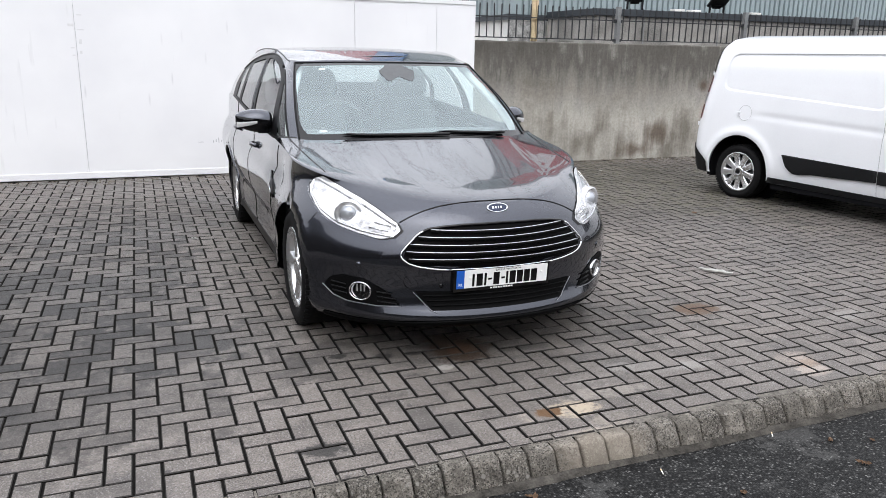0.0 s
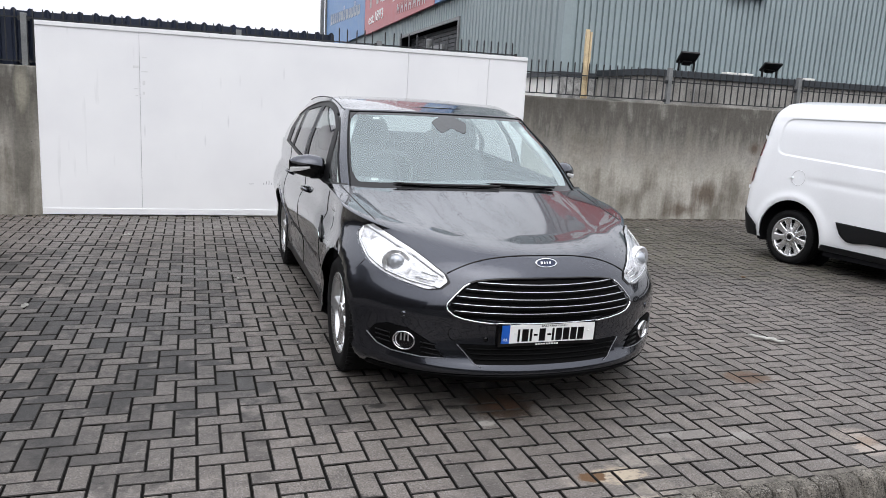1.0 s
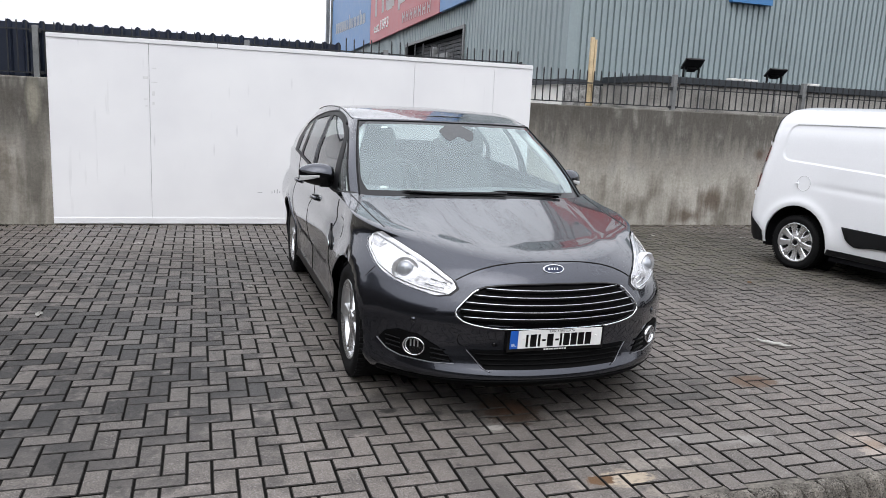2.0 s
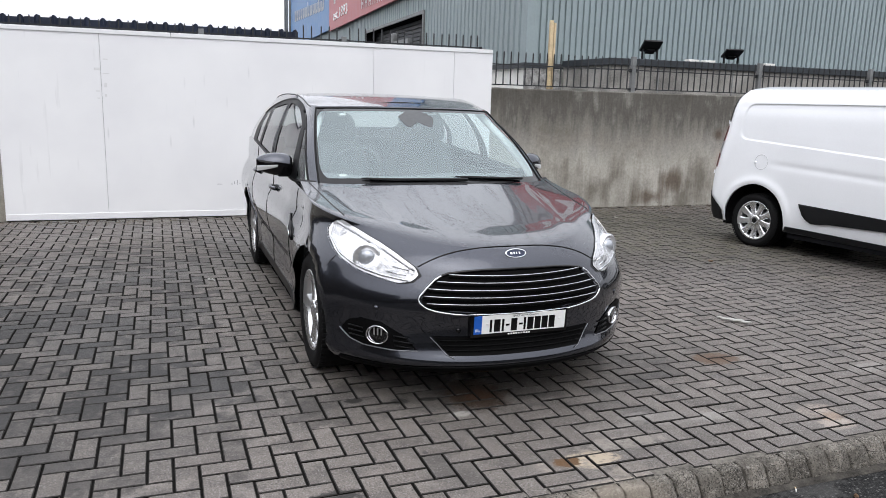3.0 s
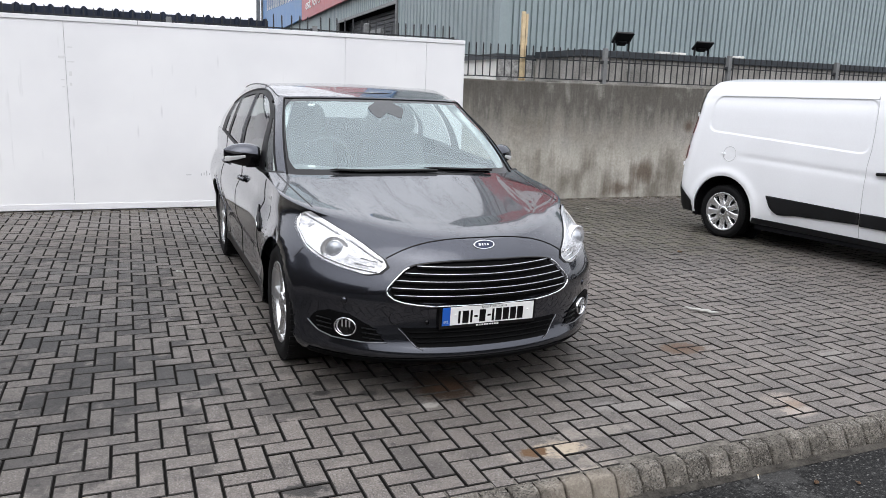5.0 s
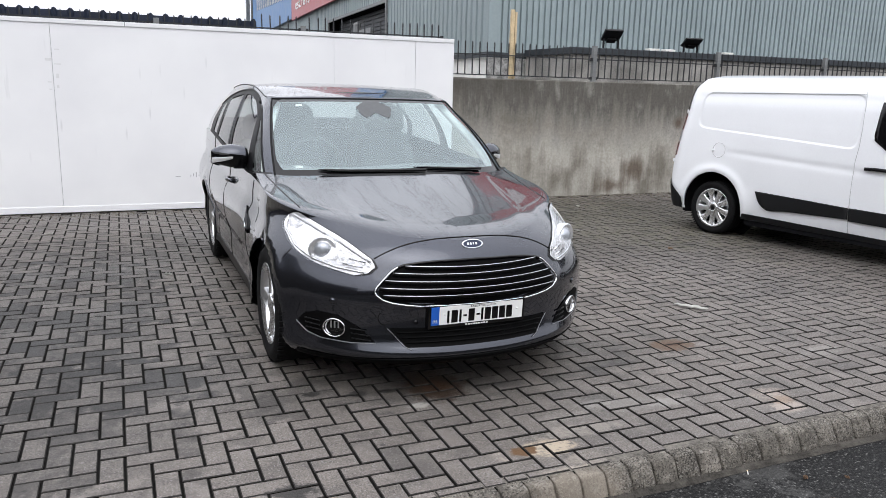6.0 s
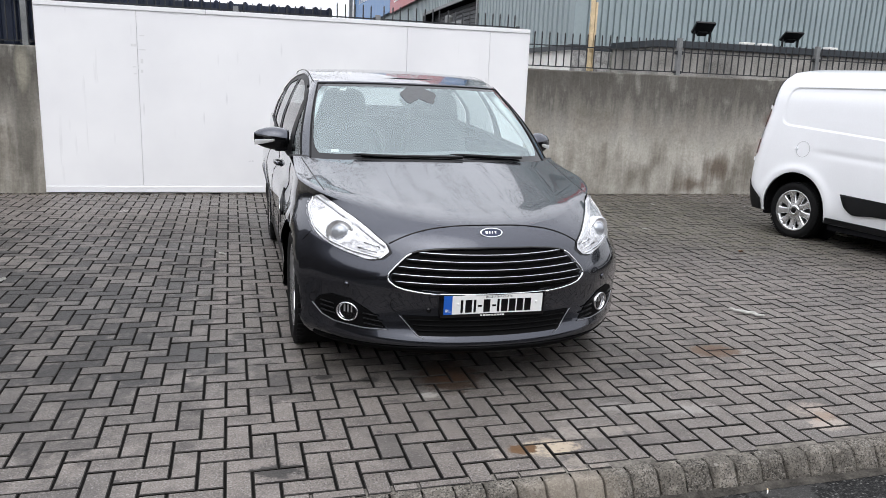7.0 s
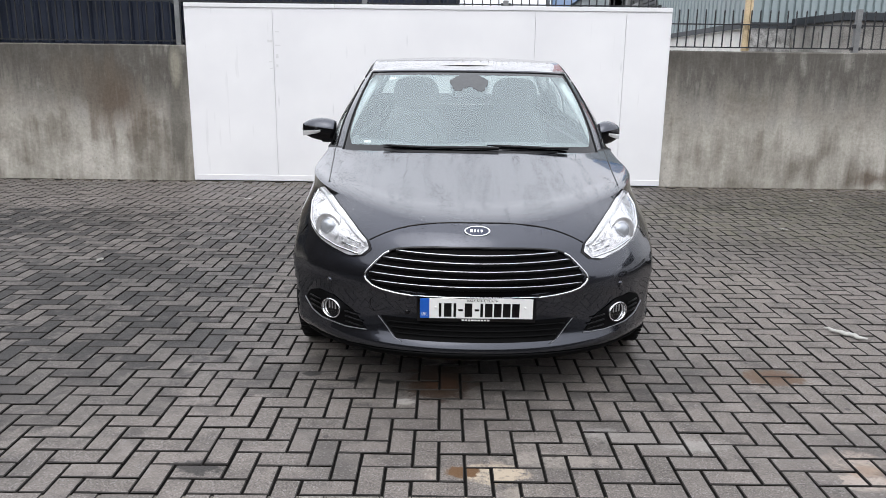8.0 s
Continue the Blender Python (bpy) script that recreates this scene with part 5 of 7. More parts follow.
# tail of the greenhouse
for name, v0, v1, mat in (("tailgate_top", 0.80, 1.0, CAR_PAINT), ("rear_window", 0.30, 0.80, REAR_GLASS), ("tailgate_upper", 0.0, 0.30, CAR_PAINT)):
    bm = bmesh.new()
    for side in (-1, 1):
        grid(bm, [[Vector((house(2.25 + 0.75 * i / 12, v0 + (v1 - v0) * j / 8).x * side, house(2.25 + 0.75 * i / 12, v0 + (v1 - v0) * j / 8).y, house(2.25 + 0.75 * i / 12, v0 + (v1 - v0) * j / 8).z)) for j in range(9)] for i in range(13)])
    bmesh.ops.remove_doubles(bm, verts=bm.verts, dist=0.0005)
    ob = part(name, bm, mat, car, smooth=True)
    if mat == REAR_GLASS:
        ob.visible_shadow = False

# roof skin, spanned between the header, the side rails and the tail
ROOF_F, ROOF_R = 0.90, 2.20
roof_crown = curve([(1.9, 1.478), (2.05, 1.502), (2.3, 1.532), (2.7, 1.560), (3.1, 1.569), (3.6, 1.557), (4.2, 1.478)])


def roof_point(u, t):
    w = float(g_half(1.0))
    front_x = house(ROOF_F, 1.0).x
    f = house(math.asin(min((u * front_x / w) ** (G_N / 2), 1)) / (math.pi / 2), 1.0)
    e = house(ROOF_F + (ROOF_R - ROOF_F) * t, 1.0)
    rear_x = house(ROOF_R, 1.0).x
    a_r = 3.0
    lo, hi = ROOF_R, 3.0
    for _ in range(20):
        a_r = (lo + hi) / 2
        lo, hi = (a_r, hi) if house(a_r, 1.0).x > u * rear_x else (lo, a_r)
    r = house(a_r, 1.0)
    e0, e1 = house(ROOF_F, 1.0), house(ROOF_R, 1.0)
    s0, s1 = house(0.0, 1.0).y, house(3.0, 1.0).y
    cs = s0 + (s1 - s0) * t
    c = Vector((0.0, cs, float(roof_crown(cs))))
    c0, c1 = Vector((0.0, s0, house(0.0, 1.0).z)), Vector((0.0, s1, house(3.0, 1.0).z))
    out = []
    for k, b in ((0, u), (1, u), (2, u * u)):
        out.append((1 - t) * f[k] + t * r[k] + (1 - b) * c[k] + b * e[k] - (1 - t) * ((1 - b) * c0[k] + b * e0[k]) - t * ((1 - b) * c1[k] + b * e1[k]))
    return Vector(out)


bm = bmesh.new()
half_roof = [[roof_point(i / 16, j / 36) for j in range(37)] for i in range(17)]
grid(bm, [[Vector((-q.x, q.y, q.z)) for q in row] for row in half_roof[:0:-1]] + half_roof)
bmesh.ops.remove_doubles(bm, verts=bm.verts, dist=0.0005)
part("roof", bm, ROOF_PAINT, car, "roof panel beaded with rain", smooth=True)

# shoulder between flank and windows
bm = bmesh.new()
for side in (-1, 1):
    rows = []
    for k in range(HOOD_END - 2, len(A_STEPS)):
        a, z = COLS[k][V_ROWS]
        p = sp(a, z)
        p.x += flare(p)
        ga = 3.0
        lo, hi = 0.5, 3.0
        for _ in range(24):
            mid = (lo + hi) / 2
            lo, hi = (mid, hi) if house(mid, 0).y < min(p.y, 4.60) else (lo, mid)
        q = house((lo + hi) / 2, 0.0) if p.y < 4.60 else Vector((p.x * 0.98, min(p.y - 0.1, 4.62), 1.11))
        rows.append([Vector((side * r.x, r.y, r.z)) for r in (p, p.lerp(q, 0.5) + Vector((0, 0, 0.006)), q)])
    grid(bm, rows)
part("shoulder", bm, CAR_PAINT, car, smooth=True)


def patch(name, poly, off, mat, parent=car, nz=16, na=24, mirror=True, label="", sides=(-1, 1)):
    """A skin over part of the sheet metal, bounded by a polygon in (a, z)."""
    made = []
    for side in sides if mirror else (1,):
        z0, z1 = min(p[1] for p in poly), max(p[1] for p in poly)
        rows = []
        for r in range(nz + 1):
            z = z0 + (z1 - z0) * (0.004 + 0.992 * r / nz)
            cuts = []
            for (a0, q0), (a1, q1) in zip(poly, poly[1:] + poly[:1]):
                if (q0 - z) * (q1 - z) < 0:
                    cuts.append(a0 + (a1 - a0) * (z - q0) / (q1 - q0))
            if len(cuts) >= 2:
                lo, hi = min(cuts), max(cuts)
                rows.append([sp(side * (lo + (hi - lo) * c / na), z, off) if mirror else sp(lo + (hi - lo) * c / na, z, off) for c in range(na + 1)])
        bm = bmesh.new()
        grid(bm, rows)
        made.append(part(name, bm, mat, parent, label, smooth=True))
    return made


def trace(poly, off, side=1, step=6, closed=True):
    """Points along a polygon in (a, z), on the sheet metal."""
    pts = []
    ends = poly[1:] + poly[:1] if closed else poly[1:]
    for (a0, q0), (a1, q1) in zip(poly, ends):
        for k in range(step):
            pts.append(sp(side * (a0 + (a1 - a0) * k / step), q0 + (q1 - q0) * k / step, off))
    if not closed:
        pts.append(sp(side * poly[-1][0], poly[-1][1], off))
    return pts


def bead(name, pts, r, mat, parent=car, closed=False, label="", flat=1.0):
    bm = bmesh.new()
    tube(bm, pts, r, 8, closed, flat)
    return part(name, bm, mat, parent, label, smooth=True)


def rounded(poly, rounds=2):
    """Cuts a polygon's corners, twice by default."""
    for _ in range(rounds):
        out = []
        for p, q in zip(poly, poly[1:] + poly[:1]):
            out.append((p[0] * 0.8 + q[0] * 0.2, p[1] * 0.8 + q[1] * 0.2))
            out.append((p[0] * 0.2 + q[0] * 0.8, p[1] * 0.2 + q[1] * 0.8))
        poly = out
    return poly


# shut lines
bm = bmesh.new()
line = []
edge_k = max(k for k, a in enumerate(A_STEPS) if a <= 0.372)
for k in range(-edge_k, edge_k + 1):
    kk = abs(k)
    a = A_STEPS[kk]
    z = 0.810 - 0.098 * (a / 0.372) ** 3.2
    if z < COLS[kk][V_ROWS][1]:
        p = sp(a, z, 0.001)
    else:
        p = next((hood_point(kk, w / 1500) for w in range(450) if hood_point(kk, w / 1500).z >= z), hood_point(kk, 0.05))
        p.z += 0.001
    line.append(Vector((math.copysign(p.x, k) if k else 0.0, p.y, p.z)))
for _ in range(3):
    line = [line[0]] + [(a + b * 2 + c) / 4 for a, b, c in zip(line[:-2], line[1:-1], line[2:])] + [line[-1]]
tube(bm, line, 0.0036, 6)
part("bonnet_shut_line", bm, GLOSS_BLACK, car, smooth=True)

hood_cloud = [hood_point(k, w / 80) for k in range(20, HOOD_END + 1) for w in range(81)]
wing_line = []
for k in range(25):
    t = k / 24
    x, y = 0.762 + 0.062 * t, 0.70 + 0.68 * t
    nearest = sorted(hood_cloud, key=lambda q: (q.x - x) ** 2 + (q.y - y) ** 2)[:4]
    wing_line.append(Vector((x, y, sum(q.z for q in nearest) / 4 + 0.0005)))
for _ in range(3):
    wing_line = [wing_line[0]] + [(a + b * 2 + c) / 4 for a, b, c in zip(wing_line[:-2], wing_line[1:-1], wing_line[2:])] + [wing_line[-1]]
for side in (-1, 1):
    bm = bmesh.new()
    tube(bm, [Vector((side * p.x, p.y, p.z)) for p in wing_line], 0.0036, 6)
    part("bonnet_shut_line", bm, GLOSS_BLACK, car, smooth=True)

# grille: black mesh, five bright bars, bright surround
GR = rounded([(-0.366, 0.568), (-0.285, 0.687), (-0.15, 0.712), (0.0, 0.717), (0.15, 0.712), (0.285, 0.687), (0.366, 0.568), (0.330, 0.520), (0.19, 0.499), (-0.19, 0.499), (-0.330, 0.520)], 2)
grille = patch("grille", GR, 0.004, MATT_BLACK, mirror=False, na=40)[0]
low_run = [(-0.284, 0.683), (-0.302, 0.668), (-0.335, 0.623), (-0.360, 0.586), (-0.367, 0.566), (-0.361, 0.548), (-0.338, 0.525), (-0.305, 0.511), (-0.255, 0.500), (-0.194, 0.492)]
for side in (-1, 1):
    bead("grille_chrome", trace([(a * -side if side > 0 else a, z) for a, z in low_run], 0.014, 1, 4, False), 0.0065, CHROME, grille, flat=0.9)
bead("grille_lower_chrome", trace([(-0.20, 0.493), (0.20, 0.493)], 0.012, 1, 12, False), 0.0055, CHROME, grille)
bead("grille_upper_lip", trace([(-0.288, 0.680), (-0.262, 0.694), (-0.21, 0.705), (-0.14, 0.713), (0.0, 0.717), (0.14, 0.713), (0.21, 0.705), (0.262, 0.694), (0.288, 0.680)], 0.010, 1, 6, False), 0.007, GLOSS_BLACK, grille)
for z, half in ((0.690, 0.258), (0.656, 0.300), (0.620, 0.330), (0.585, 0.346), (0.550, 0.338)):
    pts = [sp(half * k / 14, z - 0.005 * (1 - (k / 14) ** 2) + 0.002, 0.020) for k in range(-14, 15)]
    bead("grille_bar", pts, 0.0045, BAR_CHROME, grille, flat=0.8)
    under = [p + Vector((0, 0.004, -0.010)) for p in pts]
    bead("grille_bar_back", under, 0.008, MATT_BLACK, grille)

# lower intake
IN = [(-0.315, 0.376), (0.315, 0.376), (0.262, 0.280), (-0.262, 0.280)]
intake = patch("lower_intake", IN, 0.004, MATT_BLACK, mirror=False, na=36)[0]
for z in (0.355, 0.330, 0.306):
    half = 0.255 + 0.05 * (z - 0.29) / 0.09
    bead("intake_slat", [sp(half * k / 12, z, 0.010) for k in range(-12, 13)], 0.0045, MATT_BLACK, intake)
for side in (-1, 1):
    bead("intake_edge", trace([(0.322, 0.372), (0.298, 0.335), (0.270, 0.285), (0.245, 0.268)], 0.005, side, 5, False), 0.0020, SILVER_TRIM, intake)

# black lip at the foot of the bumper
lip_top = curve([(0, 0.232), (0.2, 0.229), (0.4, 0.220), (0.55, 0.214), (0.72, 0.216)])
bm = bmesh.new()
rows = []
for k in range(-44, 45):
    a = 0.72 * k / 44
    top = float(lip_top(abs(a)))
    row = [sp(a, top, 0.003), sp(a, top - 0.006, 0.010), sp(a, top - 0.024, 0.012), sp(a, top - 0.036, 0.004), sp(a, 0.158, -0.05)]
    row[3].z, row[4].z = top - 0.040, 0.150
    rows.append(row)
grid(bm, rows)
part("front_lip", bm, MATT_BLACK, car, "black plastic lip under the bumper", smooth=True)

# fog lamp pockets
FG = [(0.672, 0.372), (0.640, 0.418), (0.585, 0.438), (0.51, 0.432), (0.42, 0.372), (0.372, 0.302), (0.46, 0.296), (0.58, 0.304), (0.63, 0.325)]
for side in (-1, 1):
    pocket = patch("fog_lamp_pocket", FG, 0.004, MATT_BLACK, mirror=True, sides=(side,))[0]
    bead("pocket_edge", trace([(0.678, 0.370), (0.636, 0.322), (0.58, 0.301), (0.46, 0.293), (0.370, 0.298)], 0.006, side, 5, False), 0.0028, SILVER_TRIM, pocket)
    for dz in (0.024, 0.0, -0.024):
        bead("pocket_rib", [sp(side * a, 0.338 + dz + 0.12 * (a - 0.42), 0.010) for a in ((0.40, 0.43, 0.455) if dz > 0 else (0.385, 0.42, 0.455))], 0.004, BLACK_TRIM, pocket)
        bead("pocket_rib", [sp(side * a, 0.368 + dz + 0.12 * (a - 0.6), 0.010) for a in (0.575, 0.605, 0.635)], 0.004, BLACK_TRIM, pocket)
    c = sp(side * 0.516, 0.364, 0.016)
    turn = Matrix.Translation(c) @ Euler((0, 0, side * 0.62 - math.pi / 2)).to_matrix().to_4x4() @ Matrix.Diagonal((1, 1.24, 1, 1))
    bm = bmesh.new()
    lathe(bm, [(0.047, -0.03), (0.050, 0.0), (0.047, 0.006), (0.043, 0.002), (0.042, -0.012)], 32)
    lamp = part("fog_lamp_ring", bm, CHROME, pocket, "chrome ring of the fog lamp", smooth=True, at=turn)
    bm = bmesh.new()
    lathe(bm, [(0.042, -0.010), (0.03, -0.026), (0.0, -0.034)], 32)
    part("reflector", bm, LAMP_SILVER, lamp, smooth=True)
    for q in (-0.016, 0.0, 0.016):
        part("lamp_rib", boxed(-0.028, -0.010, q - 0.003, q + 0.003, -0.004, 0.032), LAMP_DARK, lamp)
    bm = bmesh.new()
    lathe(bm, [(0.043, -0.004), (0.03, 0.002), (0.0, 0.004)], 32)
    part("fog_lamp_lens", bm, CLEAR, lamp, smooth=True).visible_shadow = False

# headlamps
HL = rounded([(0.688, 0.898), (0.774, 0.820), (0.708, 0.735), (0.576, 0.670), (0.408, 0.629), (0.350, 0.693), (0.472, 0.797), (0.596, 0.860)], 1)
HS = [(0.56 + (a - 0.56) * 1.045, 0.765 + (z - 0.765) * 1.05) for a, z in HL]
for side in (-1, 1):
    surround = patch("headlamp_surround", HS, 0.003, GLOSS_BLACK, sides=(side,), nz=24)[0]
    lamp = patch("headlamp", HL, 0.006, LAMP_SILVER, sides=(side,), nz=26, label="bright silver headlamp reflector")[0]
    up = Vector((0, 0, 1))
    c = sp(side * 0.558, 0.738, 0.010)
    turn = Matrix.Translation(c) @ Euler((0, 0, side * 0.42 - math.pi / 2)).to_matrix().to_4x4()
    bm = bmesh.new()
    lathe(bm, [(0.074, -0.03), (0.074, 0.004), (0.066, 0.010), (0.056, 0.002)], 36)
    ring = part("bezel", bm, LAMP_SILVER, lamp, smooth=True, at=turn)
    bm = bmesh.new()
    lathe(bm, [(0.056, 0.002), (0.047, -0.004), (0.044, 0.004)], 36)
    part("projector_collar", bm, LAMP_SILVER, ring, smooth=True)
    bm = bmesh.new()
    lathe(bm, [(0.044, 0.0), (0.036, 0.013), (0.022, 0.021), (0.0, 0.024)], 36)
    part("projector_lens", bm, GLOSS_LENS, ring, smooth=True)
    for a, z, w in ((0.425, 0.70, 0.03), (0.44, 0.675, 0.035), (0.46, 0.655, 0.03)):
        bead("lamp_ridge", [sp(side * (a - w), z, 0.010), sp(side * (a + w), z + 0.012, 0.011)], 0.005, CHROME, lamp)
    patch("indicator_reflector", [(0.392, 0.655), (0.470, 0.662), (0.520, 0.690), (0.500, 0.752), (0.455, 0.748), (0.375, 0.692)], 0.009, LAMP_FACET, sides=(side,), nz=10, na=10, parent=lamp, label="cut-glass facets of the indicator")
    patch("side_reflector", [(0.690, 0.815), (0.735, 0.826), (0.715, 0.868), (0.675, 0.866), (0.640, 0.838)], 0.009, LAMP_FACET, sides=(side,), nz=8, na=8, parent=lamp)
    sweep = [(0.400, 0.652), (0.50, 0.668), (0.60, 0.698), (0.69, 0.745), (0.745, 0.812), (0.715, 0.868)]
    bead("light_guide", trace(sweep, 0.011, side, 5, False), 0.006, CHROME, lamp)
    sweep = [(0.378, 0.702), (0.48, 0.778), (0.60, 0.838), (0.695, 0.876)]
    bead("inner_brow", trace(sweep, 0.010, side, 5, False), 0.007, LAMP_DARK, lamp)
    part_lens = patch("headlamp_lens", HL, 0.020, CLEAR, sides=(side,), nz=24, parent=lamp, label="clear headlamp lens")[0]
    part_lens.visible_shadow = False

# bumper seam, sensors and towing cap
for side in (-1, 1):
    bead("bumper_seam", trace([(0.818, 0.595), (0.76, 0.660), (0.715, 0.722)], 0.001, side, 6, False), 0.0022, GLOSS_BLACK)
    bm = bmesh.new()
    lathe(bm, [(0.014, 0.0), (0.013, 0.005), (0.0, 0.006)], 20)
    part("parking_sensor", bm, CAR_PAINT, car, smooth=True, at=Matrix.Translation(sp(side * 0.525, 0.503, 0.0)) @ Euler((0, 0, side * 0.55 - math.pi / 2)).to_matrix().to_4x4())
    bm = bmesh.new()
    lathe(bm, [(0.017, 0.0), (0.0155, 0.002), (0.014, -0.001)], 20)
    part("sensor_gap", bm, GLOSS_BLACK, car, smooth=True, at=Matrix.Translation(sp(side * 0.525, 0.503, 0.0005)) @ Euler((0, 0, side * 0.55 - math.pi / 2)).to_matrix().to_4x4())
bm = bmesh.new()
tube(bm, [sp(-0.333, 0.425, 0.0008) + Vector((0.030 * math.cos(k * math.pi / 12), 0.012 * math.cos(k * math.pi / 12) * -0.6, 0.034 * math.sin(k * math.pi / 12))) for k in range(24)], 0.0014, 6, True)
part("towing_cap_seam", bm, GLOSS_BLACK, car, smooth=True)
bm = bmesh.new()
lathe(bm, [(0.012, 0.0), (0.011, 0.003), (0.0, 0.0035)], 16)
part("parking_sensor", bm, GLOSS_BLACK, car, smooth=True, at=Matrix.Translation(sp(-0.222, 0.405, 0.001)) @ Euler((0, 0, -0.1 - math.pi / 2)).to_matrix().to_4x4())

# badge: blue oval with a pale rim
badge_at = Matrix.Translation(sp(0.0, 0.782, 0.006)) @ pose(0, 0, 0, 62, 0, 0)
bm = bmesh.new()
rows = [[Vector((rx * math.cos(k * math.pi / 20), ry * math.sin(k * math.pi / 20), h)) for k in range(40)] for rx, ry, h in ((0.060, 0.0255, -0.006), (0.060, 0.0255, 0.003), (0.054, 0.0215, 0.005), (0.052, 0.0195, 0.003))]
vs = grid(bm, rows, closed_v=True)
badge = part("badge", bm, CHROME, car, "oval badge with a chrome rim", smooth=True, at=badge_at)
bm = bmesh.new()
bm.faces.new([bm.verts.new((0.053 * math.cos(k * math.pi / 20), 0.0205 * math.sin(k * math.pi / 20), 0.0033)) for k in range(40)])
part("badge_field", bm, BADGE_BLUE, badge)
for x, w in ((-0.026, 0.012), (-0.010, 0.007), (0.004, 0.005), (0.020, 0.008)):
    part("badge_mark", boxed(x - w / 2, x + w / 2, -0.005, 0.007, 0.0036, 0.0046), CHROME, badge)

# number plate on its black carrier; the number shown as plain bars
plate_at = Matrix.Translation((0.0, float(nose_s(0.45)) - 0.006, 0.441)) @ pose(0, 0, 0, 4, 0, 0)
plate = thing("number_plate", "white number plate with a blue band, its characters plain bars", "number plate", at=pose(CAR_X, CAR_Y, 0, 0, 0, CAR_YAW) @ plate_at)
part("carrier", boxed(-0.272, 0.272, -0.008, 0.03, -0.066, 0.053, bevel=0.004), GLOSS_BLACK, plate)
part("plate_face", boxed(-0.214, 0.257, -0.0125, -0.0085, -0.046, 0.050, bevel=0.001), PLATE_WHITE, plate)
part("blue_band", boxed(-0.257, -0.2145, -0.0125, -0.0085, -0.046, 0.050, bevel=0.001), PLATE_BLUE, plate)
upright = pose(-0.236, -0.0128, -0.026, 90, 0, 0)
text_mesh("IRL", 0.021, PLATE_WHITE, plate, upright, 0.0004)
text_mesh("BAILE ÁTHA CLIATH", 0.0155, GLOSS_BLACK, plate, pose(0.028, -0.0128, 0.040, 90, 0, 0), 0.0004)
for x, w in ((-0.165, 0.012), (-0.130, 0.034), (-0.098, 0.012), (-0.072, 0.020), (-0.036, 0.034), (0.002, 0.020), (0.024, 0.012), (0.056, 0.034), (0.097, 0.034), (0.138, 0.034), (0.179, 0.034)):
    tall = 0.005 if w == 0.020 else 0.033
    part("number_bar", boxed(x - w / 2, x + w / 2, -0.0135, -0.0125, -0.005 - tall, -0.005 + tall), GLOSS_BLACK, plate)
for x in (-0.185, 0.222):
    bm = bmesh.new()
    lathe(bm, [(0.006, -0.002), (0.005, 0.003), (0.0, 0.004)], 14)
    part("screw_cap", bm, PLATE_WHITE, plate, smooth=True, at=Matrix.Translation((x, -0.0125, 0.008)) @ pose(0, 0, 0, 0, 0, -90))
for k in range(9):
    part("carrier_bar", boxed(-0.066 + k * 0.0145, -0.066 + k * 0.0145 + 0.011, -0.0090, -0.0080, -0.0605, -0.0525), PLATE_WHITE, plate)

# windscreen trim, wipers, stickers and mirror pod
bm = bmesh.new()
pts = [cowl(abs(k) / 30) for k in range(-30, 31)]
rows = [[Vector((math.copysign(p.x, k - 30), p.y + d, p.z + h)) for d, h in ((-0.020, -0.006), (-0.004, 0.004), (0.010, 0.004), (0.022, 0.004))] for k, p in enumerate(pts)]
grid(bm, rows)
part("cowl_panel", bm, BLACK_TRIM, car, smooth=True)


def on_screen(a, v, off=0.0):
    p = house(abs(a), v)
    n1 = house(abs(a) + 0.01, v) - p
    n2 = house(abs(a), v + 0.01) - p
    nn = n1.cross(n2).normalized()
    if nn.z < 0:
        nn = -nn
    p = p + nn * off
    return Vector((math.copysign(p.x, a), p.y, p.z))


for a0, v0, a1, v1 in ((0.05, 0.030, -0.30, 0.062), (0.35, 0.036, 0.02, 0.074)):
    wiper = bead("wiper_arm", [on_screen(a0 + (a1 - a0) * k / 8, v0 + (v1 - v0) * k / 8 * 0.8, 0.017 - 0.006 * k / 8) for k in range(8)], [0.009, 0.008, 0.007, 0.006, 0.005, 0.0045, 0.004, 0.003], BLACK_TRIM)
    bead("wiper_blade", [on_screen(a0 + (a1 - a0) * k / 12, v0 + (v1 - v0) * k / 12 + 0.010, 0.009) for k in range(13)], [0.003] + [0.0065] * 11 + [0.003], GLOSS_BLACK, wiper)
for a0, a1, v0, v1, nm in ((-0.435, -0.385, 0.115, 0.145, "tax_disc"), (-0.445, -0.385, 0.885, 0.912, "roof_sticker")):
    bm = bmesh.new()
    grid(bm, [[on_screen(a0 + (a1 - a0) * i / 4, v, -0.004) for v in (v0, v1)] for i in range(5)])
    part(nm, bm, PAPER, car, "small white paper sticker inside the windscreen")
bm = bmesh.new()
rows = []
for k in range(-8, 9):
    a, t = 0.046 * k / 8, abs(k) / 8
    top = 0.935 - 0.07 * max(0.0, (t - 0.35) / 0.65)
    foot = 0.790 - 0.065 * math.sin(math.pi * min(1.0, t / 0.95)) + 0.05 * t ** 3
    rows.append([on_screen(a, top, -0.03), on_screen(a, top, 0.0015), on_screen(a, (top + foot) / 2, 0.0015), on_screen(a, foot, 0.0015), on_screen(a, foot, -0.05)])
grid(bm, rows)
part("sensor_housing", bm, FRIT, car, "black camera and mirror housing against the windscreen")

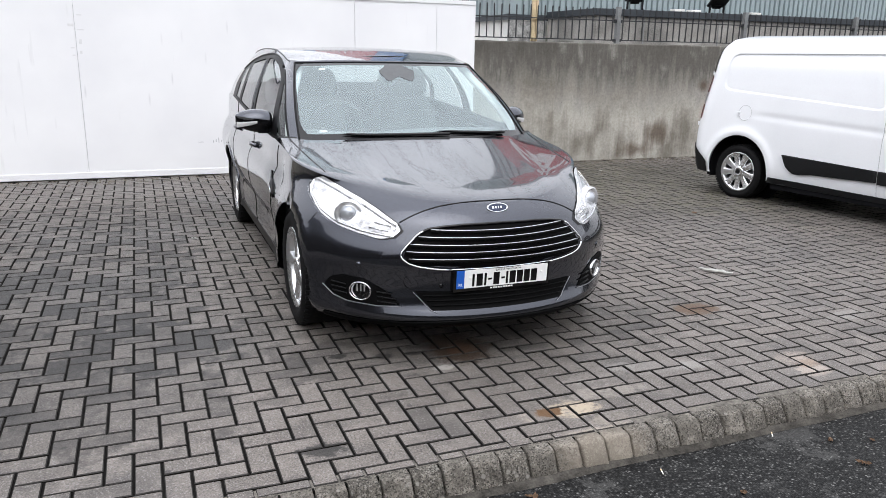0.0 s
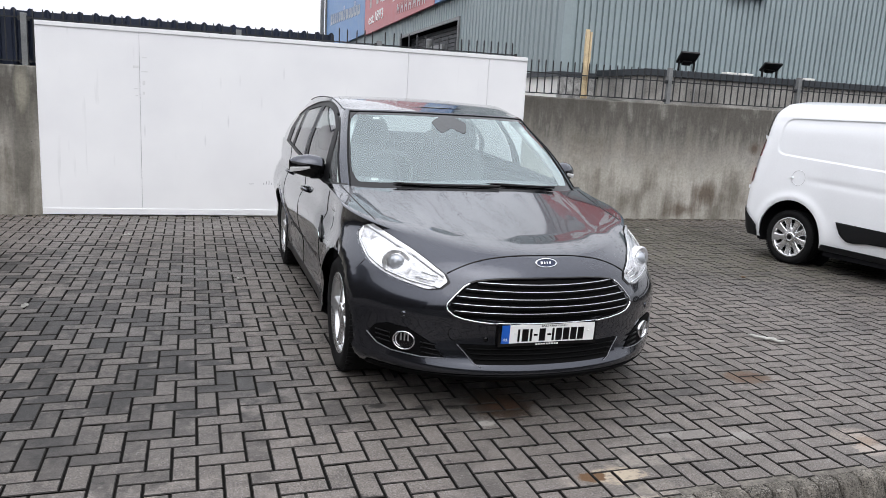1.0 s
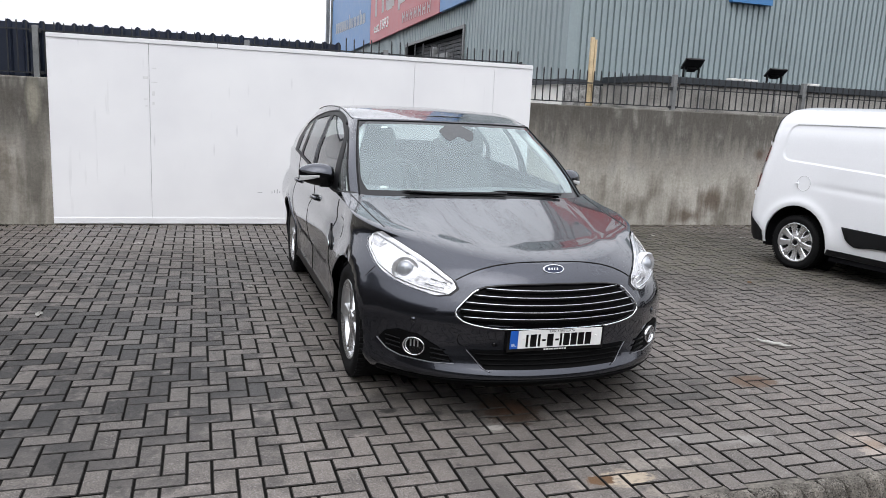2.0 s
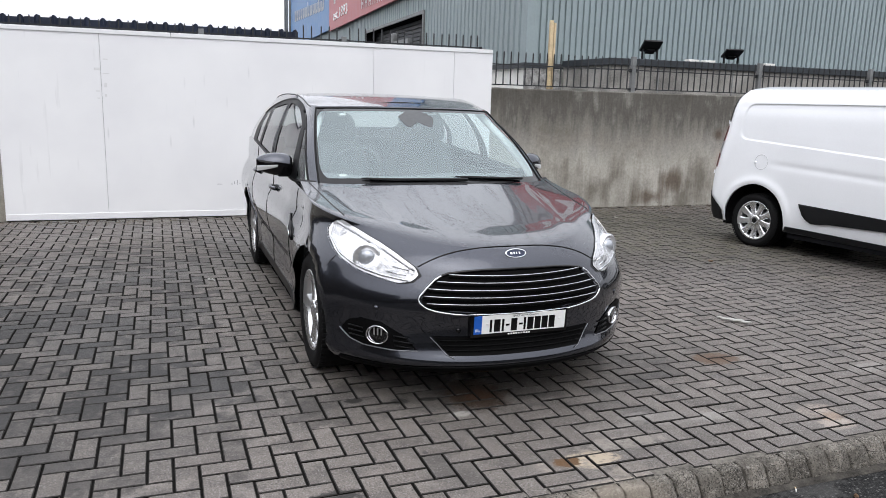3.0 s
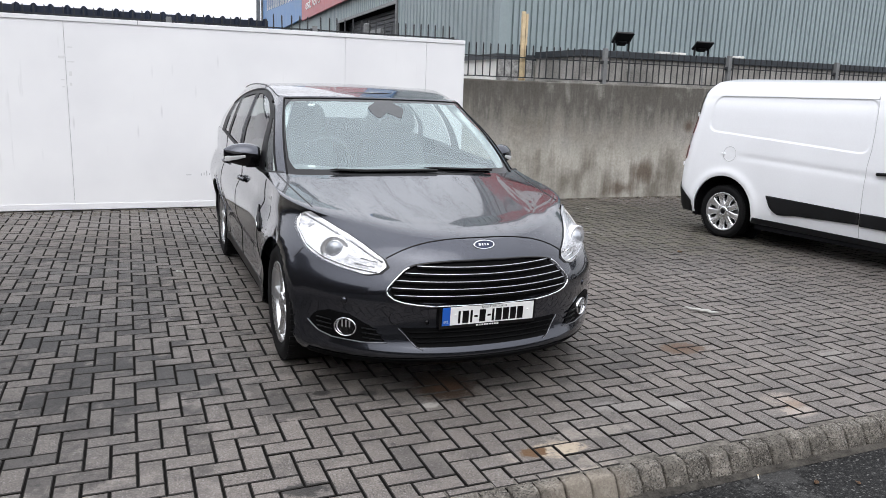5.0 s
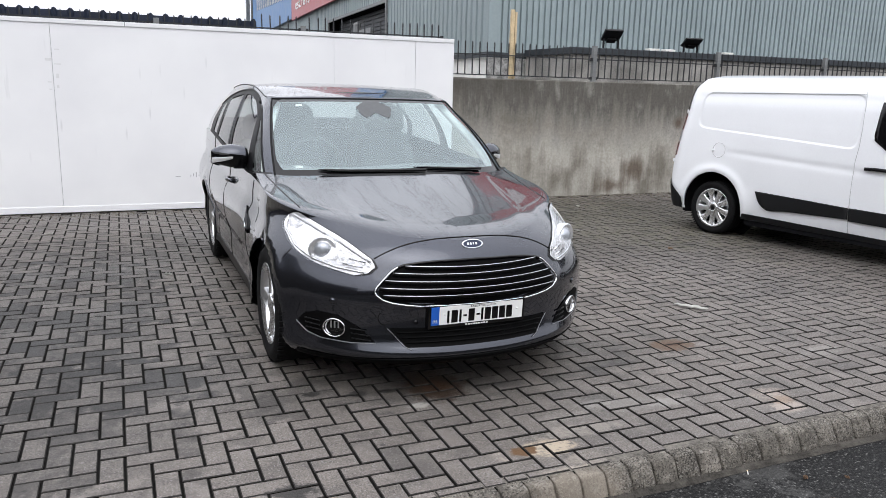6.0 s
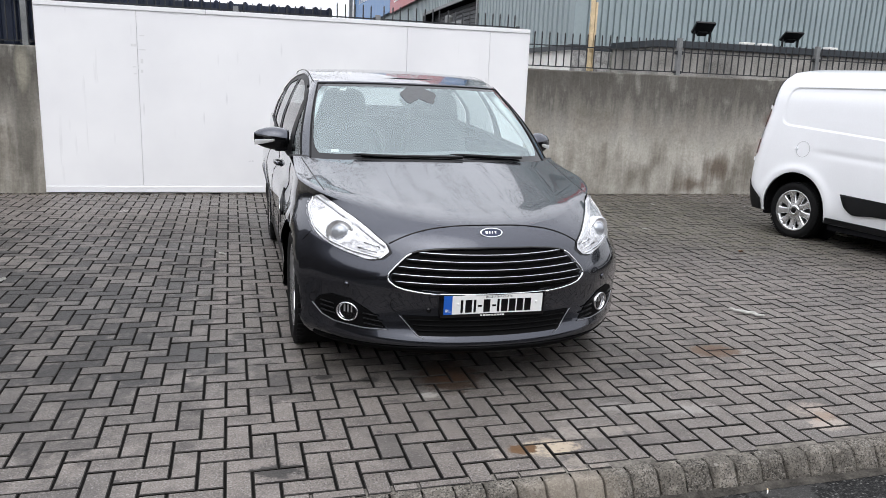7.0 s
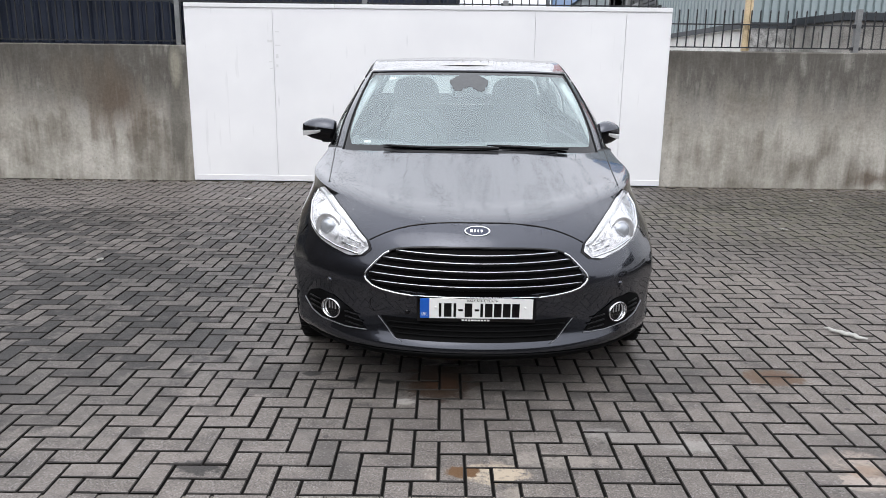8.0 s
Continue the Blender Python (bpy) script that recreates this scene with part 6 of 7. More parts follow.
# seals round the windscreen
for side in (-1, 1):
    bead("pillar_seal", [on_screen(side * float(screen_edge(v / 24 * 0.97)), v / 24 * 0.97, 0.001) for v in range(0, 25)], 0.006, WINDOW_BLACK)
bead("header_seal", [on_screen(float(screen_edge(0.975)) * k / 30, 0.975, 0.001) for k in range(-30, 31)], 0.0055, WINDOW_BLACK)

# door mirrors
for side in (-1, 1):
    mirror = part("mirror_stalk", boxed(-0.075, 0.06, -0.035, 0.035, -0.02, 0.02, bevel=0.012), GLOSS_BLACK, car, at=Matrix.Translation((-0.892 if side < 0 else 0.866, 1.78, 1.028)) @ Matrix.Diagonal((1.0 if side < 0 else 0.66, 1, 1.06, 1)))
    rows = []
    for k in range(13):
        t = k / 12
        x = -0.02 + 0.225 * t
        r = math.sin(math.pi * min(1, 0.14 + 0.80 * t) ** 0.8) ** 0.45
        rows.append([Vector((side * x, 0.01 + 0.03 * t + 0.072 * r * math.cos(q * math.pi / 10) * (1.0 if math.cos(q * math.pi / 10) < 0 else 0.8), 0.045 + 0.012 * t + 0.078 * r * math.sin(q * math.pi / 10) * (1.0 if math.sin(q * math.pi / 10) > 0 else 0.85))) for q in range(20)])
    top_faces = bmesh.new()
    vs = grid(top_faces, rows, closed_v=True)
    top_faces.faces.new(vs[0])
    top_faces.faces.new(vs[-1])
    lower = top_faces.copy()
    bmesh.ops.bisect_plane(top_faces, geom=top_faces.verts[:] + top_faces.edges[:] + top_faces.faces[:], plane_co=(0, 0, 0.062), plane_no=(side * -0.12, 0, 1), clear_inner=True)
    bmesh.ops.bisect_plane(lower, geom=lower.verts[:] + lower.edges[:] + lower.faces[:], plane_co=(0, 0, 0.062), plane_no=(side * -0.12, 0, 1), clear_outer=True)
    part("mirror_cap", top_faces, CAR_PAINT, mirror, "grey painted mirror cap", smooth=True)
    part("mirror_shell", lower, GLOSS_BLACK, mirror, smooth=True)
    bm = bmesh.new()
    strip = []
    for k in range(9):
        t = 0.42 + 0.56 * k / 8
        r = math.sin(math.pi * min(1, 0.14 + 0.80 * t) ** 0.8) ** 0.45
        x = -0.02 + 0.225 * t
        y = 0.01 + 0.03 * t - 0.076 * r
        strip.append([Vector((side * (x + 0.003), y, 0.058 - 0.010 * (k / 8))), Vector((side * (x + 0.003), y - 0.003, 0.045)), Vector((side * (x + 0.003), y + 0.006, 0.058 - 0.012 - 0.030 * (k / 8) ** 0.7))])
    grid(bm, strip)
    part("indicator", bm, INDICATOR, mirror, "pale indicator lens", smooth=True)

# door seams and handles
def flank(s, z, off=0.0):
    lo, hi = 0.5, 2.0
    for _ in range(30):
        mid = (lo + hi) / 2
        lo, hi = (mid, hi) if shell(mid, z)[1] < s else (lo, mid)
    p = shell_point((lo + hi) / 2, z)
    return Vector((p.x + flare(p) + off, s, z))


for side in (-1, 1):
    flip = Matrix.Diagonal((side, 1, 1, 1))
    for pts in ([(1.42, 0.97), (1.44, 0.80), (1.43, 0.60), (1.36, 0.42), (1.38, 0.30)], [(2.46, 1.03), (2.47, 0.80), (2.44, 0.5), (2.42, 0.28)], [(3.50, 1.09), (3.52, 0.90), (3.40, 0.70), (3.31, 0.58)], [(1.38, 0.29), (2.4, 0.275), (3.28, 0.29)]):
        fine_pts = []
        for (s0, z0), (s1, z1) in zip(pts[:-1], pts[1:]):
            fine_pts += [flip @ flank(s0 + (s1 - s0) * k / 6, z0 + (z1 - z0) * k / 6, 0.0012) for k in range(6)]
        fine_pts.append(flip @ flank(*pts[-1], 0.0012))
        bead("door_seam", fine_pts, 0.0018, GLOSS_BLACK)
    for s in (2.36, 3.42):
        z = 0.865 + 0.02 * (s - 2.4)
        handle = bead("door_handle", [flip @ flank(s - 0.11 + 0.22 * k / 10, z + 0.006 * math.sin(math.pi * k / 10), 0.012 + 0.026 * math.sin(math.pi * k / 10)) for k in range(11)], 0.014, CAR_PAINT)
        bead("handle_recess", [flip @ flank(s - 0.05 + 0.11 * k / 6, z - 0.004, 0.002) for k in range(7)], 0.017, GLOSS_BLACK, handle, flat=0.5)
    # vent behind the front wheel and sill
    vent = bead("wing_vent", [flip @ flank(1.50, 0.80, 0.004), flip @ flank(1.40, 0.715, 0.005), flip @ flank(1.34, 0.66, 0.004)], [0.006, 0.017, 0.007], GLOSS_BLACK)
    bead("vent_chrome", [flip @ flank(1.42, 0.735, 0.018), flip @ flank(1.36, 0.68, 0.016)], 0.005, CHROME, vent)
    rows = []
    for k in range(21):
        s = 1.26 + 2.05 * k / 20
        p = flip @ flank(s, 0.235, 0.006)
        rows.append([p + Vector((0, 0, 0.055)), p + Vector((side * 0.012, 0, 0.0)), p + Vector((-side * 0.05, 0, -0.04))])
    bm = bmesh.new()
    grid(bm, rows)
    part("sill_trim", bm, BLACK_TRIM, car, smooth=True)

# rolled lips of the wheel arches
for side in (-1, 1):
    for ax, rad in ((AXLE_R, 0.372),):
        pts = []
        for k in range(41):
            t = math.pi * (-0.10 + (0.72 if ax == AXLE_F else 1.20) * k / 40)
            p = flank(ax + rad * math.cos(t), max(AXLE_Z + rad * math.sin(t), 0.20), 0.002)
            pts.append(Vector((p.x * side, p.y, p.z)))
        bead("arch_lip", pts, 0.011, CAR_PAINT)

# wheel wells and underside, in a near-black that paints in their shade
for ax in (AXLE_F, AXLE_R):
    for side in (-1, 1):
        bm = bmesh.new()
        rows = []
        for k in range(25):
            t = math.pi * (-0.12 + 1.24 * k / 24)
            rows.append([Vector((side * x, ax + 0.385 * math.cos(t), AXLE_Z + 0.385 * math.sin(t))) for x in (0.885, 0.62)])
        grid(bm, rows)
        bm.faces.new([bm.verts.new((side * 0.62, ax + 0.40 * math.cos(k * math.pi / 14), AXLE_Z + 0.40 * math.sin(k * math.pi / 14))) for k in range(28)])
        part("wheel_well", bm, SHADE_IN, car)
# underbody boxes set low and wide to deepen the shade below the car
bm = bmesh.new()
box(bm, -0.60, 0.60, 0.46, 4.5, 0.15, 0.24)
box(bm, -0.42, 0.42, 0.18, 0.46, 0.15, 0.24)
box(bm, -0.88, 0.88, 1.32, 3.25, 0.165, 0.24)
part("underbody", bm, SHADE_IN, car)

# wheels
def wheel(parent, side, ax, width=0.235, rim_r=0.230, tyre_r=TYRE_R, hubcap=False, at=None, spokes=5):
    m = at if at is not None else Matrix.Translation((side * 0.806, ax, AXLE_Z)) @ (Matrix.Identity(4) if side > 0 else pose(0, 0, 0, 0, 0, 180))
    h = width / 2
    w = thing("wheel", "", "", at=m)
    w.parent = parent
    bm = bmesh.new()
    prof = [(rim_r, -h + 0.01), (rim_r + 0.03, -h), (tyre_r - 0.035, -h - 0.004), (tyre_r - 0.008, -h + 0.018), (tyre_r, -h + 0.045)]
    for q in (-0.05, -0.042, -0.006, 0.006, 0.042, 0.05):
        prof += [(tyre_r if abs(q) not in (0.042,) else tyre_r - 0.007, q)]
    prof += [(tyre_r, h - 0.045), (tyre_r - 0.008, h - 0.018), (tyre_r - 0.035, h + 0.004), (rim_r + 0.03, h), (rim_r, h - 0.01)]
    lathe(bm, prof, 56)
    tyre = part("tyre", bm, RUBBER, w, "black rubber tyre", smooth=True)
    bm = bmesh.new()
    for k in range(64):
        t = 2 * math.pi * k / 64
        for sgn in (-1, 1):
            box(bm, sgn * (h - 0.03) - 0.022, sgn * (h - 0.03) + 0.022, -0.009, 0.009, tyre_r - 0.006, tyre_r + 0.0006, m=Matrix.Rotation(t + 0.04 * sgn, 4, "X"))
    tagged(part("tread", bm, RUBBER, tyre), kind="stuff")
    bm = bmesh.new()
    lathe(bm, [(rim_r - 0.014, -h + 0.012), (rim_r - 0.03, 0.0), (rim_r - 0.022, h - 0.03), (rim_r + 0.002, h - 0.006), (rim_r + 0.002, h - 0.014)], 56)
    rim = part("rim", bm, ALLOY, w, "silver alloy rim", smooth=True)
    bm = bmesh.new()
    # near-black disc painting the shade behind the spokes
    lathe(bm, [(rim_r - 0.03, -0.03), (0.03, -0.03)], 40)
    part("brake_shadow", bm, SHADE_IN, rim)
    bm = bmesh.new()
    lathe(bm, [(0.15, 0.0), (0.15, 0.012), (0.06, 0.012)], 40)
    part("brake_disc", bm, SILVER_TRIM, rim)
    n = spokes
    for k in range(n):
        bm = bmesh.new()
        rows = []
        for q in range(9):
            t = q / 8
            r = 0.045 + (rim_r - 0.055) * t
            half = (0.034 - 0.012 * math.sin(math.pi * t)) * (1.0 if not hubcap else 1.15) + 0.008 * t
            hgt = h - 0.045 + 0.020 * (1 - t) + 0.022 * t * t
            rows.append([Vector((hgt - 0.030, -half, r)), Vector((hgt - 0.004, -half, r)), Vector((hgt + 0.004, -half * 0.55, r)), Vector((hgt - 0.004, 0, r)), Vector((hgt + 0.004, half * 0.55, r)), Vector((hgt - 0.004, half, r)), Vector((hgt - 0.030, half, r))])
        grid(bm, rows)
        bmesh.ops.transform(bm, matrix=Matrix.Rotation(2 * math.pi * k / n + 0.3, 4, "X"), verts=bm.verts)
        part("spoke", bm, ALLOY, rim, smooth=True)
    bm = bmesh.new()
    lathe(bm, [(0.062, h - 0.04), (0.058, h - 0.020), (0.034, h - 0.014), (0.030, h - 0.018), (0.0, h - 0.018)], 32)
    hub = part("hub", bm, ALLOY, rim, smooth=True)
    bm = bmesh.new()
    lathe(bm, [(0.029, h - 0.017), (0.025, h - 0.013), (0.0, h - 0.012)], 24)
    part("centre_cap", bm, BLACK_TRIM if hubcap else ALLOY, rim, smooth=True)
    return w


for side in (-1, 1):
    for ax in (AXLE_F, AXLE_R):
        wheel(car, side, ax)

# cabin: dashboard, steering wheel, seats, headlining
bm = bmesh.new()
rows = [[Vector((x, 1.24 + 0.20 * (abs(x) / 0.8) ** 2.6 + d, 1.0 + h + 0.01 * math.sin(6 * x))) for d, h in ((0.03, -0.03), (0.25, 0.005), (0.45, 0.02), (0.60, -0.02), (0.62, -0.2))] for x in [-0.78 + 1.56 * k / 24 for k in range(25)]]
grid(bm, rows)
part("dashboard", bm, CABIN, car, "grey dashboard behind the windscreen", smooth=True)
bm = bmesh.new()
tube(bm, [Vector((-0.38 + 0.185 * math.cos(k * math.pi / 16), 2.02 - 0.07 * math.sin(k * math.pi / 16), 1.02 + 0.17 * math.sin(k * math.pi / 16))) for k in range(32)], 0.016, 8, True)
part("steering_wheel", bm, WHEEL_RIM_SKIN, car, smooth=True)


def cushion(bm, w, d, z0, z1, taper, power):
    """An upholstered pad: rounded outline, full in the middle and thin at its edges, narrower at the top."""
    for face in (-1, 1):
        rows = []
        for i in range(17):
            row = []
            for j in range(17):
                u, v = 2 * i / 16 - 1, 2 * j / 16 - 1
                k = (abs(u) ** power + abs(v) ** power) ** (1 / power)
                m = max(abs(u), abs(v)) / k if k else 1.0
                x, z = u * m, v * m
                full = 1 - max(abs(u), abs(v)) ** 4
                row.append(Vector((x * w * (1 - taper * (z + 1) / 2), face * d * (0.15 + 0.85 * full), (z0 + z1) / 2 + z * (z1 - z0) / 2)))
            rows.append(row)
        grid(bm, rows)
    bmesh.ops.remove_doubles(bm, verts=bm.verts, dist=0.0002)


for row_s, xs_, tall in ((2.45, (-0.38, 0.38), 1.21), (3.40, (-0.5, 0.5), 1.08)):
    for x in xs_:
        near = row_s < 3
        lean = pose(x, row_s, 0, 0, 0, 0) @ pose(0, 0, 0, -12, 0, 0)
        bm = bmesh.new()
        cushion(bm, 0.295 if near else 0.24, 0.085, 0.35, tall + 0.03, 0.22, 4.0)
        bmesh.ops.transform(bm, matrix=lean, verts=bm.verts)
        seat = part("seat_back", bm, CABIN, car, "grey cloth seat", smooth=True)
        bm = bmesh.new()
        cushion(bm, 0.185 if near else 0.14, 0.08, tall - 0.01, tall + 0.235, 0.12, 3.2)
        bmesh.ops.transform(bm, matrix=lean, verts=bm.verts)
        part("headrest", bm, CABIN, seat, smooth=True)
bm = bmesh.new()
box(bm, -0.80, 0.80, 1.5, 4.4, 0.42, 0.45)
box(bm, -0.84, -0.80, 1.5, 4.3, 0.42, 0.98)
box(bm, 0.80, 0.84, 1.5, 4.3, 0.42, 0.98)
part("cabin_lining", bm, CABIN, car)
bm = bmesh.new()
grid(bm, [[Vector((x, s, 1.515 - 0.05 * (x / 0.62) ** 2 - 0.03 * max(0, 2.2 - s) + (-0.02 if s > 3.8 else 0))) for x in [-0.60 + 0.1 * k for k in range(13)]] for s in (2.08, 2.4, 3.0, 3.6, 4.1)])
part("headlining", bm, CABIN_PALE, car, smooth=True)
for side in (-1, 1):
    bead("pillar_lining", [Vector((side * (house(0.74, v / 8).x - 0.035), house(0.74, v / 8).y + 0.05, house(0.74, v / 8).z - 0.02)) for v in range(9)], 0.028, CABIN_PALE)

# ---- the white panel van: forward is +x in its own frame, its right flank is -y
VAN_AT = pose(7.18, 6.98, 0, 0, 0, -78) @ Matrix.Diagonal((1, 1, 1.02, 1))
van = thing("van", "white panel van with black side strip, parked beside the car", "van", at=VAN_AT)
van_half = curve([(0.2, 0.84), (0.35, 0.875), (0.6, 0.885), (0.85, 0.88), (1.0, 0.87), (1.25, 0.845), (1.5, 0.80), (1.62, 0.755), (1.70, 0.66)])
van_rear = curve([(0.2, -0.60), (0.45, -0.645), (0.9, -0.615), (1.3, -0.535), (1.62, -0.475), (1.70, -0.43)])


van_rows = {}


def van_row(z):
    if z not in van_rows:
        van_rows[z] = float(van_half(z)), float(van_rear(z))
    return van_rows[z]


def soft_least(values, k=0.045):
    """The least of some lengths, rounded where two are near each other."""
    out = values[0]
    for q in values[1:]:
        h = max(k - abs(out - q), 0.0) / k
        out = min(out, q) - h * h * k * 0.25
    return out


VAN_R = 0.315


def van_point(u, z, side=-1):
    """u 0..1 along the flank from the rear corner to the nose."""
    w, xr = van_row(z)
    xf = 3.55 if z < 0.95 else 3.55 - (z - 0.95) * 1.75
    x = xr + (xf - xr) * u
    fall = 0.0
    q = (x - xr) / 0.20
    if q < 1:
        fall = 0.11 * (1 - math.sqrt(max(0, 1 - (1 - q) ** 2)))
    q = (xf - x) / 0.7
    if q < 1:
        fall = max(fall, 0.22 * (1 - q) ** 2)
    y = w - fall
    # pressed panel in the upper flank and a crease below it
    inside = soft_least([z - (1.152 - 0.061 * x), 1.549 + 0.009 * x - z, x + 0.296 - 0.10 * max(z - 1.3, 0.0), 1.535 - x], 0.11)
    step = max(0.0, min(1.0, inside / 0.013 + 0.5))
    y -= 0.0085 * step * step * (3 - 2 * step)
    # shoulder crease, fading out behind the flap
    under = 0.955 - 0.045 * x - z
    if -0.05 < under < 0.30 and x > 0.05:
        f = min(1.0, (x - 0.05) / 0.25)
        y -= 0.0065 * f * math.exp(-((under - 0.03) / 0.035) ** 2)
    d = math.hypot(x, z - VAN_R)
    if d < 0.55:
        y += 0.016 * math.exp(-((d - 0.41) / 0.05) ** 2)
    return Vector((x, side * y, z))


FINE = ([0.24 + 1.46 * k / 230 for k in range(231)], [k / 330 for k in range(331)])
COARSE = ([0.24 + 1.46 * k / 50 for k in range(51)], [k / 90 for k in range(91)])
bm = bmesh.new()
for side, (zs, us) in ((-1, FINE), (1, COARSE)):
    vs = []
    for u in us:
        row = []
        for z in zs:
            p = van_point(u, z, side)
            inside = False
            for ax in (0.0, 2.85):
                d = math.hypot(p.x - ax, p.z - VAN_R)
                if d < 0.375:
                    if d > (0.366 if side < 0 else 0.345):
                        p.x, p.z = ax + (p.x - ax) * 0.375 / d, VAN_R + (p.z - VAN_R) * 0.375 / d
                    else:
                        inside = True
            row.append((bm.verts.new(p), inside))
        vs.append(row)
    for i in range(len(us) - 1):
        for j in range(len(zs) - 1):
            q = (vs[i][j], vs[i + 1][j], vs[i + 1][j + 1], vs[i][j + 1])
            if not any(w[1] for w in q):
                bm.faces.new([w[0] for w in q])
zs, us = COARSE
rows = [[van_point(u, 1.70, -1).lerp(van_point(u, 1.70, 1), k / 14) + Vector((0, 0, 0.055 * (1 - (2 * k / 14 - 1) ** 2))) for k in range(15)] for u in us]
grid(bm, rows)
rows = [[van_point(0, z, -1).lerp(van_point(0, z, 1), k / 10) - Vector((0.03 * (1 - (2 * k / 10 - 1) ** 2), 0, 0)) for k in range(11)] for z in zs]
grid(bm, rows)
rows = [[van_point(1, z, -1).lerp(van_point(1, z, 1), k / 10) + Vector((0.12 * (1 - (2 * k / 10 - 1) ** 2), 0, 0)) for k in range(11)] for z in zs]
grid(bm, rows)
bmesh.ops.remove_doubles(bm, verts=bm.verts, dist=0.0005)
bmesh.ops.delete(bm, geom=[v for v in bm.verts if not v.link_faces], context="VERTS")
part("body", bm, VAN_PAINT, van, smooth=True)


def on_van(x, z, off=0.0):
    lo, hi = 0.0, 1.0
    for _ in range(26):
        mid = (lo + hi) / 2
        lo, hi = (mid, hi) if van_point(mid, z).x < x else (lo, mid)
    p = van_point(lo, z)
    return p + Vector((0, -off, 0))


def van_skin(name, poly, off, mat, nz=10, nx=24, label=""):
    z0, z1 = min(p[1] for p in poly), max(p[1] for p in poly)
    rows = []
    for r in range(nz + 1):
        z = z0 + (z1 - z0) * (0.004 + 0.992 * r / nz)
        cuts = [a0 + (a1 - a0) * (z - q0) / (q1 - q0) for (a0, q0), (a1, q1) in zip(poly, poly[1:] + poly[:1]) if (q0 - z) * (q1 - z) < 0]
        if len(cuts) >= 2:
            rows.append([on_van(min(cuts) + (max(cuts) - min(cuts)) * c / nx, z, off) for c in range(nx + 1)])
    bm = bmesh.new()
    grid(bm, rows)
    ob = part(name, bm, mat, van, label, smooth=True)
    mod = ob.modifiers.new("thick", "SOLIDIFY")
    mod.thickness, mod.offset = off * 1.5, 0
    return ob


van_skin("side_strip", [(0.542, 0.543), (0.60, 0.425), (0.645, 0.385), (0.698, 0.360), (0.86, 0.362), (0.914, 0.384), (1.553, 0.383), (1.546, 0.508)], 0.012, VAN_TRIM, label="black plastic strip along the flank")
van_skin("door_strip", [(1.567, 0.382), (2.36, 0.37), (2.42, 0.40), (2.30, 0.50), (1.560, 0.507)], 0.012, VAN_TRIM, label="black plastic strip along the cab door")
van_skin("sill_trim", [(0.40, 0.282), (0.38, 0.222), (2.45, 0.200), (2.43, 0.245)], 0.008, VAN_TRIM)
# rear bumper corner
bm = bmesh.new()
rows = []
for k in range(22):
    x = -0.30 - 0.46 * min(1, k / 10)
    if k <= 10:
        base = [on_van(-0.39 - 0.27 * (k / 10), z, 0.022) for z in (0.24, 0.30, 0.42, 0.47)]
        base[3].z = 0.36 + 0.20 * (k / 10)
        base[2].z = 0.33 + 0.14 * (k / 10)
    else:
        t = (k - 10) / 11
        base = [Vector((-0.72 - (0.03 if z > 0.26 else 0.0), -0.80 + 1.6 * t, z)) for z in (0.24, 0.30, 0.47, 0.56)]
    rows.append(base)
grid(bm, rows)
ob = part("rear_bumper", bm, VAN_TRIM, van, "black plastic rear bumper", smooth=True)
# tail lamp, tall and narrow on the rear corner
for side in (-1, 1):
    def lamp_piece(z0, z1, mat, label=""):
        rows = []
        for k in range(9):
            z = z0 + (z1 - z0) * k / 8
            row = [van_point(0.0, z, side) + Vector((-0.004, -side * 0.05, 0))]
            for q in (0.0, 0.002, 0.006, 0.011, 0.016):
                p = van_point(q, z, side)
                row.append(p + Vector((-0.004, side * 0.004, 0)))
            rows.append(row)
        bm = bmesh.new()
        grid(bm, rows)
        part("tail_lamp", bm, mat, van, label, smooth=True)

    lamp_piece(0.83, 0.985, RED_LENS, "red tail lamp")
    lamp_piece(0.987, 1.12, LAMP_DARK, "clear grey middle of the tail lamp")
    lamp_piece(1.122, 1.30, RED_LENS, "red tail lamp")
    lamp_piece(1.345, 1.63, GLOSS_BLACK, "dark edge of the rear window")
    for z in (1.335, 0.765):
        p = van_point(0.0, z, side)
        part("door_hinge", boxed(p.x - 0.022, p.x + 0.02, p.y - 0.022, p.y + 0.022, z - 0.022, z + 0.022, bevel=0.006), VAN_PAINT, van)
# rear window strip
bm = bmesh.new()
rows = [[van_point(0, z, -1).lerp(van_point(0, z, 1), k / 8) - Vector((0.034 * (1 - (2 * k / 8 - 1) ** 2) + 0.004, 0, 0)) for k in range(9)] for z in (1.05, 1.2, 1.35, 1.5, 1.6)]
grid(bm, rows)
part("rear_window", bm, GLOSS_BLACK, van, smooth=True)


def van_line(name, pts, r, mat, off=0.001):
    fine_pts = []
    for (x0, z0), (x1, z1) in zip(pts[:-1], pts[1:]):
        fine_pts += [on_van(x0 + (x1 - x0) * k / 8, z0 + (z1 - z0) * k / 8, off) for k in range(8)]
    fine_pts.append(on_van(*pts[-1], off))
    bm = bmesh.new()
    tube(bm, fine_pts, r, 6)
    return part(name, bm, mat, van, smooth=True)


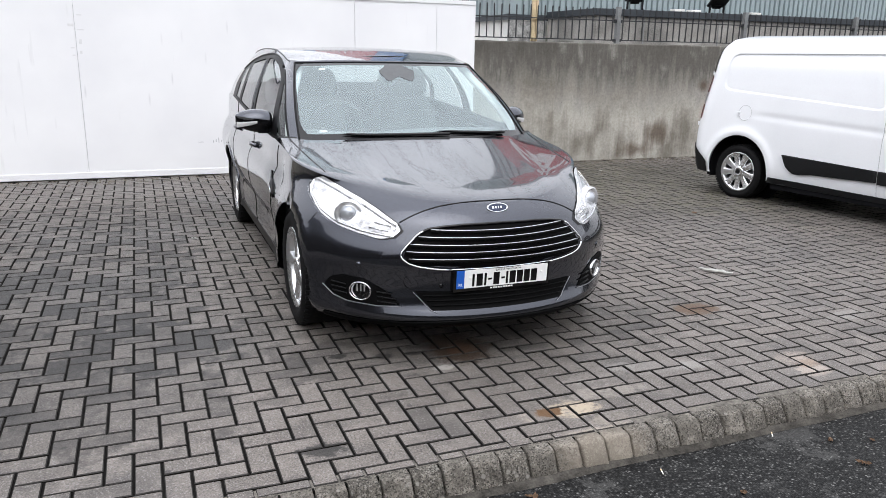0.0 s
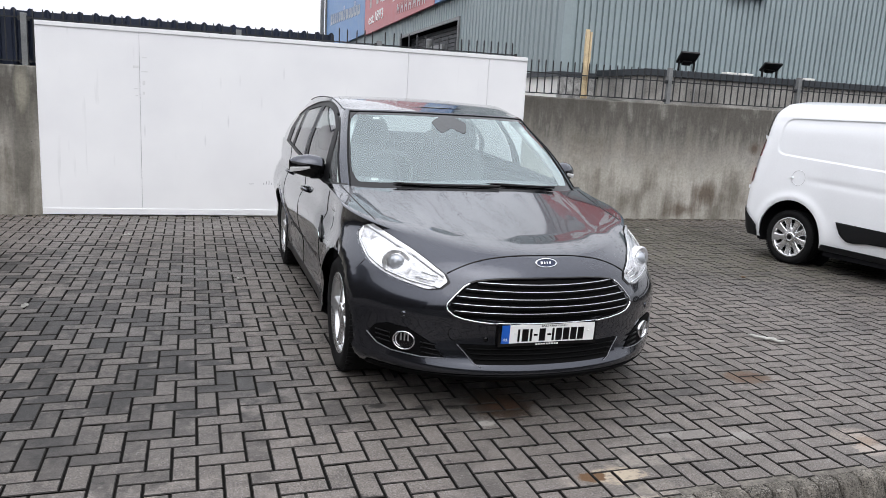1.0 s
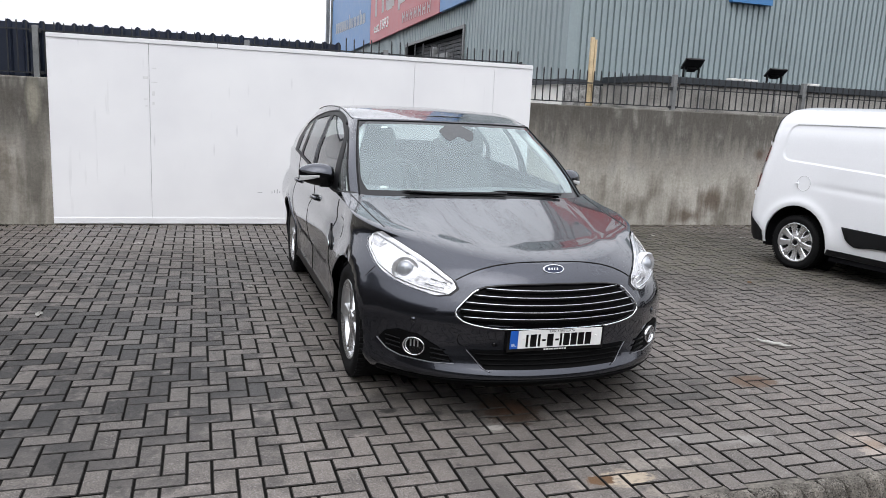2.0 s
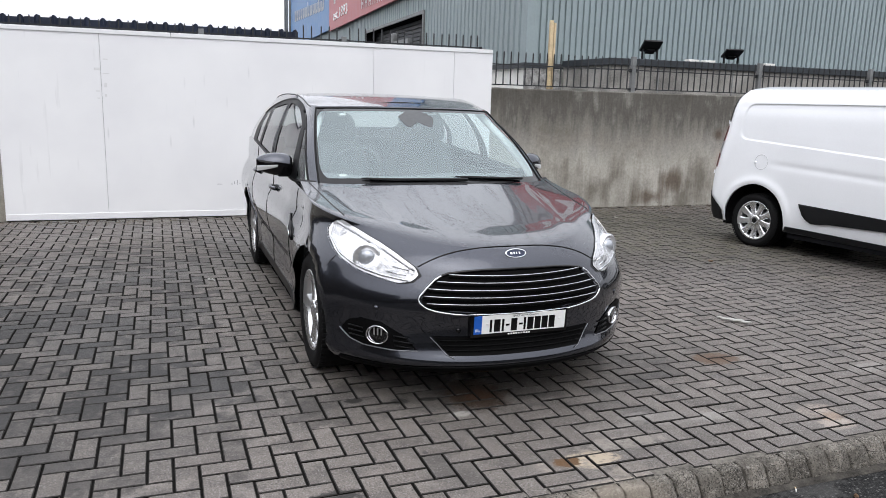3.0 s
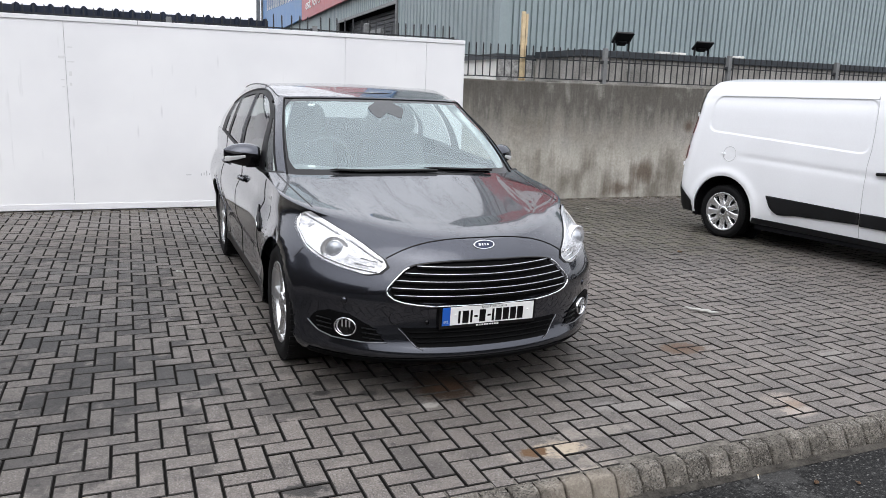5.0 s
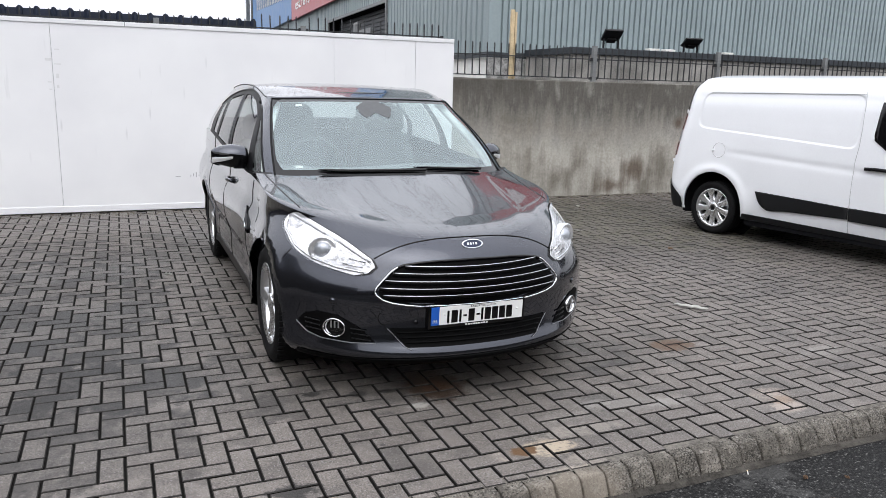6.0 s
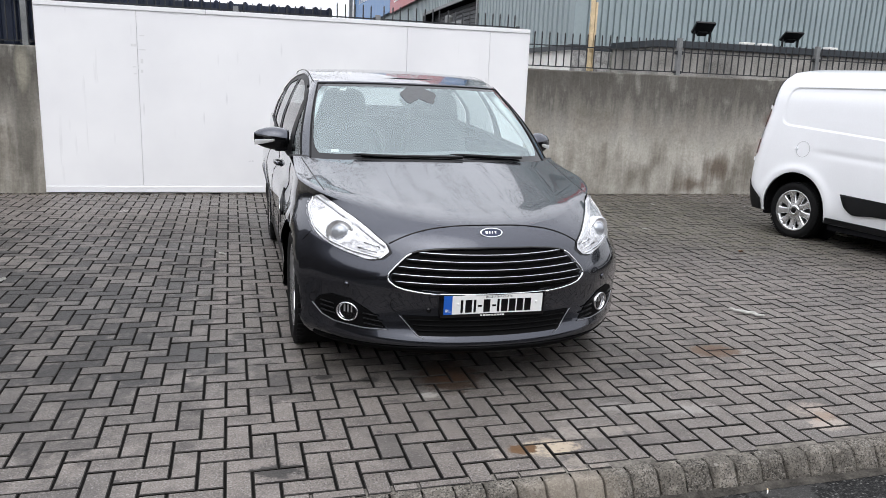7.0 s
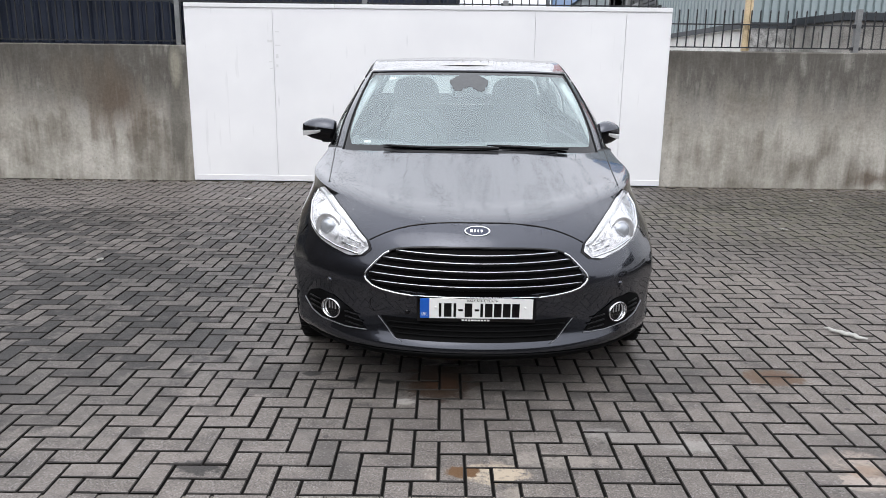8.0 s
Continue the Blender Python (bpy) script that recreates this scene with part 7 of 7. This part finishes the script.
SEAM = surface("grey_seam", (0.50, 0.50, 0.51), 0.6, var=0.1, bump=0)
van_line("door_seam", [(1.560, 0.26), (1.552, 0.50), (1.546, 0.72), (1.545, 0.95), (1.560, 1.10), (1.558, 1.25), (1.545, 1.45), (1.520, 1.614)], 0.0035, SEAM)
van_line("panel_line", [(-0.20, 1.551), (0.5, 1.558), (1.0, 1.562), (1.53, 1.566)], 0.0022, SEAM)
van_skin("door_window", [(1.70, 1.50), (1.68, 1.16), (1.85, 1.04), (2.75, 1.0), (2.75, 1.50)], 0.004, GLOSS_BLACK, label="dark cab door window")
hd = van_line("door_handle", [(1.655, 0.89), (1.75, 0.893), (1.86, 0.89)], 0.017, BLACK_TRIM, 0.022)
# filler flap
bm = bmesh.new()
tube(bm, [on_van(0.026 + 0.080 * math.cos(k * math.pi / 16), 0.933 + 0.080 * math.sin(k * math.pi / 16), 0.001) for k in range(32)], 0.0028, 6, True)
flap = part("filler_flap", bm, SEAM, van, "round fuel filler flap", smooth=True)
bm = bmesh.new()
box(bm, -0.064, -0.032, -0.900, -0.868, 0.922, 0.939, bevel=0.004)
part("flap_catch", bm, VAN_PAINT, flap)
# wheels, and wells whose shade is put into their near-black colour
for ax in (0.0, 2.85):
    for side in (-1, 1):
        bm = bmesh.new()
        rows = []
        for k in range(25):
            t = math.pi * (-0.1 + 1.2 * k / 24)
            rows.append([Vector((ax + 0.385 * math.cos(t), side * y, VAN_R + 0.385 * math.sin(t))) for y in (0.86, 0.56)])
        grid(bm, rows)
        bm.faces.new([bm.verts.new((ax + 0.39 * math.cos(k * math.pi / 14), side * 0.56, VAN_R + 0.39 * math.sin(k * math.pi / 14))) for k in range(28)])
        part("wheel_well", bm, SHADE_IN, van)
# underbody boxes widened and lowered to deepen the shade below the van
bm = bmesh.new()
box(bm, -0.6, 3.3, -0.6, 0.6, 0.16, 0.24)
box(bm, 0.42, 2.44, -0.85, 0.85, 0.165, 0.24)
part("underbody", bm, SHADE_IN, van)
for side in (-1, 1):
    for ax in (0.0, 2.85):
        w = wheel(van, side, ax, width=0.205, rim_r=0.212, tyre_r=0.296, hubcap=True, spokes=9,
                  at=Matrix.Translation((ax, side * 0.765, 0.290)) @ pose(0, 0, 0, 0, 0, 90 * side))

# ---- small things on the ground
def crumpled(name, x, y, z, size, mat, label, category, seed, flat=0.25, turn=0, group=""):
    rr = random.Random(seed)
    bm = bmesh.new()
    grid(bm, [[Vector((size[0] * (i / 6 - 0.5) * (1 - 0.45 * abs(j / 4 - 0.5) * 2), size[1] * (j / 4 - 0.5) * (1 - 0.6 * abs(i / 6 - 0.5)), flat * size[1] * rr.random())) for j in range(5)] for i in range(7)])
    bmesh.ops.solidify(bm, geom=bm.faces[:], thickness=0.001)
    return tagged(part(name, bm, mat, at=pose(x, y, z, 0, 0, turn)), label, category, group)


bm = bmesh.new()
tube(bm, [(-0.125 + 0.025 * k, 0.006 * math.sin(k * 1.3), 0.016 + 0.004 * math.sin(k * 2.1)) for k in range(11)], [0.004, 0.011, 0.015, 0.013, 0.016, 0.019, 0.015, 0.018, 0.016, 0.013, 0.005], 10, flat=0.7)
tagged(part("litter", bm, PALE_LITTER, at=pose(4.02, 4.37, 0.0, 0, 0, -50), smooth=True), "pale rolled strip of plastic lying on the paving", "litter")
rr = random.Random(21)
for k in range(9):
    crumpled("leaf", rr.uniform(1.2, 3.4), rr.uniform(2.05, 2.38), -0.104, (rr.uniform(0.03, 0.07), rr.uniform(0.015, 0.03)), LEAF, "small brown fallen leaf on the wet asphalt", "leaf", k, 0.3, rr.uniform(0, 180), "fallen leaves")
for x, y in ((2.05, 2.33), (2.72, 2.43)):
    bm = bmesh.new()
    tube(bm, [(0, 0, 0.003), (0.022, 0, 0.003)], 0.003, 8)
    ob = tagged(part("cigarette_end", bm, PAPER, at=pose(x, y, -0.109, 0, 0, rr.uniform(0, 90))), "white cigarette end with a brown tip on the asphalt", "cigarette end", "cigarette ends")
    bm = bmesh.new()
    tube(bm, [(0.0221, 0, 0.003), (0.036, 0, 0.003)], 0.0031, 8)
    part("filter", bm, TIMBER, ob)
for k, (x, y) in enumerate(((0.46, 6.50), (-0.58, 8.55), (-1.02, 5.82), (-2.0, 4.2), (5.3, 6.2), (4.9, 7.3), (7.2, 8.7), (5.9, 8.9), (-1.2, 3.3))):
    crumpled("leaf", x, y, 0.003, (0.10 if k else 0.09, 0.05), PALE_LITTER if k != 4 else LEAF, "pale scrap of leaf lying on the paving", "leaf", 40 + k, 0.25, rr.uniform(0, 180), "scraps on the paving")

# drift of grit and dead leaves along the foot of the wall
verts, faces = [], []
for k in range(4200):
    x = rr.uniform(-7, 11) if k < 2600 else rr.uniform(4.4, 9.5)
    y = WALL_Y - 0.02 - abs(rr.gauss(0, 0.2 if k < 2600 else 0.6))
    if PX0 < x < PX1:
        y -= 0.06
    s = rr.uniform(0.006, 0.022)
    t = rr.uniform(0, 6.28)
    h = s * rr.uniform(0.2, 0.5)
    b = len(verts)
    for q in range(4):
        r = s * rr.uniform(0.6, 1.2)
        verts.append((x + r * math.cos(t + q * 1.57), y + r * math.sin(t + q * 1.57), 0.0005))
    verts.append((x, y, h))
    faces += [(b, b + 1, b + 4), (b + 1, b + 2, b + 4), (b + 2, b + 3, b + 4), (b + 3, b, b + 4)]
GRIT = surface("grit_and_leaf_litter", (0.13, 0.112, 0.088), 0.85, var=0.7, big=30, fine=80, bump=0.2, world_space=True, tint=(0.06, 0.05, 0.04))
me = bpy.data.meshes.new("grit_drift")
me.from_pydata(verts, [], faces)
me.materials.append(GRIT)
tagged(new("grit_drift", me), "drift of grit and dead leaves along the wall foot", "grit", kind="stuff")

# ---- block paving: each block a piece; the far ones joined into one field
def block_data(w, h, top=0.0, b=0.0035):
    """Corners and faces of one block: a bevelled top and short sides."""
    pts = []
    for inset, z in ((0, -0.022), (0, top - 0.004), (b, top)):
        pts += [(inset, inset, z), (w - inset, inset, z), (w - inset, h - inset, z), (inset, h - inset, z)]
    faces = [(8, 9, 10, 11)]
    for lo in (0, 4):
        for k in range(4):
            faces.append((lo + k, lo + (k + 1) % 4, lo + 4 + (k + 1) % 4, lo + 4 + k))
    return pts, faces


J = 0.0088
flat_mesh, tall_mesh = bpy.data.meshes.new("paving_block"), bpy.data.meshes.new("paving_block")
for me, w, h in ((flat_mesh, 2 * U - J, U - J), (tall_mesh, U - J, 2 * U - J)):
    me.from_pydata(*[block_data(w, h)[0], [], block_data(w, h)[1]])
    me.materials.append(PAVING)
    me.materials.append(JOINT)
    me.materials.append(EDGE_DIRT)
    me.polygons.foreach_set("material_index", [0, 1, 1, 1, 1, 2, 2, 2, 2])

# the courses run at a slight angle, nearly along the kerb
LAY = Matrix.Translation((LAT_X, LAT_Y, 0)) @ pose(0, 0, 0, 0, 0, LAT_TURN)
LAY_C, LAY_S = math.cos(radians(LAT_TURN)), math.sin(radians(LAT_TURN))


def kerb_v(u):
    """The kerb's line in the courses' own frame."""
    return (kerb_y(LAT_X + u) - LAT_Y) - LAY_S * u


rr = random.Random(11)
near, far_v, far_f = [], [], []
for j in range(-9, 69):
    r = (-j) % 4
    for i in range(-160, 150):
        c = (i - r) % 4
        if c == 0:
            x0, y0, w, h, me = i * U, (j - 1) * U, 2 * U, U, flat_mesh
        elif c == 3:
            x0, y0, w, h, me = i * U, (j - 2) * U, U, 2 * U, tall_mesh
        else:
            continue
        if y0 < kerb_v(x0 + w / 2) + 0.003:
            y1 = y0 + h
            y0 = kerb_v(x0 + w / 2) - 0.003
            h = y1 - y0
            if h < 0.042:
                continue
            me = None
        wx, wy = LAT_X + LAY_C * x0 - LAY_S * y0, LAT_Y + LAY_S * x0 + LAY_C * y0
        if wy + h > WALL_Y - 0.03 or wx < -13.5 or wx > 14:
            continue
        dz = rr.uniform(-0.0025, 0.0015)
        tilt = (rr.uniform(-0.4, 0.4), rr.uniform(-0.4, 0.4))
        if me and 0.25 < wx < 3.65 and wy < 3.62:
            near.append((x0 + J / 2, y0 + J / 2, dz, me, tilt))
        else:
            pts, faces = block_data(w - J, h - J)
            base = len(far_v)
            ox, oy = x0 + J / 2, y0 + J / 2
            for p in pts:
                u, v = ox + p[0], oy + p[1]
                far_v.append((LAT_X + LAY_C * u - LAY_S * v, LAT_Y + LAY_S * u + LAY_C * v, p[2] + dz + 0.01 * (tilt[0] * p[1] - tilt[1] * p[0])))
            far_f += [tuple(base + k for k in f) for f in faces]
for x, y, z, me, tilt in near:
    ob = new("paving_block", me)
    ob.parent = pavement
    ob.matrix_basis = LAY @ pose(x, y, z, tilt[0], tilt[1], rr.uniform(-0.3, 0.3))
me = bpy.data.meshes.new("paving_field")
me.from_pydata(far_v, [], far_f)
me.materials.append(PAVING_FAR)
me.materials.append(JOINT)
me.materials.append(EDGE_DIRT)
me.polygons.foreach_set("material_index", [0, 1, 1, 1, 1, 2, 2, 2, 2] * (len(far_f) // 9))
field = new("paving_field", me)
field.parent = pavement
tagged(field, "damp grey concrete blocks in herringbone", kind="stuff")
